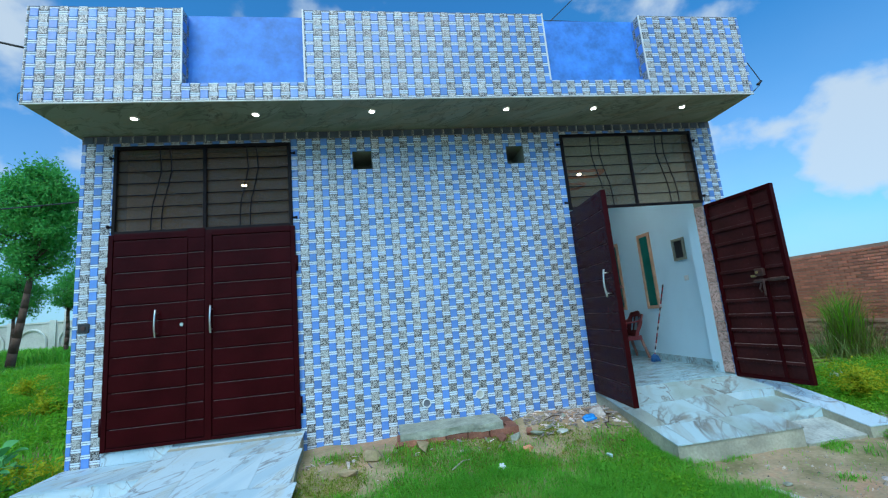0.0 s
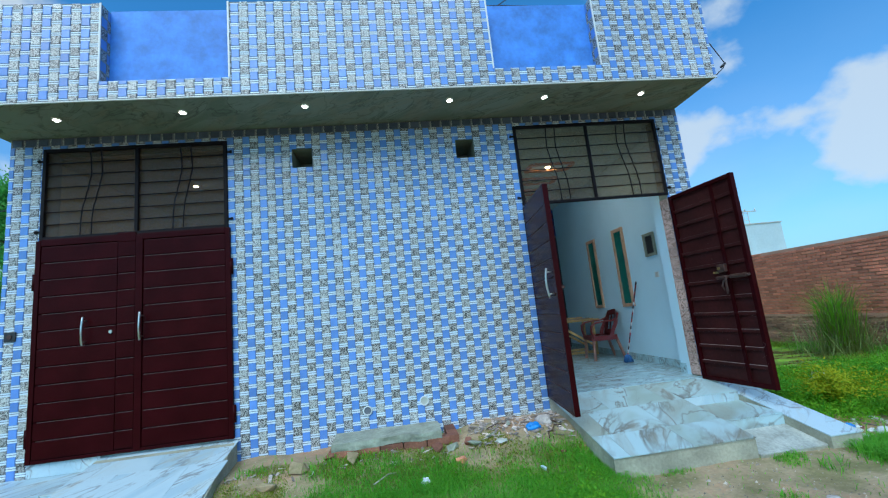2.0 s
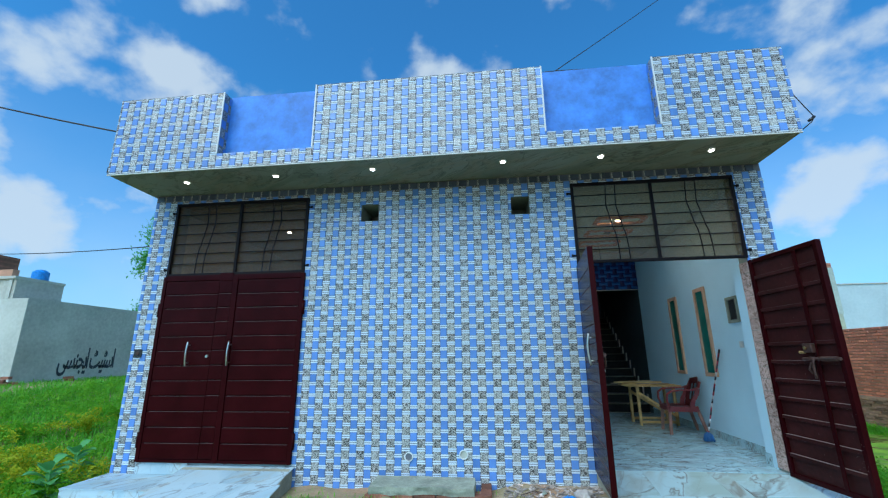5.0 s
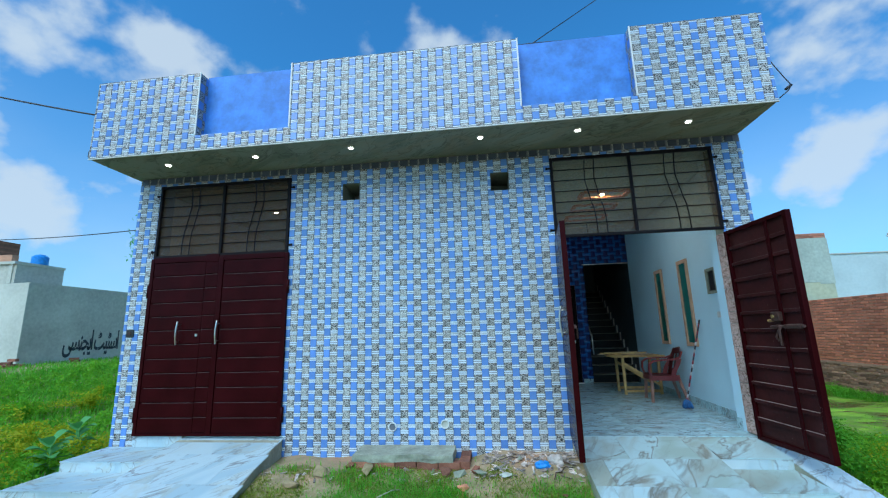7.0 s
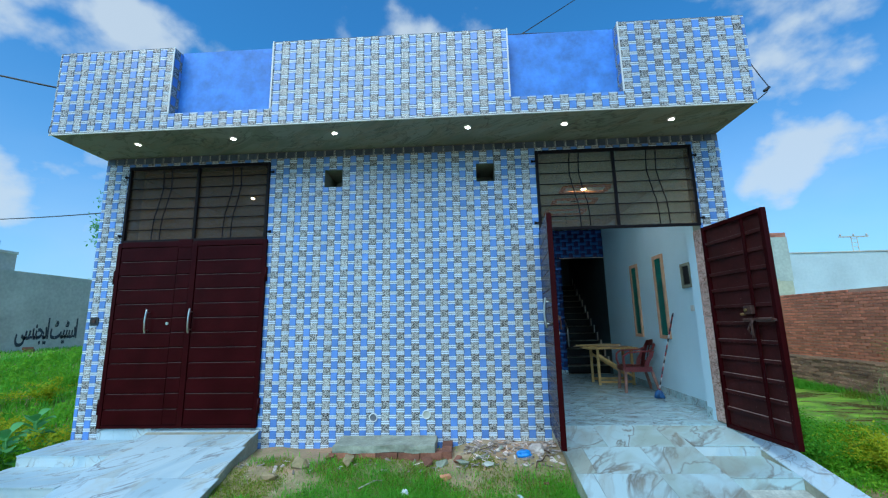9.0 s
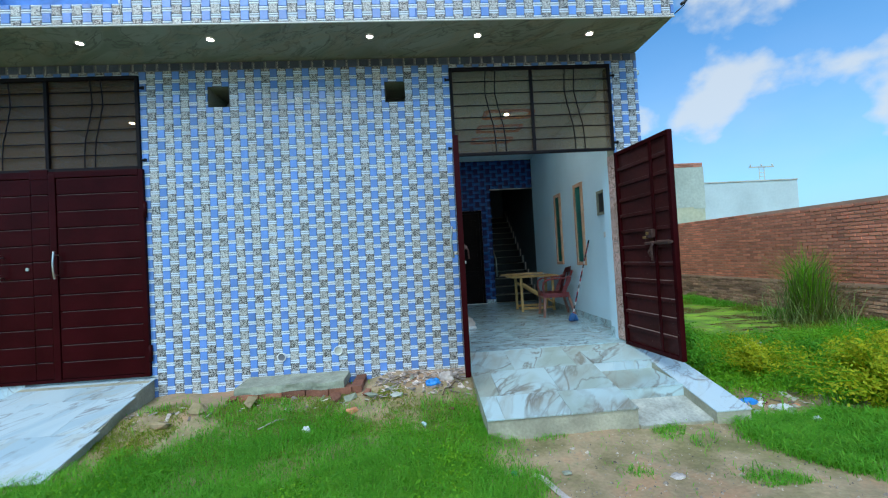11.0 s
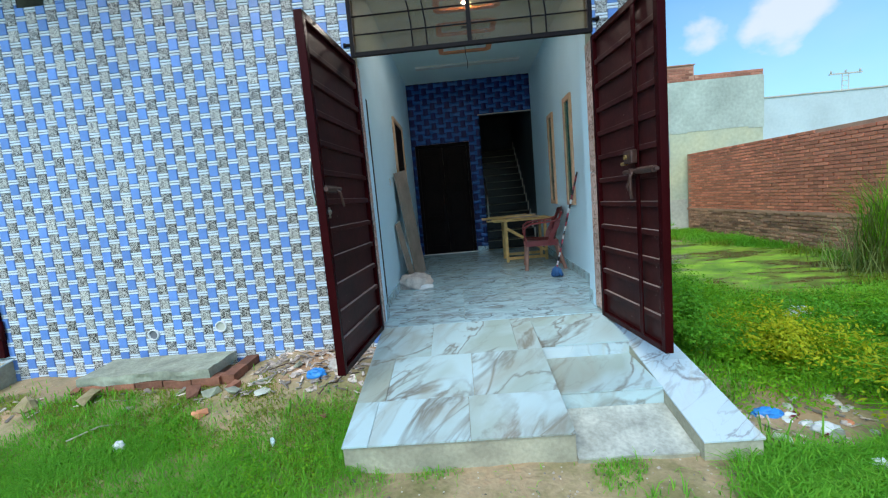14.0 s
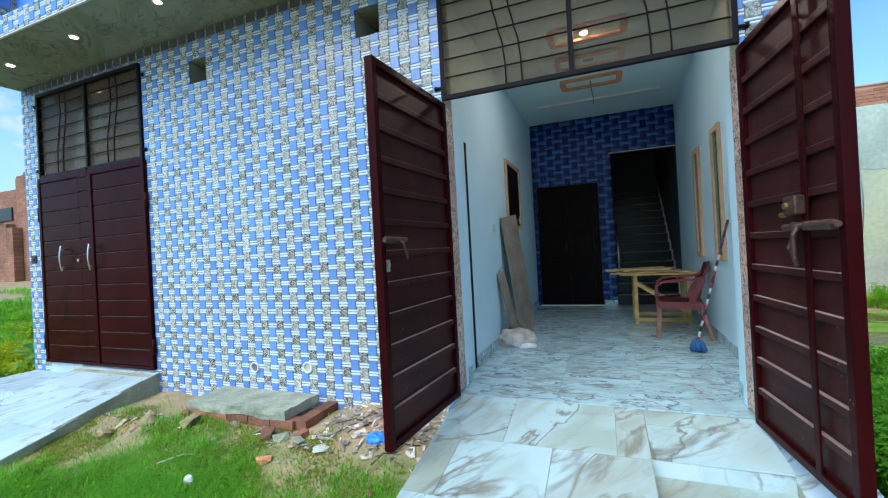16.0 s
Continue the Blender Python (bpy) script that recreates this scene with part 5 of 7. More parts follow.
def ribbon(bm, pts, half, thick):
    """A flat moulded band: pts run along it, half is its half width as a vector, thick its depth."""
    pts, half = [Vector(p) for p in pts], Vector(half)
    rings = []
    for i, p in enumerate(pts):
        d = (pts[min(i + 1, len(pts) - 1)] - pts[max(i - 1, 0)]).normalized()
        up = d.cross(half).normalized() * (thick / 2)
        rings.append([bm.verts.new(p + q) for q in (half - up * 0.6, half + up * 0.2, half * 0.6 + up, half * -0.6 + up, up * 0.2 - half, up * -0.6 - half)])
    for q, r in zip(rings, rings[1:]):
        for k in range(6):
            bm.faces.new((q[k], q[(k + 1) % 6], r[(k + 1) % 6], r[k]))
    bm.faces.new(list(reversed(rings[0])))
    bm.faces.new(rings[-1])
    bmesh.ops.recalc_face_normals(bm, faces=bm.faces)


def plastic_chair(at, turn):
    """A moulded armchair: local front is -x."""
    c = base("armchair", "dark red moulded plastic armchair with dusty legs beside the work table", "chair", at=at, turn=turn)
    for x, y, tx, ty in ((-0.24, -0.25, 0.03, 0.03), (-0.24, 0.25, 0.03, -0.03), (0.29, -0.24, -0.11, 0.03), (0.29, 0.24, -0.11, -0.03)):
        bm = bmesh.new()
        s = -1 if y < 0 else 1
        ribbon(bm, [(x, y, 0.0), (x + tx * 0.5, y + ty * 0.5, 0.2), (x + tx, y + ty, 0.42)], (0.024, 0, 0), 0.03 * s)
        part("leg", bm, DUSTY_RED, c, "dusty pale red leg", smooth=False)
    bm = bmesh.new()
    n = 9
    grid = [[bm.verts.new((-0.24 + 0.46 * i / (n - 1), -0.24 + 0.48 * j / (n - 1), 0.425 - 0.03 * math.sin(math.pi * i / (n - 1)) * math.sin(math.pi * j / (n - 1)) - 0.03 * i / (n - 1))) for j in range(n)] for i in range(n)]
    for i in range(n - 1):
        for j in range(n - 1):
            bm.faces.new((grid[i][j], grid[i + 1][j], grid[i + 1][j + 1], grid[i][j + 1]))
    bmesh.ops.solidify(bm, geom=bm.faces[:], thickness=0.02)
    part("seat", bm, RED_PLASTIC, c, smooth=True)
    for s in (-1, 1):
        part("seat_apron", one(-0.235, 0.20, s * 0.238 - 0.008, s * 0.238 + 0.008, 0.335, 0.415, 0.004), RED_PLASTIC, c)
    part("seat_apron", one(-0.252, -0.236, -0.23, 0.23, 0.345, 0.42, 0.004), RED_PLASTIC, c)
    bm = bmesh.new()
    grid = []
    for i in range(10):
        u = i / 9
        half = 0.225 + 0.03 * math.sin(math.pi * u) - 0.10 * max(0.0, u - 0.75) ** 1.2 * 2
        grid.append([bm.verts.new((0.19 + 0.12 * u + 0.05 * (1 - (2 * j / 10 - 1) ** 2) - 0.05, (2 * j / 10 - 1) * half, 0.40 + 0.46 * u - 0.03 * u * abs(2 * j / 10 - 1))) for j in range(11)])
    for i in range(9):
        for j in range(10):
            if 2 <= i <= 6 and j in (2, 4, 5, 7):
                continue
            bm.faces.new((grid[i][j], grid[i + 1][j], grid[i + 1][j + 1], grid[i][j + 1]))
    bmesh.ops.solidify(bm, geom=bm.faces[:], thickness=0.018)
    part("backrest", bm, RED_PLASTIC, c, smooth=True)
    for s in (-1, 1):
        bm = bmesh.new()
        ribbon(bm, [(-0.21, s * 0.235, 0.38), (-0.245, s * 0.26, 0.50), (-0.235, s * 0.275, 0.60), (-0.17, s * 0.28, 0.645), (-0.03, s * 0.28, 0.66), (0.14, s * 0.275, 0.665), (0.235, s * 0.25, 0.70), (0.275, s * 0.22, 0.79)], (0.0, 0.034, 0.0), 0.03)
        part("armrest", bm, RED_PLASTIC, c, smooth=False)
        bm = bmesh.new()
        ribbon(bm, [(0.10, s * 0.245, 0.39), (0.13, s * 0.265, 0.50), (0.19, s * 0.268, 0.60), (0.215, s * 0.262, 0.68)], (0.035, 0.0, 0.0), 0.02)
        part("arm_post", bm, RED_PLASTIC, c, smooth=False)
    return c


plastic_chair((4.385, 2.40, FLOOR), -7)


def work_table():
    t = base("work_table", "rough pine work table with crossed braces and boards on it", "table", at=(4.27, 3.28, FLOOR))
    for x in (-0.31, 0.31):
        for y in (-0.22, 0.22):
            part("leg", one(x - 0.022, x + 0.022, y - 0.022, y + 0.022, 0.0, 0.655, 0.003), PINE, t)
    for y in (-0.245, 0.245):
        part("stretcher", one(-0.30, 0.30, y - 0.012, y + 0.012, 0.04, 0.085, 0.002), PINE, t)
        bm = bmesh.new()
        box(bm, -0.36, 0.36, -0.012, 0.012, -0.022, 0.022, 0.002, pose(0, y - 0.024, 0.35, 0, 33, 0))
        part("brace", bm, PINE, t)
    for i in range(4):
        part("board", one(-0.50, 0.42, -0.30 + i * 0.15, -0.158 + i * 0.15, 0.656, 0.68, 0.003), PINE, t)
    return t


work_table()
rnd = random.Random(9)
for i in range(11):
    L, w = rnd.uniform(0.55, 1.0), rnd.uniform(0.03, 0.075)
    bm = one(-L / 2, L / 2, -w / 2, w / 2, 0, 0.018, 0.002)
    o = thing("timber_batten", bm, PLY if i % 4 == 1 else PINE, "loose sawn timber batten lying on the work table", "batten", "timber on the work table")
    o.matrix_basis = pose(4.14 + rnd.uniform(-0.16, 0.12), 3.04 + 0.045 * i, FLOOR + 0.681 + 0.0185 * (i % 3), 0, 0, rnd.uniform(-24, 24))

# mop leaning on the hall wall
mop = base("floor_mop", "mop with patterned stick and blue head leaning on the wall", "mop")
a, b = Vector((4.40, 1.62, FLOOR + 0.10)), Vector((4.672, 1.47, 1.325))
MOP_COL = (material("mop_red", (0.30, 0.02, 0.05), 0.4), material("mop_white", (0.65, 0.63, 0.65), 0.4), material("mop_black", (0.02, 0.015, 0.03), 0.4))
for i in range(22):
    bm = bmesh.new()
    rod(bm, a.lerp(b, i / 22), a.lerp(b, (i + 1) / 22), 0.0115, 8)
    part("stick", bm, MOP_COL[(0, 1, 2, 1, 0, 2)[i % 6]] if i < 17 else MOP_COL[2 if i % 2 else 0], mop, smooth=True)
bm = bmesh.new()
rnd = random.Random(3)
for i in range(70):
    th, rr = rnd.random() * 6.283, 0.02 + 0.042 * rnd.random()
    p = [(4.40, 1.62, FLOOR + 0.13), (4.40 + rr * 0.8 * math.cos(th), 1.62 + rr * 0.8 * math.sin(th), FLOOR + 0.10), (4.40 + rr * 1.25 * math.cos(th), 1.62 + rr * 1.25 * math.sin(th), FLOOR + 0.01 + 0.02 * rnd.random())]
    path_rod(bm, p, 0.011, 5)
part("mop_head", bm, BLUE_PLASTIC, mop, "blue stringy mop head", smooth=True)

# boards leaning on the partition
bm = one(-0.009, 0.009, -0.245, 0.245, 0.0, 1.505, 0.002)
o = thing("plywood_board", bm, PLY, "tall weathered plywood board leaning on the partition wall", "board", "boards leaning on the wall")
o.matrix_basis = pose(2.620, 2.32, FLOOR + 0.034, 7.8, -4.25, -10.9)
bm = one(-0.008, 0.008, -0.10, 0.10, 0.0, 0.84, 0.002)
o = thing("plywood_board", bm, PLY, "short narrow board leaning on the partition wall", "board", "boards leaning on the wall")
o.matrix_basis = pose(2.555, 1.90, FLOOR + 0.03, 13, -6.5, -9)


def crumpled(name, at, size, mat, label, cat, seed, group="", squash=0.6):
    """A crumpled soft thing: a ball dented by noise and flattened below."""
    bm = bmesh.new()
    bmesh.ops.create_icosphere(bm, subdivisions=4, radius=1.0)
    for v in bm.verts:
        d = 1 + 0.35 * noise.noise(v.co * 1.7 + Vector((seed * 7.1, 0, 0))) + 0.22 * abs(noise.noise(v.co * 4.3 + Vector((0, seed * 3.3, 0))))
        v.co *= d
        v.co.z = max(-0.35, v.co.z * squash)
        v.co = Vector((v.co.x * size[0], v.co.y * size[1], (v.co.z + 0.35) * size[2]))
    o = thing(name, bm, mat, label, cat, group, smooth=True)
    o.location = at if at[1] > 0 or at[2] > 0 else (at[0], at[1], ground_z(at[0], at[1]) - 0.008)
    return o


crumpled("floor_cloth", (2.60, 1.66, FLOOR), (0.20, 0.14, 0.19), CLOTH, "pale crumpled cloth bundle on the hall floor", "cloth", 5)
crumpled("plastic_bag", (2.73, 1.56, FLOOR), (0.10, 0.08, 0.05), PALE_PLASTIC, "crumpled white plastic bag beside the cloth bundle", "bag", 8)

# ---- in front of the wall: slab on bricks, rubble and litter ----
bm = bmesh.new()
box(bm, 0.05, 1.13, -0.47, -0.06, -0.112, -0.038)
bmesh.ops.subdivide_edges(bm, edges=bm.edges[:], cuts=9, use_grid_fill=True)
for v in bm.verts:
    k = noise.noise(v.co * 7) * 0.018 + noise.noise(v.co * 19) * 0.008
    edge = v.co.y < -0.42 or v.co.x < 0.08 or v.co.x > 1.10
    v.co.z += k * (0.7 if edge else 0.4)
    if v.co.y < -0.42:
        v.co.y += k * 1.0
    if v.co.x > 1.09 or v.co.x < 0.09:
        v.co.x += noise.noise(v.co * 5) * 0.03 - 0.06 * (v.co.y + 0.46) * (1 if v.co.x < 0.09 else -0.3)
thing("concrete_slab", bm, CONCRETE, "rough grey concrete slab lying on bricks by the wall", "slab", smooth=False)
BRICK_ME = mesh_of(one(-0.113, 0.113, -0.055, 0.055, -0.036, 0.036, 0.005), "brick")
BRICK_ME.materials.append(BRICK)
pier = base("brick_kerb", "low line of red bricks under the concrete slab", "brickwork")
bl = [(0.16 + 0.235 * i, -0.415, -0.147, 0) for i in range(5)] + [(1.26, -0.32, -0.147, 90), (1.26, -0.09, -0.147, 90)] + [(0.16 + 0.235 * i, -0.415, -0.222, 0) for i in range(5)] + [(1.26, -0.32, -0.222, 90), (1.26, -0.09, -0.222, 90), (0.06, -0.30, -0.147, 90), (0.06, -0.30, -0.222, 90)]
for x, y, z, a in bl:
    b_ = new("brick", BRICK_ME)
    b_.parent = pier
    b_.matrix_basis = pose(x, y, z, 0, 0, a + 2 * noise.noise((x * 3, y, z)))
part("mortar_bed", one(0.03, 1.30, -0.45, -0.02, -0.32, -0.19), MORTAR, pier)


def shard(at, size, mat, label, cat, seed, group="", name="stone"):
    """A broken angular lump."""
    r = random.Random(seed)
    bm = bmesh.new()
    for i in range(14):
        bm.verts.new(((r.random() - 0.5) * size[0], (r.random() - 0.5) * size[1], (r.random() - 0.3) * size[2]))
    bmesh.ops.convex_hull(bm, input=bm.verts[:])
    bmesh.ops.delete(bm, geom=[v for v in bm.verts if not v.link_faces], context='VERTS')
    o = thing(name, bm, mat, label, cat, group)
    o.matrix_basis = pose(at[0], at[1], ground_z(at[0], at[1]) + 0.012, 0, 0, r.random() * 360)
    return o


for i, (x, y, sx, sy, sz, mat, lab) in enumerate((
        (1.08, -0.58, 0.13, 0.10, 0.09, BRICK, "broken red brick half in the dirt"), (1.22, -0.60, 0.15, 0.08, 0.10, CONCRETE, "grey broken concrete lump"), (1.38, -0.57, 0.14, 0.09, 0.09, BRICK, "broken red brick half in the dirt"),
        (1.46, -0.68, 0.20, 0.09, 0.05, CONCRETE, "flat grey concrete chip"), (1.70, -0.74, 0.15, 0.12, 0.03, RENDER_GREY, "flat grey tile shard"), (1.62, -0.60, 0.05, 0.13, 0.03, CONCRETE, "thin grey concrete chip"),
        (1.27, -0.83, 0.13, 0.08, 0.05, ORANGE, "orange crumpled food wrapper in the dirt"), (0.25, -0.60, 0.22, 0.16, 0.10, EARTH, "lump of dry mortar in the dirt"), (-0.25, -0.62, 0.25, 0.18, 0.10, EARTH, "lump of dry earth by the ramp"),
        (-0.45, -0.85, 0.22, 0.15, 0.09, EARTH, "lump of dry earth by the ramp"), (1.95, -1.15, 0.07, 0.05, 0.05, RENDER_BLUE, "pale blue tile shard in the grass"), (0.02, -0.47, 0.12, 0.10, 0.08, BRICK, "broken red brick by the slab"),
        (2.22, -0.95, 0.06, 0.05, 0.04, BRICK, "small red brick crumb"), (1.85, -0.42, 0.08, 0.06, 0.05, CONCRETE, "grey stone by the wall"),
        (2.92, -2.0, 0.06, 0.05, 0.03, CONCRETE, "small stone on the path"), (4.95, -1.30, 0.12, 0.08, 0.06, RENDER_LIGHT, "pale stone by the kerb"), (5.25, -1.32, 0.10, 0.09, 0.06, CONCRETE, "grey stone by the kerb"))):
    shard((x, y), (sx, sy, sz), mat, lab, "rubble", 40 + i, "rubble in front of the wall")
crumpled("plastic_bag", (2.06, -0.60, -0.215), (0.07, 0.045, 0.075), CYAN_PLASTIC, "crumpled bright blue plastic bag in the dirt", "bag", 2)
crumpled("plastic_bag", (2.20, -0.50, -0.205), (0.075, 0.06, 0.09), CLOTH, "crumpled clear plastic sheet by the ramp", "bag", 3)
crumpled("paper_scrap", (0.92, -1.13, -0.275), (0.035, 0.028, 0.07), PALE_PLASTIC, "white crumpled paper scrap in the grass", "litter", 6)
crumpled("plastic_bag", (5.05, -1.05, -0.36), (0.09, 0.035, 0.06), CYAN_PLASTIC, "flat blue plastic wrapper in the weeds", "bag", 11)
crumpled("plastic_bag", (5.18, -1.62, -0.34), (0.04, 0.035, 0.09), PALE_PLASTIC, "crumpled white plastic bag in the weeds", "bag", 12)
crumpled("plastic_bag", (5.26, -1.22, -0.35), (0.07, 0.05, 0.07), PALE_PLASTIC, "crumpled pale plastic bag in the weeds", "bag", 13)
crumpled("plastic_bag", (6.3, 0.3, -0.25), (0.10, 0.08, 0.12), PALE_PLASTIC, "white plastic bag caught in the weeds", "bag", 14)
crumpled("plastic_scrap", (3.62, -2.15, -0.4), (0.05, 0.035, 0.018), CLOTH, "flattened pale plastic scrap trodden into the path", "litter", 21)
bm = bmesh.new()
rod(bm, (0, 0, 0), (0, 0, 0.018), 0.024, 16, 0.021)
o = thing("bottle_cap", bm, material("green_plastic", (0.02, 0.30, 0.16), 0.35), "green plastic bottle cap on the path", "cap")
o.location = (2.56, -1.94, ground_z(2.56, -1.94) + 0.004)
# strip of dirty webbing on the path
pts = []
for k in range(24):
    u = k / 23
    x = 2.64 + 0.33 * u
    y = -2.05 - 0.35 * step01(0.05, 0.95, u) + 0.05 * math.sin(u * 9)
    pts.append((x, y))
vs, fs = [], []
for k, (x, y) in enumerate(pts):
    z = ground_z(x, y) + 0.012
    vs += [(x - 0.017, y - 0.012, z), (x + 0.017, y + 0.012, z + 0.006), (x + 0.017, y + 0.012, z + 0.010), (x - 0.017, y - 0.012, z + 0.004)]
    if k:
        a, b = 4 * (k - 1), 4 * k
        fs += [(a + i, a + (i + 1) % 4, b + (i + 1) % 4, b + i) for i in range(4)]
tagged(raw("webbing_strip", vs, fs, CLOTH), "dirty pale strip of webbing lying on the path", "strap")
for i, (x, y, a, L) in enumerate(((0.62, -0.95, 35, 0.34), (2.20, -0.72, 60, 0.22), (1.75, -0.40, 10, 0.28), (2.25, -0.45, 130, 0.25), (2.30, -0.62, 40, 0.2))):
    bm = bmesh.new()
    path_rod(bm, [(-L / 2, 0, 0.0), (0, 0.03, 0.025), (L / 2, 0, 0.005)], 0.006, 6)
    o = thing("twig", bm, BEIGE if i == 0 else BARK, "thin dry twig on the ground", "twig", "twigs by the wall", smooth=True)
    o.matrix_basis = pose(x, y, ground_z(x, y) + 0.008, 0, 0, a)
# gravel and chips on the earth
rnd = np.random.RandomState(5)
gv, gl_ = [], []
for i in range(3400):
    if i < 420:
        x, y = rnd.uniform(1.3, 2.45), rnd.uniform(-0.95, -0.05)
    elif i < 520:
        x, y = -0.95 + 0.25 * rnd.rand(), rnd.uniform(-1.2, -0.3)
    elif i < 650:
        x, y = rnd.uniform(4.75, 5.5), rnd.uniform(-1.6, -0.9)
    else:
        x, y = rnd.uniform(2.2, 6.0), rnd.uniform(-3.6, -1.45)
    s = rnd.uniform(0.003, 0.011) * (2.2 if rnd.rand() < 0.06 else 1)
    z = ground_z(x, y)
    k = len(gv)
    th = rnd.rand() * 6.28
    for j in range(4):
        gv.append((x + s * math.cos(th + j * 1.57), y + s * math.sin(th + j * 1.57) * rnd.uniform(0.6, 1), z - 0.003))
    gv.append((x + s * 0.2, y, z + s * rnd.uniform(0.5, 0.9)))
    gl_ += [(k, k + 1, k + 4), (k + 1, k + 2, k + 4), (k + 2, k + 3, k + 4), (k + 3, k, k + 4)]
GRAVEL = material("gravel", (0.36, 0.30, 0.24), 0.9, vary=0.5, random_by="island")
tagged(raw("gravel", gv, gl_, GRAVEL), "scattered pale gravel and chips on the earth", "gravel", kind="stuff")

# splinters, husks and tile flakes in the dirt beside the ramp
rs = np.random.RandomState(12)
dv, df = [], []
for i in range(330):
    if i < 240:
        x, y = rs.uniform(1.45, 2.44), rs.uniform(-0.75, -0.03)
    elif i < 290:
        x, y = rs.uniform(4.85, 5.6), rs.uniform(-1.55, -0.95)
    else:
        x, y = rs.uniform(-1.0, 1.4), rs.uniform(-0.75, -0.5)
    L, w = rs.uniform(0.012, 0.055), rs.uniform(0.004, 0.018)
    m = pose(x, y, ground_z(x, y) + 0.008, rs.uniform(-25, 25), rs.uniform(-25, 25), rs.uniform(0, 360))
    k = len(dv)
    dv += [tuple(m @ Vector((sx * L, sy * w, sz * 0.003))) for sz in (-1, 1) for sx, sy in ((-1, -1), (1, -1), (1, 1), (-1, 1))]
    df += [(k, k + 3, k + 2, k + 1), (k + 4, k + 5, k + 6, k + 7), (k, k + 1, k + 5, k + 4), (k + 1, k + 2, k + 6, k + 5), (k + 2, k + 3, k + 7, k + 6), (k + 3, k, k + 4, k + 7)]
FLAKE = material("pale_flakes", (0.52, 0.42, 0.36), 0.85, vary=0.5, random_by="island")
tagged(raw("debris_flakes", dv, df, FLAKE), "splinters and pale tile flakes in the dirt", "debris", kind="stuff")

# ---- plants ----


def spread(n, area, seed, keep=None):
    """n places on the ground inside area, kept where keep(x, y) says how likely."""
    r = np.random.RandomState(seed)
    out = []
    while len(out) < n:
        x, y = r.uniform(area[0], area[1]), r.uniform(area[2], area[3])
        if keep is None or r.rand() < keep(x, y):
            out.append((x, y, ground_z(x, y)))
    return np.array(out)


def blades(name, places, seed, length, width, lean, mat, label, cat="grass", parent=None):
    """Grass: each blade a bent tapering strip of two faces."""
    r = np.random.RandomState(seed)
    n = len(places)
    th = r.rand(n) * 2 * np.pi
    L = length[0] + (length[1] - length[0]) * r.rand(n) ** 1.5
    w = width * (0.6 + 0.8 * r.rand(n))
    d = np.stack([np.cos(th), np.sin(th), np.zeros(n)], 1)
    s = np.stack([-np.sin(th), np.cos(th), np.zeros(n)], 1)
    ln = (lean * (0.3 + r.rand(n)))[:, None]
    up = np.array([0, 0, 1.0])
    p0 = places - up * 0.01
    p1 = places + d * ln * L[:, None] * 0.35 + up * (L * 0.6)[:, None]
    p2 = places + d * ln * L[:, None] + up * (L * (1 - 0.35 * np.minimum(1, ln[:, 0])))[:, None]
    v = np.stack([p0 - s * w[:, None] / 2, p0 + s * w[:, None] / 2, p1 + s * w[:, None] * 0.4, p1 - s * w[:, None] * 0.4, p2], 1).reshape(-1, 3)
    b = (np.arange(n) * 5)[:, None]
    tri = np.concatenate([b + [0, 1, 2], b + [0, 2, 3], b + [3, 2, 4]], 1).reshape(-1)
    ob = fast_mesh(name, v, tri, 3, mat, parent)
    if parent is None:
        tagged(ob, label, cat, kind="stuff")
    return ob


def leaves(name, centres, normals, sizes, seed, mat, parent=None, narrow=0.45):
    """Many small pointed leaves, four corners each, folded a little by their tilt."""
    r = np.random.RandomState(seed)
    n = len(centres)
    a = normals / np.maximum(1e-6, np.linalg.norm(normals, axis=1))[:, None]
    h = r.normal(size=(n, 3))
    u = np.cross(a, h)
    u /= np.maximum(1e-6, np.linalg.norm(u, axis=1))[:, None]
    w = np.cross(a, u)
    s = sizes[:, None]
    v = np.stack([centres - u * s * 0.5, centres + w * s * narrow * 0.5 + a * s * 0.06, centres + u * s * 0.5, centres - w * s * narrow * 0.5 + a * s * 0.06], 1).reshape(-1, 3)
    return fast_mesh(name, v, np.arange(n * 4), 4, mat, parent)


def weeds(name, places, seed, height, leaf, per, mat, label, spread_r=0.16):
    """Leafy weeds: each place carries a loose tuft of leaves round thin unseen stems."""
    r = np.random.RandomState(seed)
    n = len(places)
    h = height[0] + (height[1] - height[0]) * r.rand(n)
    k = np.repeat(np.arange(n), per)
    u = r.rand(n * per) ** 0.7
    rad = spread_r * (0.4 + 0.8 * r.rand(n * per)) * (0.4 + 0.6 * np.sin(np.pi * np.minimum(1, u * 0.9 + 0.1)))
    th = r.rand(n * per) * 2 * np.pi
    c = places[k] + np.stack([rad * np.cos(th), rad * np.sin(th), u * h[k]], 1)
    nr = np.stack([np.cos(th) * 0.7, np.sin(th) * 0.7, np.full(n * per, 0.9)], 1) + r.normal(size=(n * per, 3)) * 0.35
    ob = leaves(name, c, nr, leaf * (0.6 + 0.8 * r.rand(n * per)), seed + 1, mat)
    return tagged(ob, label, "weeds", kind="stuff")


def patch(x, y, f=1.0, o=0.0):
    return noise.noise((x * f + o, y * f - o, o))


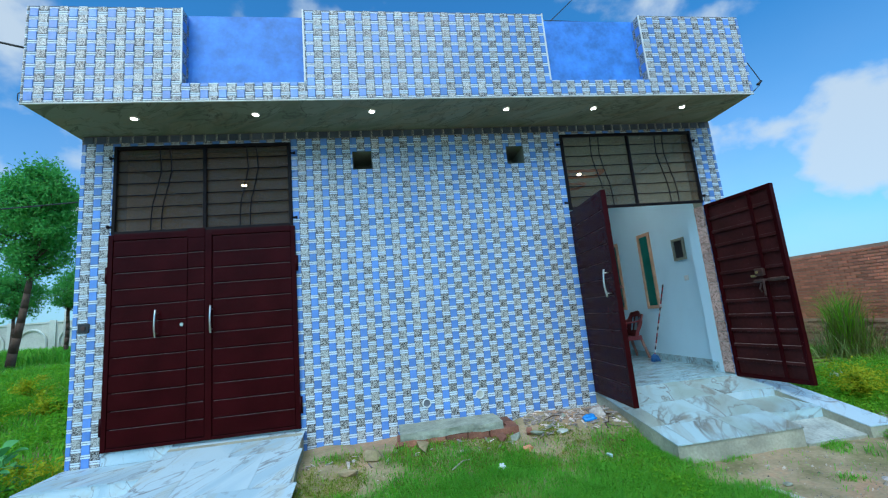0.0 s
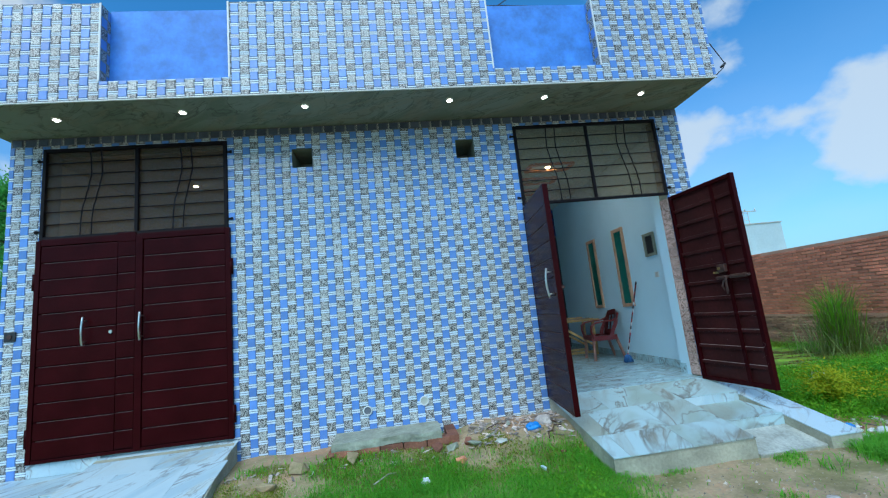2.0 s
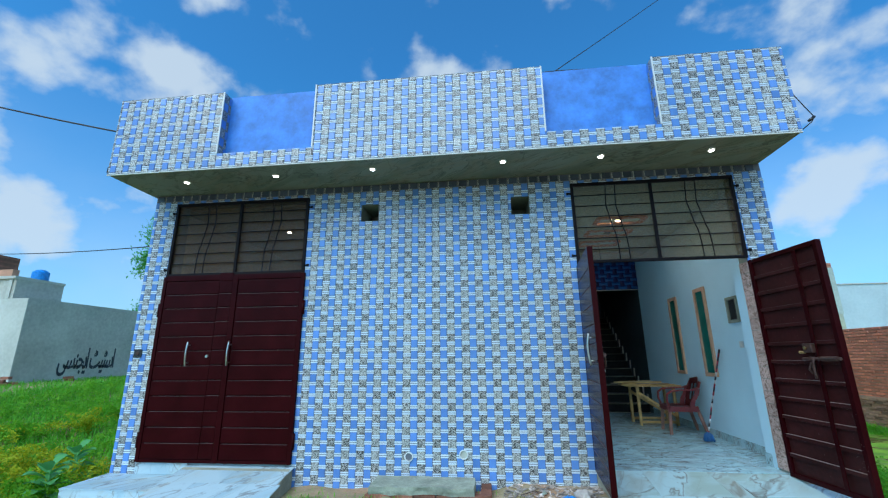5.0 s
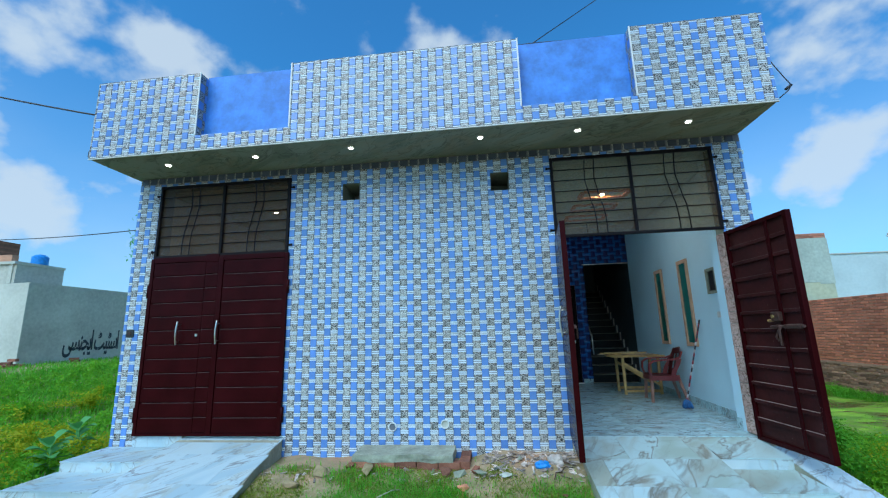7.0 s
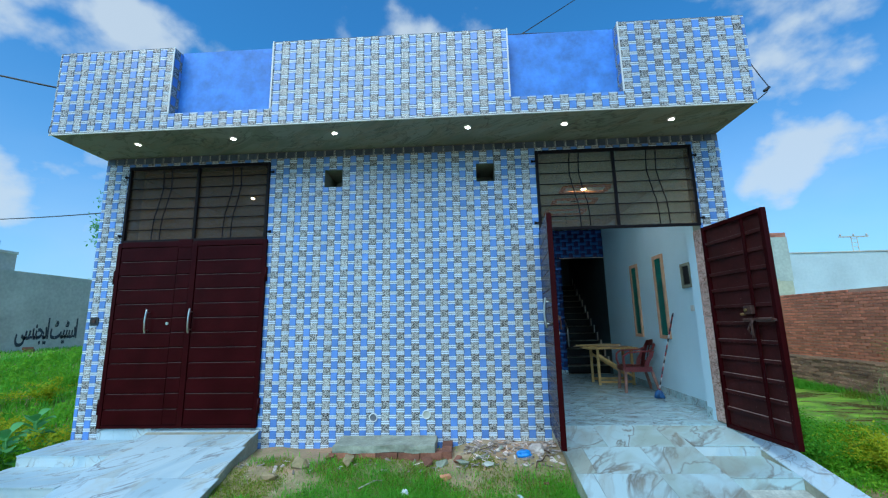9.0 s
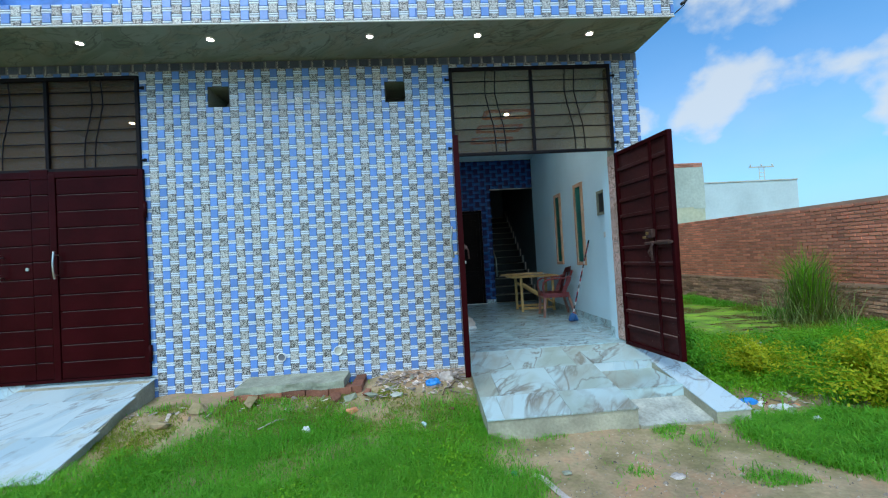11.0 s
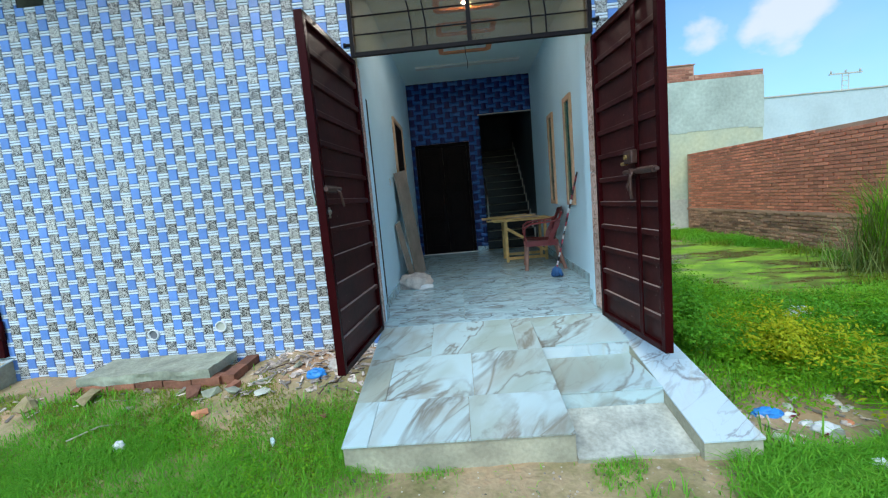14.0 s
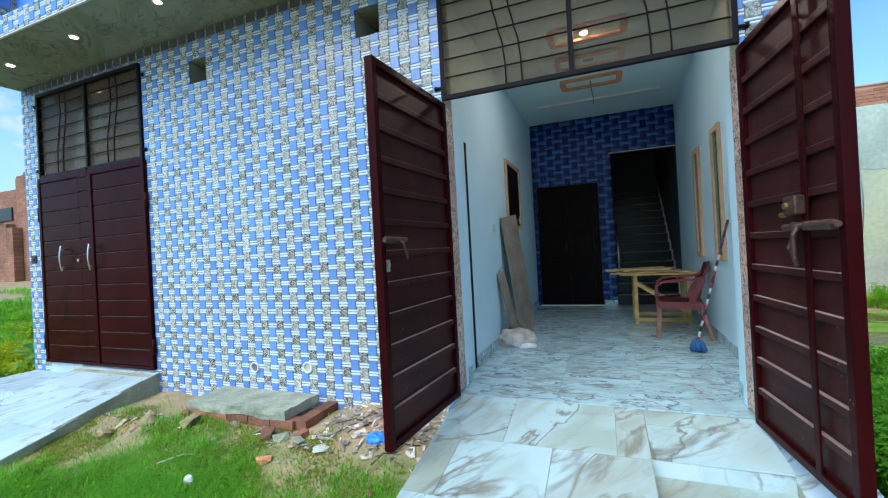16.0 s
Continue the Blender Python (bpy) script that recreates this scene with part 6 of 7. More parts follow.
def lawn_keep(x, y):
    """Where the verge's grass grows: thinning to the bare strip at the wall and to the path."""
    k = 1 - step01(-1.15, -0.45, y + 0.40 * patch(x, y, 1.4, 2.0) + 0.22 * (step01(1.0, 1.4, x) + 2.3 * (1 - step01(-0.3, 0.45, x))))
    k *= 1 - step01(2.35, 2.75, x + 0.25 * patch(x, y, 2.0, 5.0))
    k *= step01(-1.25, -0.75, x + 0.15 * patch(x, y, 2, 7)) if y > -1.5 else 1.0
    k *= step01(-3.7, -2.8, y + 0.5 * patch(x, y, 0.9, 3.0)) * step01(-4.6, -4.0, x + 0.3 * patch(x, y, 1.1, 1.0))
    k *= 0.35 + 0.65 * step01(-0.30, 0.12, patch(x, y, 1.7, 14))
    return max(0.0, k)


blades("lawn_grass", spread(250000, (-4.6, 2.8, -3.9, -0.5), 11, lawn_keep), 12, (0.02, 0.085), 0.0042, 1.4, GRASS, "short bright green grass on the verge before the wall")
blades("verge_grass", spread(1000, (-0.9, 2.45, -0.95, -0.12), 13, lambda x, y: (0.9 if patch(x, y, 2.2, 9) > 0.22 else 0.03) * (1 - step01(1.3, 1.6, x) * step01(-0.75, -0.55, y))), 14, (0.03, 0.11), 0.006, 0.9, GRASS, "thin grass tufts in the bare earth by the wall")

blades("verge_moss", spread(30000, (-1.0, 2.45, -1.5, -0.25), 33, lambda x, y: step01(-0.25, 0.25, patch(x, y, 2.6, 17)) * (1 - step01(-0.75, -0.3, y)) * (1 - step01(1.5, 2.1, x) * step01(-0.9, -0.7, y))), 34, (0.008, 0.03), 0.005, 1.6, OLIVE_GRASS, "short mossy growth on the earth before the wall")

weeds("lawn_weeds", spread(240, (-1.0, 2.5, -3.2, -0.9), 43, lambda x, y: lawn_keep(x, y) * step01(0.0, 0.4, patch(x, y, 1.2, 31))), 44, (0.03, 0.11), 0.022, 26, WEED, "small leafy weeds in the short grass", 0.08)


def right_patch(x, y):
    d = math.hypot((x - 5.35) / 1.05, (y + 1.85) / 0.42)
    return max(0.0, 1 - step01(0.55, 1.25, d + 0.5 * patch(x, y, 2.4, 4)))


blades("patch_grass", spread(28000, (4.0, 6.8, -2.5, -1.2), 15, right_patch), 16, (0.04, 0.13), 0.006, 1.3, GRASS, "bright green grass patch beside the path")
blades("path_grass", spread(1500, (2.6, 4.6, -2.4, -1.42), 17, lambda x, y: 0.004 + 0.5 * step01(0.2, 0.55, patch(x, y, 1.9, 1))), 18, (0.015, 0.06), 0.005, 1.3, GRASS, "sparse grass on the earth path")

def basin(x, y):
    """The swampy hollow in the middle of the plot, 1 inside."""
    d = math.hypot((x - 7.8) / 2.1, (y - 4.2) / 3.5) + 0.30 * patch(x, y, 0.9, 15)
    return 1 - step01(0.70, 1.0, d)


def swamp_material():
    """Still water under a broken skin of lime-green algae, with brown mud showing."""
    m = material("algae_water", (0.30, 0.50, 0.035), 0.45, vary=0.35, scale=2.2, grain=30, bump=0.25, dark=(0.10, 0.22, 0.02))
    n, l = m.node_tree.nodes, m.node_tree.links
    b = n["Principled BSDF"]
    skin = b.inputs["Base Color"].links[0].from_socket
    c, t, mp = n.new("ShaderNodeTexCoord"), n.new("ShaderNodeTexNoise"), n.new("ShaderNodeMapping")
    t.inputs["Scale"].default_value, t.inputs["Detail"].default_value, t.inputs["Roughness"].default_value = 1.1, 8, 0.62
    mp.inputs["Rotation"].default_value, mp.inputs["Scale"].default_value = (0, 0, radians(35)), (0.7, 1.8, 1)
    l.new(c.outputs["Object"], mp.inputs["Vector"])
    l.new(mp.outputs["Vector"], t.inputs["Vector"])
    r = n.new("ShaderNodeMapRange")
    r.inputs["From Min"].default_value, r.inputs["From Max"].default_value = 0.44, 0.54
    l.new(t.outputs["Fac"], r.inputs["Value"])
    mx = n.new("ShaderNodeMix")
    mx.data_type = 'RGBA'
    mx.inputs["A"].default_value = (0.11, 0.10, 0.03, 1)
    l.new(r.outputs["Result"], mx.inputs["Factor"])
    l.new(skin, mx.inputs["B"])
    l.new(mx.outputs["Result"], b.inputs["Base Color"])
    g = n.new("ShaderNodeMapRange")
    g.inputs["To Min"].default_value, g.inputs["To Max"].default_value = 0.18, 0.75
    l.new(r.outputs["Result"], g.inputs["Value"])
    l.new(g.outputs["Result"], b.inputs["Roughness"])
    return m


bm = bmesh.new()
bmesh.ops.create_circle(bm, cap_ends=True, radius=1.0, segments=64, matrix=Matrix.Translation((7.8, 4.2, -0.415)) @ Matrix.Diagonal((1.93, 3.3, 1, 1)))
thing("swamp_water", bm, swamp_material(), "shallow standing water covered with lime-green algae and mud", "water", kind="structure")


def tip(x, y):
    """The littered bare corner by the kerb, 1 inside."""
    return 1 - step01(0.7, 1.1, math.hypot((x - 5.35) / 0.60, (y + 1.08) / 0.30) + 0.3 * patch(x, y, 3.0, 2))


blades("basin_grass", spread(16000, (5.6, 9.7, 0.6, 7.8), 27, lambda x, y: basin(x, y) * step01(0.0, 0.3, patch(x, y, 1.1, 21))), 28, (0.05, 0.16), 0.010, 1.4, OLIVE_GRASS, "low olive growth standing in the swampy hollow")
blades("field_grass", spread(110000, (4.85, 9.7, -1.3, 8.4), 19, lambda x, y: (0.25 + 0.75 * step01(-0.2, 0.3, patch(x, y, 0.6, 3))) * (1 - 0.95 * basin(x, y)) * (1 - tip(x, y))), 20, (0.04, 0.20), 0.008, 1.1, GRASS, "tall grass of the empty plot beside the house")


def field_keep(x, y):
    return (1 - 0.93 * basin(x, y)) * max(0.05, step01(-0.15, 0.35, patch(x, y, 0.75, 6)) * (1 - 0.6 * step01(1.5, 3, y) * step01(0.0, 0.3, patch(x, y, 0.5, 12))))


weeds("plot_weeds", spread(1300, (4.9, 9.6, -1.0, 8.3), 21, field_keep), 22, (0.06, 0.24), 0.026, 60, WEED, "green leafy weeds on the empty plot")
weeds("near_weeds", spread(110, (4.95, 6.4, 0.0, 1.6), 23), 24, (0.10, 0.30), 0.028, 110, WEED, "green leafy weeds by the kerb")


def shrub(at, radius, height, n, seed, mat, label, leaf=0.036):
    """A ragged mound of sprays: leaves gathered along arching twigs."""
    z0 = ground_z(*at)
    s = base("shrub", label, "shrub", "shrubs on the plot", at=(at[0], at[1], z0))
    r = np.random.RandomState(seed)
    sprays = max(14, n // 90)
    bm = bmesh.new()
    c, nr = [], []
    for i in range(sprays):
        th, out = r.rand() * 6.283, radius * (0.25 + 0.85 * r.rand())
        top = height * (0.55 + 0.55 * r.rand()) * (1 - 0.35 * (out / radius) ** 2)
        p = [np.array((0.3 * out * math.cos(th) * u, 0.3 * out * math.sin(th) * u, 0)) + np.array((out * math.cos(th) * u * u, out * math.sin(th) * u * u, top * math.sin(u * 1.7) / math.sin(1.57))) for u in (0.0, 0.35, 0.7, 1.0)]
        path_rod(bm, [tuple(q) for q in p], 0.004, 4)
        for _ in range(n // sprays):
            u = r.rand() ** 0.6
            k = min(2, int(u * 3))
            q = p[k] + (p[k + 1] - p[k]) * (u * 3 - k)
            c.append(q + r.normal(size=3) * 0.035)
            nr.append((math.cos(th) * 0.5, math.sin(th) * 0.5, 0.8) + r.normal(size=3) * 0.5)
    tagged(part("twig_work", bm, WEED, s), kind="stuff")
    c, nr = np.array(c), np.array(nr)
    c[:, 2] = np.maximum(c[:, 2], 0.01)
    leaves("foliage", c, nr, leaf * (0.6 + 0.8 * r.rand(len(c))), seed, mat, s)
    return s


shrub((5.95, -1.48), 0.50, 0.62, 7200, 61, YELLOW_WEED, "bright yellow-green flowering shrub beside the path", 0.034)
shrub((6.75, -0.95), 0.45, 0.55, 4400, 62, YELLOW_WEED, "bright yellow-green flowering shrub beside the path", 0.034)
shrub((5.58, -0.52), 0.42, 0.50, 6400, 63, YELLOW_WEED, "yellow-green weed bush by the kerb", 0.026)
shrub((5.02, -0.12), 0.30, 0.60, 4200, 64, DARK_WEED, "dark green leafy bush by the kerb", 0.032)
shrub((5.22, 0.42), 0.34, 0.55, 4200, 70, DARK_WEED, "dark green leafy bush by the kerb", 0.032)
shrub((6.45, -0.35), 0.40, 0.34, 3200, 65, DARK_WEED, "dark green leafy bush on the plot", 0.028)
shrub((7.1, 0.1), 0.45, 0.40, 3600, 66, WEED, "leafy green weed bush on the empty plot", 0.030)
shrub((5.75, 1.1), 0.36, 0.36, 2800, 67, WEED, "leafy green weed bush on the empty plot", 0.030)
rb = random.Random(77)
for i in range(30):
    x, y = rb.uniform(5.1, 9.3), rb.uniform(-0.6, 7.8)
    if i < 8:
        x, y = rb.uniform(5.1, 6.0), rb.uniform(0.3, 3.0)
    if basin(x, y) > 0.3:
        x, y = rb.uniform(5.2, 6.1), rb.uniform(2.5, 7.5)
    shrub((x, y), rb.uniform(0.22, 0.48), rb.uniform(0.16, 0.42), 1700, 80 + i, (WEED, DARK_WEED, WEED, YELLOW_WEED)[i % 4], "leafy green weed bush on the empty plot", 0.034)
for i in range(16):
    x, y = rb.uniform(-7.2, -3.9), rb.uniform(-1.0, 6.0)
    shrub((x, y), rb.uniform(0.3, 0.55), rb.uniform(0.3, 0.55), 1300, 120 + i, WEED if rb.random() < 0.75 else YELLOW_WEED, "leafy green weed bush on the bank", 0.045)
blades("house_grass", spread(6000, (-13, -9.6, 3.0, 12), 39), 40, (0.04, 0.16), 0.016, 0.9, GRASS, "short grass at the foot of the grey house")
blades("left_grass", spread(62000, (-9.8, -3.5, -2.6, 12), 31, lambda x, y: 1.0 if x < -3.55 or y < -1.3 else 0.0), 32, (0.07, 0.26), 0.014, 0.9, GRASS, "tall bright grass on the bank beside the house")
weeds("left_weeds", spread(1700, (-9.3, -3.6, -1.8, 11), 33, lambda x, y: 0.3 + 0.7 * step01(-0.2, 0.3, patch(x, y, 0.7, 8))), 34, (0.08, 0.28), 0.055, 34, WEED, "green leafy weeds on the bank beside the house")
weeds("left_yellow_weeds", spread(130, (-6.0, -3.7, -1.6, 0.9), 35), 36, (0.15, 0.35), 0.045, 70, YELLOW_WEED, "yellow-green weeds by the steps")
blades("far_grass", spread(26000, (-34, -9, 11.5, 30), 37), 38, (0.3, 0.7), 0.06, 0.7, GRASS, "rough grass of the far field")


def reed_clump(at, n, height, seed):
    r = np.random.RandomState(seed)
    p = np.array([(at[0] + r.normal() * 0.13, at[1] + r.normal() * 0.13, ground_z(*at)) for _ in range(n)])
    c = base("reed_clump", "tall clump of yellow-green reed grass against the brick wall", "reeds")
    blades("reed_tuft", p, seed, (height * 0.35, height), 0.012, 0.55, REED, "", parent=c)
    q = np.array([(at[0] + r.normal() * 0.30, at[1] + r.normal() * 0.30, ground_z(*at)) for _ in range(n)])
    blades("outer_tuft", q, seed + 1, (height * 0.25, height * 0.65), 0.009, 1.25, STRAW, "", parent=c)
    g = np.array([(at[0] + r.normal() * 0.10, at[1] + r.normal() * 0.10, ground_z(*at) + height * 0.12) for _ in range(n)])
    blades("green_tuft", g, seed + 2, (height * 0.25, height * 0.86), 0.011, 0.55, WEED, "", parent=c)
    return c


reed_clump((9.15, 2.35), 420, 1.75, 41)


def broad_plant(at, seed):
    """A rosette of large oval grey-green leaves."""
    p = base("broadleaf_plant", "grey-green broad-leaved plant beside the marble steps", "plant", at=(at[0], at[1], ground_z(*at)))
    r = random.Random(seed)
    bm = bmesh.new()
    path_rod(bm, [(0, 0, -0.02), (0.02, 0.01, 0.2), (0.0, 0.02, 0.42)], 0.012, 6)
    part("stem", bm, BIG_LEAF, p, smooth=True)
    for i in range(12):
        a, z = i * 2.4, 0.12 + 0.028 * i
        L, w = 0.22 + 0.06 * r.random(), 0.085
        tilt = 0.25 + 0.06 * i
        bm = bmesh.new()
        rows_ = []
        for k in range(8):
            u = k / 7
            half = w * math.sin(math.pi * min(1, u * 0.93 + 0.05)) ** 0.7
            x = 0.02 + L * u * math.cos(tilt)
            zz = z + L * u * math.sin(tilt) - 0.10 * u * u
            rows_.append([bm.verts.new((x * math.cos(a) - s * half * math.sin(a), x * math.sin(a) + s * half * math.cos(a), zz + abs(s) * half * 0.35)) for s in (-1, 0, 1)])
        for q, t in zip(rows_, rows_[1:]):
            for k in range(2):
                bm.faces.new((q[k], q[k + 1], t[k + 1], t[k]))
        part("leaf", bm, BIG_LEAF, p, smooth=True)
    return p


broad_plant((-3.85, -0.35), 3)
broad_plant((-4.25, 0.35), 4)


def tree(at, height, seed, lean, trunk_r, crown, clumps, per, leaf=(0.06, 0.08)):
    """A slender bent trunk, limbs that fork towards each clump, and a ragged crown of clumps of leaves. crown: middle above the foot, half widths."""
    t = base("tree", "leafy green tree with a slim leaning brown trunk on the bank", "tree", "trees on the bank", at=(at[0], at[1], ground_z(*at)))
    r = random.Random(seed)
    bm = bmesh.new()
    (cx, cy, cz), (hx, hy, hz) = crown

    def stem(u):
        return Vector((lean[0] * u ** 1.25 + 0.05 * math.sin(u * 7), lean[1] * u, height * 0.86 * u))

    for k in range(12):
        ra, rb = (trunk_r * (1 - 0.72 * q / 12) for q in (k, k + 1))
        rod(bm, stem(k / 12) - Vector((0, 0, 0.1 if k == 0 else 0.01)), stem((k + 1) / 12), ra, 9, rb)
    mids = []
    while len(mids) < clumps:
        d = Vector((r.gauss(0, 1), r.gauss(0, 1), r.gauss(0, 1))).normalized()
        q = 0.35 + 0.65 * r.random() ** 0.6
        wide = 0.75 + 0.4 * noise.noise(d * 1.6 + Vector((seed, 0, 0)))
        mids.append(Vector((cx + d.x * hx * q * wide, cy + d.y * hy * q * wide, cz + d.z * hz * q * (0.9 + 0.2 * wide))))
    for p in mids:
        u = min(0.98, max(0.42, (p.z - 0.35 * (p - Vector((cx, cy, p.z))).length) / (height * 0.86) - 0.05))
        a = stem(u)
        m = a.lerp(p, 0.5) + Vector((r.uniform(-0.1, 0.1), r.uniform(-0.1, 0.1), 0.06))
        rod(bm, a, m, trunk_r * 0.22, 5, trunk_r * 0.14)
        rod(bm, m, p, trunk_r * 0.14, 5, trunk_r * 0.05)
    part("trunk", bm, BARK, t, smooth=True)
    rs = np.random.RandomState(seed)
    tp = np.array([tuple(p) for p in mids])
    n = clumps * per
    k = rs.randint(len(tp), size=n)
    size = (0.12 + 0.10 * rs.rand(len(tp)))[k][:, None]
    c = tp[k] + rs.normal(size=(n, 3)) * size * [1.15, 1.15, 0.8]
    nr = rs.normal(size=(n, 3)) + [0, 0, 0.9]
    leaves("crown", c, nr, leaf[0] + leaf[1] * rs.rand(n), seed, TREE_LEAF, t, 0.45)
    return t


tree((-12.64, 11.0), 6.95, 51, (1.0, 0.1), 0.135, ((0.50, 0.1, 5.15), (1.55, 1.45, 1.95)), 150, 230, (0.07, 0.10))
tree((-13.9, 12.5), 3.8, 52, (0.2, 0.1), 0.08, ((0.0, 0.1, 2.65), (0.9, 0.9, 0.9)), 50, 180)
tree((-14.1, 15.5), 4.3, 53, (0.2, 0.0), 0.10, ((0.3, 0.0, 3.05), (0.9, 0.9, 0.95)), 50, 160)

# litter in the bare corner by the kerb
rl = random.Random(303)
LITTER = ((PALE_PLASTIC, "crumpled white plastic scrap in the litter"), (RENDER_GREY, "grey cement chip in the litter"), (ORANGE, "orange food wrapper in the litter"), (CLOTH, "dirty rag scrap in the litter"), (PALE_PLASTIC, "crumpled white plastic scrap in the litter"), (RENDER_LIGHT, "pale chip in the litter"), (RED_PLASTIC, "dark red wrapper in the litter"))
for i in range(26):
    x, y = rl.gauss(5.35, 0.26), rl.gauss(-1.06, 0.14)
    mat_, lab_ = LITTER[i % len(LITTER)]
    crumpled("wrapper", (x, y, ground_z(x, y) - 0.004), (rl.uniform(0.015, 0.042), rl.uniform(0.012, 0.03), rl.uniform(0.015, 0.04)), mat_, lab_, "litter", 500 + i, "litter by the kerb")
crumpled("plastic_bag", (6.28, -0.03, ground_z(6.28, -0.03)), (0.12, 0.07, 0.09), PALE_PLASTIC, "white plastic bag caught in the weeds", "bag", 540)

# ---- the brick boundary wall of the plot ----
BWX, BW0, BW1, BWZ = 9.75, -9.0, 8.5, 1.82


def brick_wall():
    w = thing("wall_boundary", one(BWX + 0.01, BWX + 0.22, BW0, BW1, -0.7, BWZ - 0.02), MORTAR, "long boundary wall of bare red brick along the plot", "wall", kind="structure")
    r = np.random.RandomState(8)
    v1, f1, v2, f2, near_bricks = [], [], [], [], []
    ch, bl_ = 0.066, 0.205
    n = int((BWZ + 0.5) / ch)
    for j in range(n):
        z0 = -0.5 + j * ch
        for i in range(int((BW1 - BW0) / bl_) + 1):
            y0 = BW0 + i * bl_ + (0.5 * bl_ if j % 2 else 0)
            y1 = y0 + bl_ - 0.016
            if y1 > BW1:
                continue
            top = BWZ - (0.06 if y0 < 4.2 and y0 > 1.0 else 0.0)
            if z0 + ch > top:
                continue
            d = 0.004 + 0.012 * r.rand()
            old = z0 < 0.28
            if old:
                d += 0.012 * r.rand()
                if r.rand() < 0.06:
                    continue
            if not old and 2.2 < y0 < 4.55:
                near_bricks.append((BWX - d, y0, z0 + 0.001))
                continue
            vv, ff = (v2, f2) if old else (v1, f1)
            k = len(vv)
            a, b = z0 + 0.001, z0 + ch - 0.011 - 0.004 * r.rand()
            vv += [(BWX + 0.012, y0, a), (BWX + 0.012, y1, a), (BWX + 0.012, y1, b), (BWX + 0.012, y0, b), (BWX - d, y0 + 0.004, a + 0.004), (BWX - d, y1 - 0.004, a + 0.004), (BWX - d, y1 - 0.004, b - 0.004), (BWX - d, y0 + 0.004, b - 0.004)]
            ff += [(k + 4, k + 7, k + 6, k + 5), (k, k + 4, k + 5, k + 1), (k + 1, k + 5, k + 6, k + 2), (k + 2, k + 6, k + 7, k + 3), (k + 3, k + 7, k + 4, k)]
    tagged(raw("brick_field", v1, f1, BRICK_FAR, w), kind="stuff")
    tagged(raw("old_brick_field", v2, f2, BRICK_OLD, w), kind="stuff")
    bme = mesh_of(one(0.0, 0.03, 0.0, bl_ - 0.016, 0.0, ch - 0.013, 0.003), "brick")
    bme.materials.append(BRICK_NEAR)
    for x, y, z in near_bricks:
        o = new("brick", bme)
        o.parent = w
        o.location = (x, y, z)
    part("mortar_band", one(BWX - 0.02, BWX + 0.009, BW0, BW1, 0.26, 0.315), MORTAR, w, "pale mortar course")
    return w


brick_wall()

# ---- neighbouring houses ----
olive = base("neighbour_house", "plain olive rendered house wall with brick courses on top", "house")
part("wall", one(1.0, 11.9, 8.6, 14.0, -0.7, 3.80), RENDER_OLIVE, olive)
for k in range(26):
    x = 1.0 + k * 0.42
    part("render_coat", one(x, x + 0.4195, 8.592 - 0.002 * (k % 2), 8.5995, 2.42 + 0.14 * noise.noise((k * 0.37, 1.0, 0.0)), 3.80), RENDER_TOP, olive, "greyer upper coat of render")
part("brick_parapet", one(10.05, 11.9, 8.60, 8.85, 3.801, 3.95), MORTAR, olive, "red brick coping")
part("brick_parapet", one(1.0, 10.03, 8.597, 8.85, 3.802, 4.22), MORTAR, olive, "red brick parapet")
ov, of = [], []
for xa, xb, yf, za, zb in ((10.05, 11.9, 8.60, 3.803, 3.95), (5.0, 10.03, 8.597, 3.804, 4.22)):
    for j in range(int((zb - za) / 0.072)):
        x = xa + (0.11 if j % 2 else 0.0)
        while x + 0.2 < xb:
            cell_box(x, x + 0.205, za + j * 0.072, za + j * 0.072 + 0.060, yf - 0.001, 0.010, ov, of)
            x += 0.218
tagged(raw("brick_field", ov, of, BRICK_ROOF, olive), kind="stuff")
part("coping", one(1.0, 10.06, 8.57, 8.86, 4.221, 4.25), BRICK_OLD, olive)
part("damp_band", one(1.01, 11.905, 8.588, 8.5995, -0.7, 0.55), RENDER_GREY, olive, "grey damp band at the foot")
pale = base("neighbour_house", "long pale blue rendered house beyond the brick wall", "house")
part("wall", one(12.4, 21.2, 14.5, 19.0, -0.7, 4.12), RENDER_BLUE, pale)
part("coping", one(12.38, 21.22, 14.46, 14.7, 4.121, 4.17), RENDER_GREY, pale)
part("wall", one(12.0, 12.38, 14.4, 16.0, -0.7, 4.5), RENDER_GREY, pale)
# lattice mast with a cross-arm behind
mast = base("power_pole", "steel lattice power pole with cross-arm and insulators", "pole")
bm = bmesh.new()
for x in (-0.14, 0.14):
    rod(bm, (20.7 + x, 16.0, 3.5), (20.7 + x, 16.0, 5.1), 0.02, 6)
for i in range(6):
    rod(bm, (20.56, 16.0, 4.0 + i * 0.2), (20.84, 16.0, 4.0 + i * 0.2), 0.016, 6)
part("lattice", bm, RENDER_GREY, mast)
part("cross_arm", one(20.0, 21.4, 15.97, 16.03, 5.08, 5.14), RENDER_GREY, mast)
for x in (20.08, 20.7, 21.32):
    bm = bmesh.new()
    rod(bm, (x, 16, 5.14), (x, 16, 5.26), 0.035, 8)
    part("insulator", bm, RENDER_GREY, mast, smooth=True)

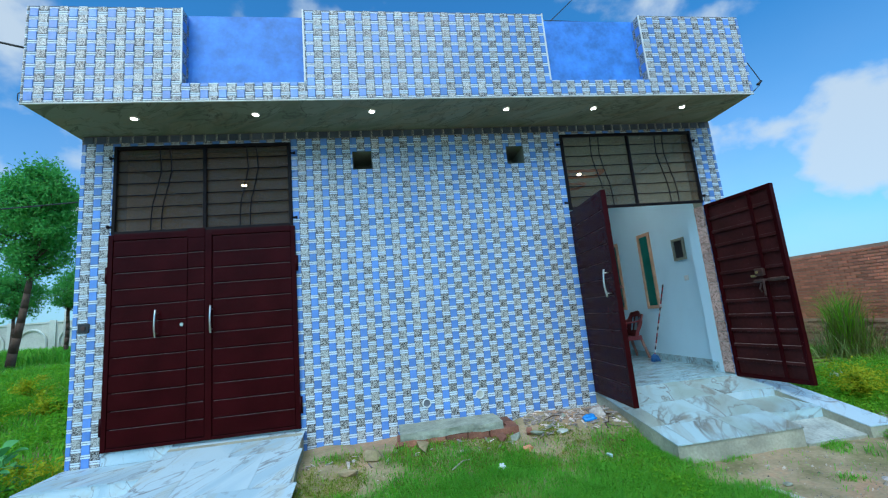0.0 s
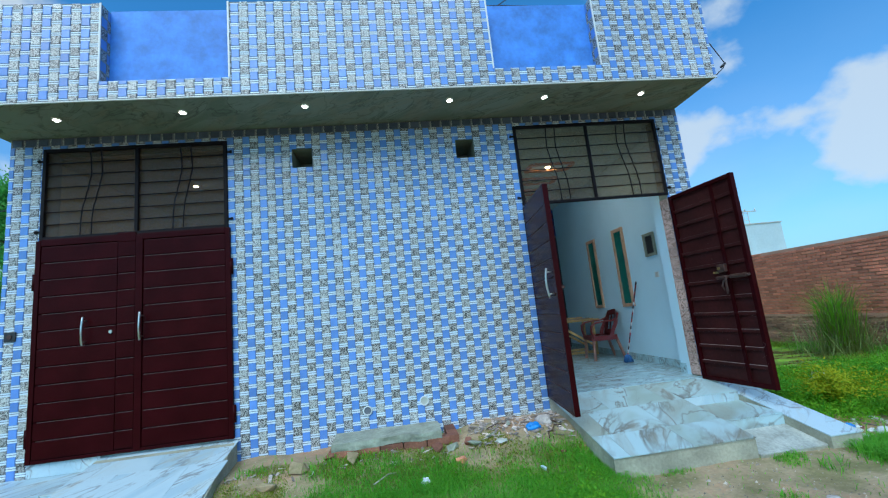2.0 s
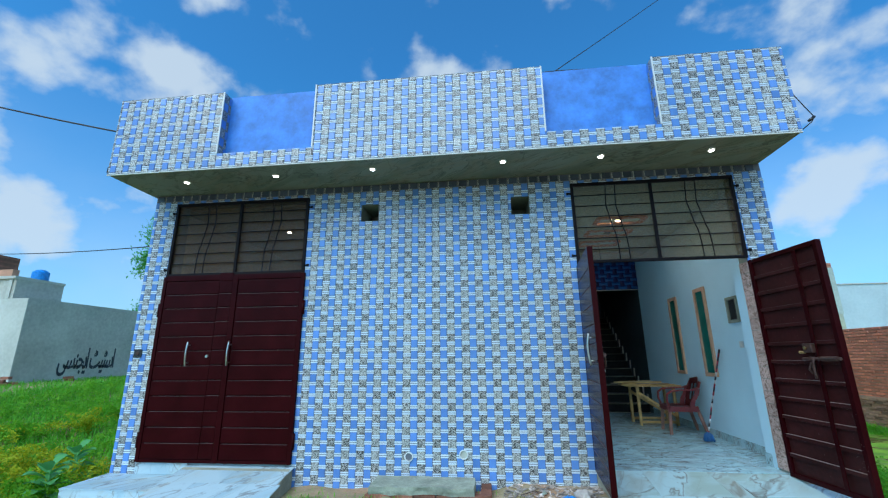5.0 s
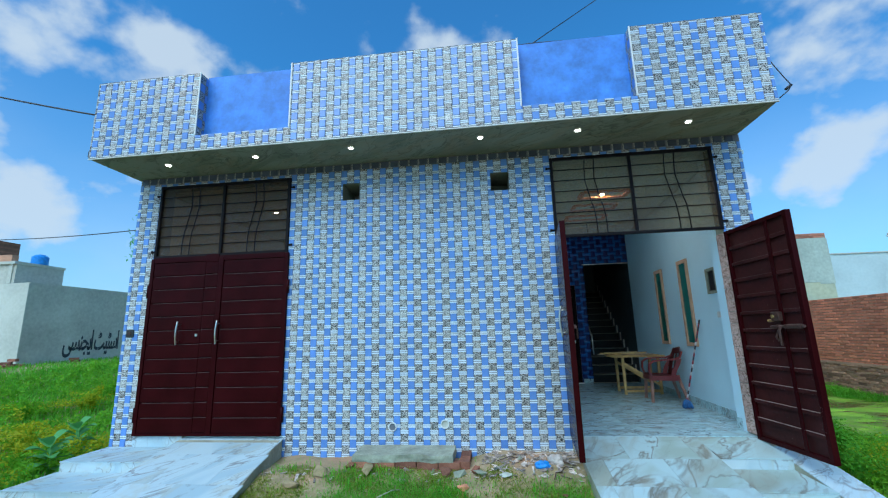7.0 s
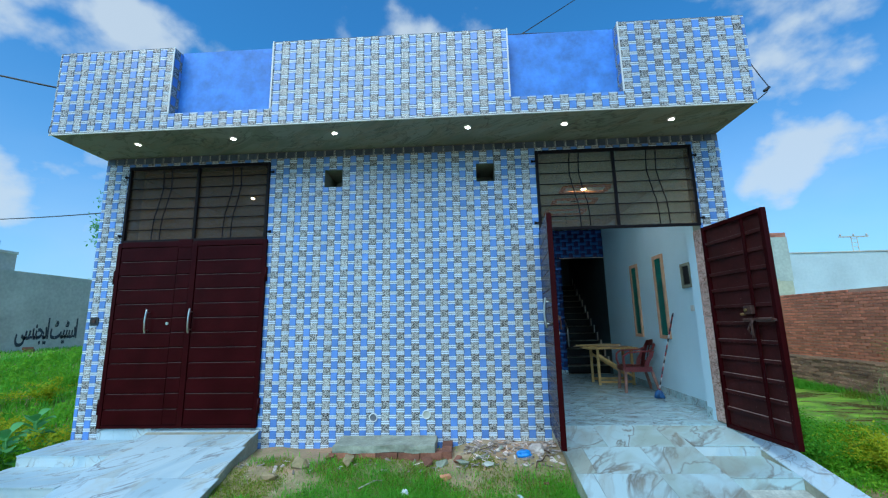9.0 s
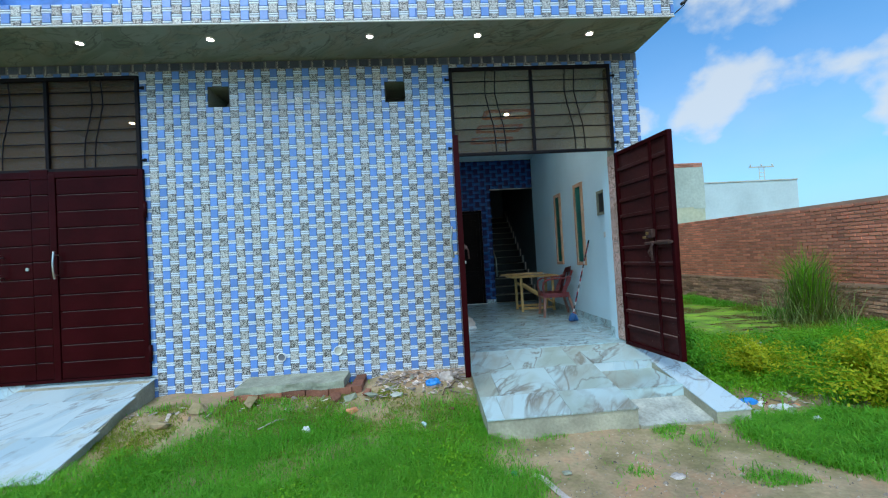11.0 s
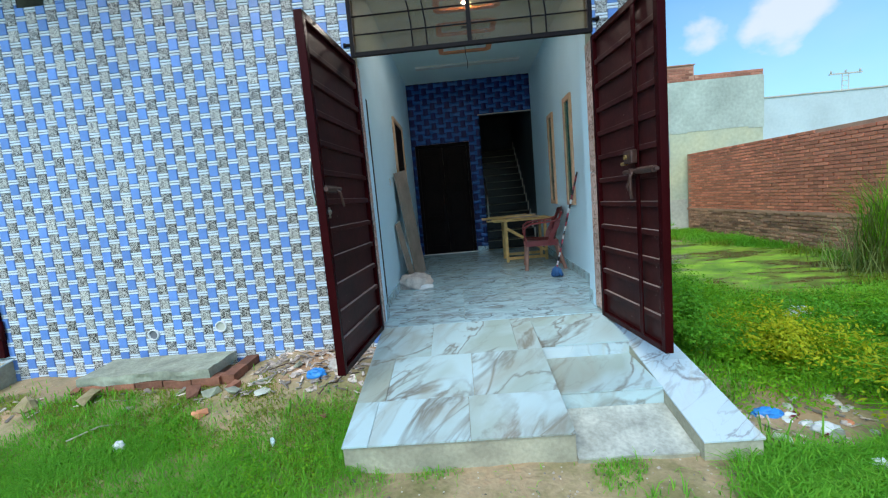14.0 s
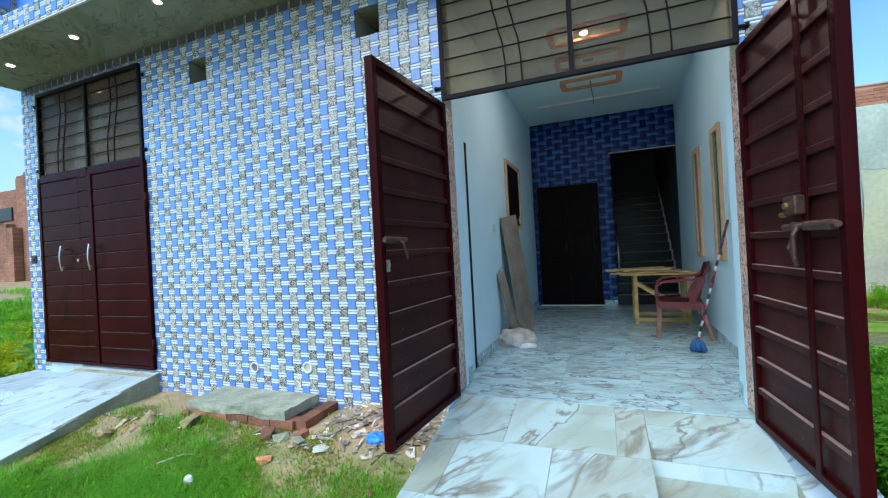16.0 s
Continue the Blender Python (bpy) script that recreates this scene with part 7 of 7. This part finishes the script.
grey = base("neighbour_house", "grey cement rendered house with black painted writing", "house")
part("wall", one(-15.2, -11.8, 5.3, 9.2, -0.3, 3.02), RENDER_GREY, grey)
# the lit front gets a paler render colour than the side
part("front_wall", one(-15.2, -11.801, 5.27, 5.299, -0.3, 3.0), RENDER_LIGHT, grey, "rendered face with its light put into a paler colour")
part("upper_block", one(-13.2, -12.4, 5.32, 6.70, 3.021, 3.60), RENDER_GREY, grey, "plain rendered block on the roof")
part("plinth", one(-12.2, -11.75, 5.25, 9.22, 0.0, 0.62), RENDER_OLIVE, grey)
part("upper_room", one(-15.2, -13.21, 5.6, 6.7, 3.021, 3.60), RENDER_BLUE, grey, "pale blue painted upper room")
part("post", one(-12.62, -12.50, 5.29, 5.319, 3.021, 3.60), RENDER_LIGHT, grey, "pale corner post")
part("upper_slab", one(-15.2, -12.38, 5.25, 6.72, 3.601, 3.68), RENDER_LIGHT, grey)
part("brick_parapet", one(-15.2, -12.55, 5.27, 5.45, 3.681, 3.88), BRICK_OLD, grey, "red brick parapet")
bm = bmesh.new()
rod(bm, (-12.56, 6.05, 3.684), (-12.56, 6.05, 3.93), 0.21, 20)
rod(bm, (-12.56, 6.05, 3.93), (-12.56, 6.05, 3.98), 0.21, 20, 0.15)
tank = thing("water_tank", bm, CYAN_PLASTIC, "blue plastic water tank on the grey house", "water tank", smooth=False)
part("lid", one(-12.64, -12.48, 5.97, 6.13, 3.981, 4.01, 0.005), CYAN_PLASTIC, tank)
# the words painted on its wall, from right to left
word = bpy.data.curves.new("painted_word", 'FONT')
word.body = "".join(chr(c) for c in (0xFBFD, 0xFEB4, 0xFEE8, 0xFEA0, 0xFBFE, 0xFE8D, 0x20, 0xFB67, 0xFBFF, 0xFB69, 0xFEB3, 0xFE8D))
word.size, word.space_character, word.offset, word.extrude = 0.80, 0.80, 0.014, 0.004
tmp = new("painted_word", word)
bpy.context.view_layer.update()
me = bpy.data.meshes.new_from_object(tmp.evaluated_get(bpy.context.evaluated_depsgraph_get()))
bpy.data.objects.remove(tmp)
wx = [q.co.x for q in me.vertices]
wy = [q.co.y for q in me.vertices]
me.transform(Matrix.Diagonal((1.93 / (max(wx) - min(wx)), 0.86 / (max(wy) - min(wy)), 1, 1)) @ Matrix.Translation((-min(wx), -min(wy), 0)))
txt = link(new("painted_word", me), BLACK_PAINT, grey)
tagged(txt, "black painted lettering")
txt.matrix_basis = pose(-11.793, 6.50, 0.80, 90, 0, 90)
for x, y, dz, a in ((-11.5, 4.75, 0.036, 12), (-11.55, 4.95, 0.036, 80), (-11.35, 5.05, 0.036, -20), (-11.52, 4.83, 0.108, 30), (-11.30, 4.72, 0.036, 55), (-11.48, 4.95, 0.180, 5), (-11.42, 6.62, 0.036, 15), (-11.44, 6.60, 0.108, 70)):
    lb = new("loose_brick", BRICK_ME)
    lb.matrix_basis = pose(x, y, ground_z(x, y) + dz, 0, 0, a)
    tagged(lb, "loose red brick in a heap by the grey house", "brick", "loose bricks by the grey house")
# brick house further along the bank, and the arcaded wall past the trees
brickh = base("neighbour_house", "unplastered red brick house on the bank", "house")
FAR_BRICK = material("unplastered_brick", (0.42, 0.19, 0.125), 0.95, vary=0.4, scale=0.9, grain=9, bump=0.5)
fb = FAR_BRICK.node_tree
fbt, fbm = fb.nodes.new("ShaderNodeTexBrick"), fb.nodes.new("ShaderNodeMix")
fbc, fbp = fb.nodes.new("ShaderNodeTexCoord"), fb.nodes.new("ShaderNodeMapping")
fbp.inputs["Rotation"].default_value = (radians(90), 0, 0)
fbt.inputs["Scale"].default_value, fbt.inputs["Brick Width"].default_value, fbt.inputs["Row Height"].default_value, fbt.inputs["Mortar Size"].default_value = 1.0, 0.24, 0.085, 0.012
fbt.inputs["Color1"].default_value, fbt.inputs["Color2"].default_value, fbt.inputs["Mortar"].default_value = (1, 1, 1, 1), (0.62, 0.6, 0.6, 1), (0.55, 0.6, 0.6, 1)
fbm.data_type, fbm.blend_type, fbm.inputs["Factor"].default_value = 'RGBA', 'MULTIPLY', 0.8
fb.links.new(fbc.outputs["Object"], fbp.inputs["Vector"])
fb.links.new(fbp.outputs["Vector"], fbt.inputs["Vector"])
fb.links.new(fb.nodes["Principled BSDF"].inputs["Base Color"].links[0].from_socket, fbm.inputs["A"])
fb.links.new(fbt.outputs["Color"], fbm.inputs["B"])
fb.links.new(fbm.outputs["Result"], fb.nodes["Principled BSDF"].inputs["Base Color"])
part("wall", one(-28.0, -19.31, 6.8, 8.6, 0.0, 4.75), FAR_BRICK, brickh)
part("pier", one(-19.30, -16.8, 6.62, 8.6, 0.0, 5.12), FAR_BRICK, brickh, "taller brick pier with a ragged top")
for x0, x1, z in ((-19.25, -18.75, 5.22), (-18.74, -18.1, 5.34), (-18.09, -17.2, 5.28)):
    part("ragged_course", one(x0, x1, 6.63, 7.0, 5.121, z), FAR_BRICK, brickh)
for x0, x1, z in ((-24.4, -21.6, 3.15), (-21.59, -20.2, 3.30), (-20.19, -19.4, 3.22), (-19.39, -18.95, 3.05)):
    part("low_wall", one(x0, x1, 6.3, 6.6, 0.0, z), FAR_BRICK, brickh, "broken lower brick wall")
# no hole is cut; the slab's black paints the opening's shade
part("window", one(-21.6, -20.0, 6.74, 6.795, 3.45, 4.0), DARK_PLASTIC, brickh, "black slab with the window opening's shade in its colour")
bm = bmesh.new()
rod(bm, (-19.7, 7.0, 4.75), (-19.7, 7.0, 5.35), 0.05, 8)
part("roof_pipe", bm, RENDER_GREY, brickh, smooth=True)
part("kerb", one(-26.0, -16.8, 5.95, 6.15, 0.0, 0.62), RENDER_LIGHT, brickh, "pale kerb before the wall")
arc = base("wall_arcade", "grey boundary wall with blind arches beyond the field", "wall", kind="structure")
part("wall", one(-40, -9, 24.0, 24.3, 0.0, 2.9), RENDER_GREY, arc)
part("coping", one(-40, -9, 23.95, 24.35, 2.901, 3.0), RENDER_LIGHT, arc)
for i in range(13):
    x = -39 + i * 2.3
    part("pier", one(x - 0.18, x + 0.18, 23.9, 23.999, 0.0, 3.08), RENDER_LIGHT, arc)
    bm = bmesh.new()
    pts = [(x + 1.15 + 0.8 * math.cos(radians(a)), 23.96, 1.75 + 0.8 * math.sin(radians(a))) for a in range(0, 181, 12)]
    path_rod(bm, [(x + 1.95, 23.96, 0.6)] + pts + [(x + 0.35, 23.96, 0.6)], 0.07, 6)
    part("arch_rib", bm, RENDER_LIGHT, arc)
part("brick_shed", one(-17.5, -10.0, 27.0, 30.0, 0.0, 3.9), BRICK_OLD, arc, "red brick shed behind")
pole = base("power_pole", "slim grey power pole with cross-arm by the far wall", "pole")
bm = bmesh.new()
rod(bm, (-17.2, 20.0, 0.3), (-17.2, 20.0, 4.3), 0.09, 8, 0.06)
part("shaft", bm, RENDER_GREY, pole, smooth=True)
part("cross_arm", one(-17.8, -16.6, 19.96, 20.04, 4.1, 4.18), RENDER_GREY, pole)


CAB0, CAB1 = (2.255, -0.60, 4.668), (7.0, 3.46, 10.45)


def cable(a, b, sag, r, label):
    bm = bmesh.new()
    a, b = Vector(a), Vector(b)
    path_rod(bm, [a.lerp(b, k / 24) - Vector((0, 0, sag * 4 * (k / 24) * (1 - k / 24))) for k in range(25)], r, 5)
    return thing("overhead_cable", bm, DARK_PLASTIC, label, "cable", "overhead cables", smooth=True)


cable(CAB0, CAB1, 0.02, 0.007, "thin black cable running up from the roof")
cable((-3.38, 2.2, 3.60), (-19.2, 6.9, 5.15), 0.25, 0.012, "black cable running off from the roof corner")
cable((-17.2, 20.0, 4.15), (-45.0, 26.0, 5.0), 0.4, 0.02, "black cable at the far pole")
cable((-17.2, 20.0, 4.15), (-2.0, 26.0, 5.0), 0.4, 0.02, "black cable at the far pole")
# loose wires and rag on the parapet corners and recess top
bm = bmesh.new()
path_rod(bm, [(4.776, -0.70, 4.20), (4.80, -0.74, 4.02), (4.86, -0.76, 3.86), (4.93, -0.76, 3.73), (4.90, -0.75, 3.68), (4.80, -0.745, 3.60)], 0.006, 6)
thing("loose_wire", bm, DARK_PLASTIC, "loose black wire looped at the parapet corner", "wire", "loose wires", smooth=True)
bm = bmesh.new()
path_rod(bm, [(4.93, -0.76, 3.735), (4.87, -0.755, 3.69)], 0.016, 6)
thing("wire_end", bm, DARK_PLASTIC, "taped black wire end at the parapet corner", "wire", "loose wires", smooth=True)
bm = bmesh.new()
path_rod(bm, [(-3.452, -0.70, 3.75), (-3.49, -0.74, 3.68), (-3.49, -0.74, 3.61), (-3.452, -0.70, 3.575)], 0.005, 6)
thing("loose_wire", bm, DARK_PLASTIC, "loose black wire looped at the parapet corner", "wire", "loose wires", smooth=True)
bm = bmesh.new()
path_rod(bm, [(2.11 + 0.097 * k, -0.612, 4.670 + 0.008 * math.sin(k * 0.55 + 0.4)) for k in range(11)], 0.008, 6)
thing("loose_wire", bm, DARK_PLASTIC, "black wire laid along the top of the blue recess", "wire", "loose wires", smooth=True)
cable((-3.448, -0.60, 4.25), (-14.0, -1.6, 7.6), 0.25, 0.012, "black cable running off from the parapet corner")

# ---- pieces laid last: hall floor tiles and the tiles of the front wall nearest the gate ----
tile_me = one(-0.2992, 0.2992, -0.2992, 0.2992, -0.010, 0.0)
tile_me = mesh_of(tile_me, "floor_tile")
tile_me.materials.append(MARBLE_IN)
for i in range(5):
    for j in range(8):
        t = new("floor_tile", tile_me)
        t.parent = floor
        t.location = (2.31 + i * 0.6, 0.30 + j * 0.6, FLOOR)
single_me = {}
for parent, plane, (kind, (x0, x1, z0, z1)) in [(front, 0.0019, s) for s in FRONT_SINGLES] + [(parapet, CY, s) for s in PARAPET_SINGLES]:
    w, h = round(x1 - x0, 4), round(z1 - z0, 4)
    if (kind, w, h) not in single_me:
        v, f = [], []
        cell_box(-w / 2, w / 2, -h / 2, h / 2, 0.0, 0.0065, v, f)
        me = bpy.data.meshes.new(TILE_NAME[kind])
        me.from_pydata(v, [], f)
        me.materials.append(TILE_MAT[kind])
        single_me[kind, w, h] = me
    t = new(TILE_NAME[kind], single_me[kind, w, h])
    t.parent = parent
    t.location = ((x0 + x1) / 2, plane, (z0 + z1) / 2)
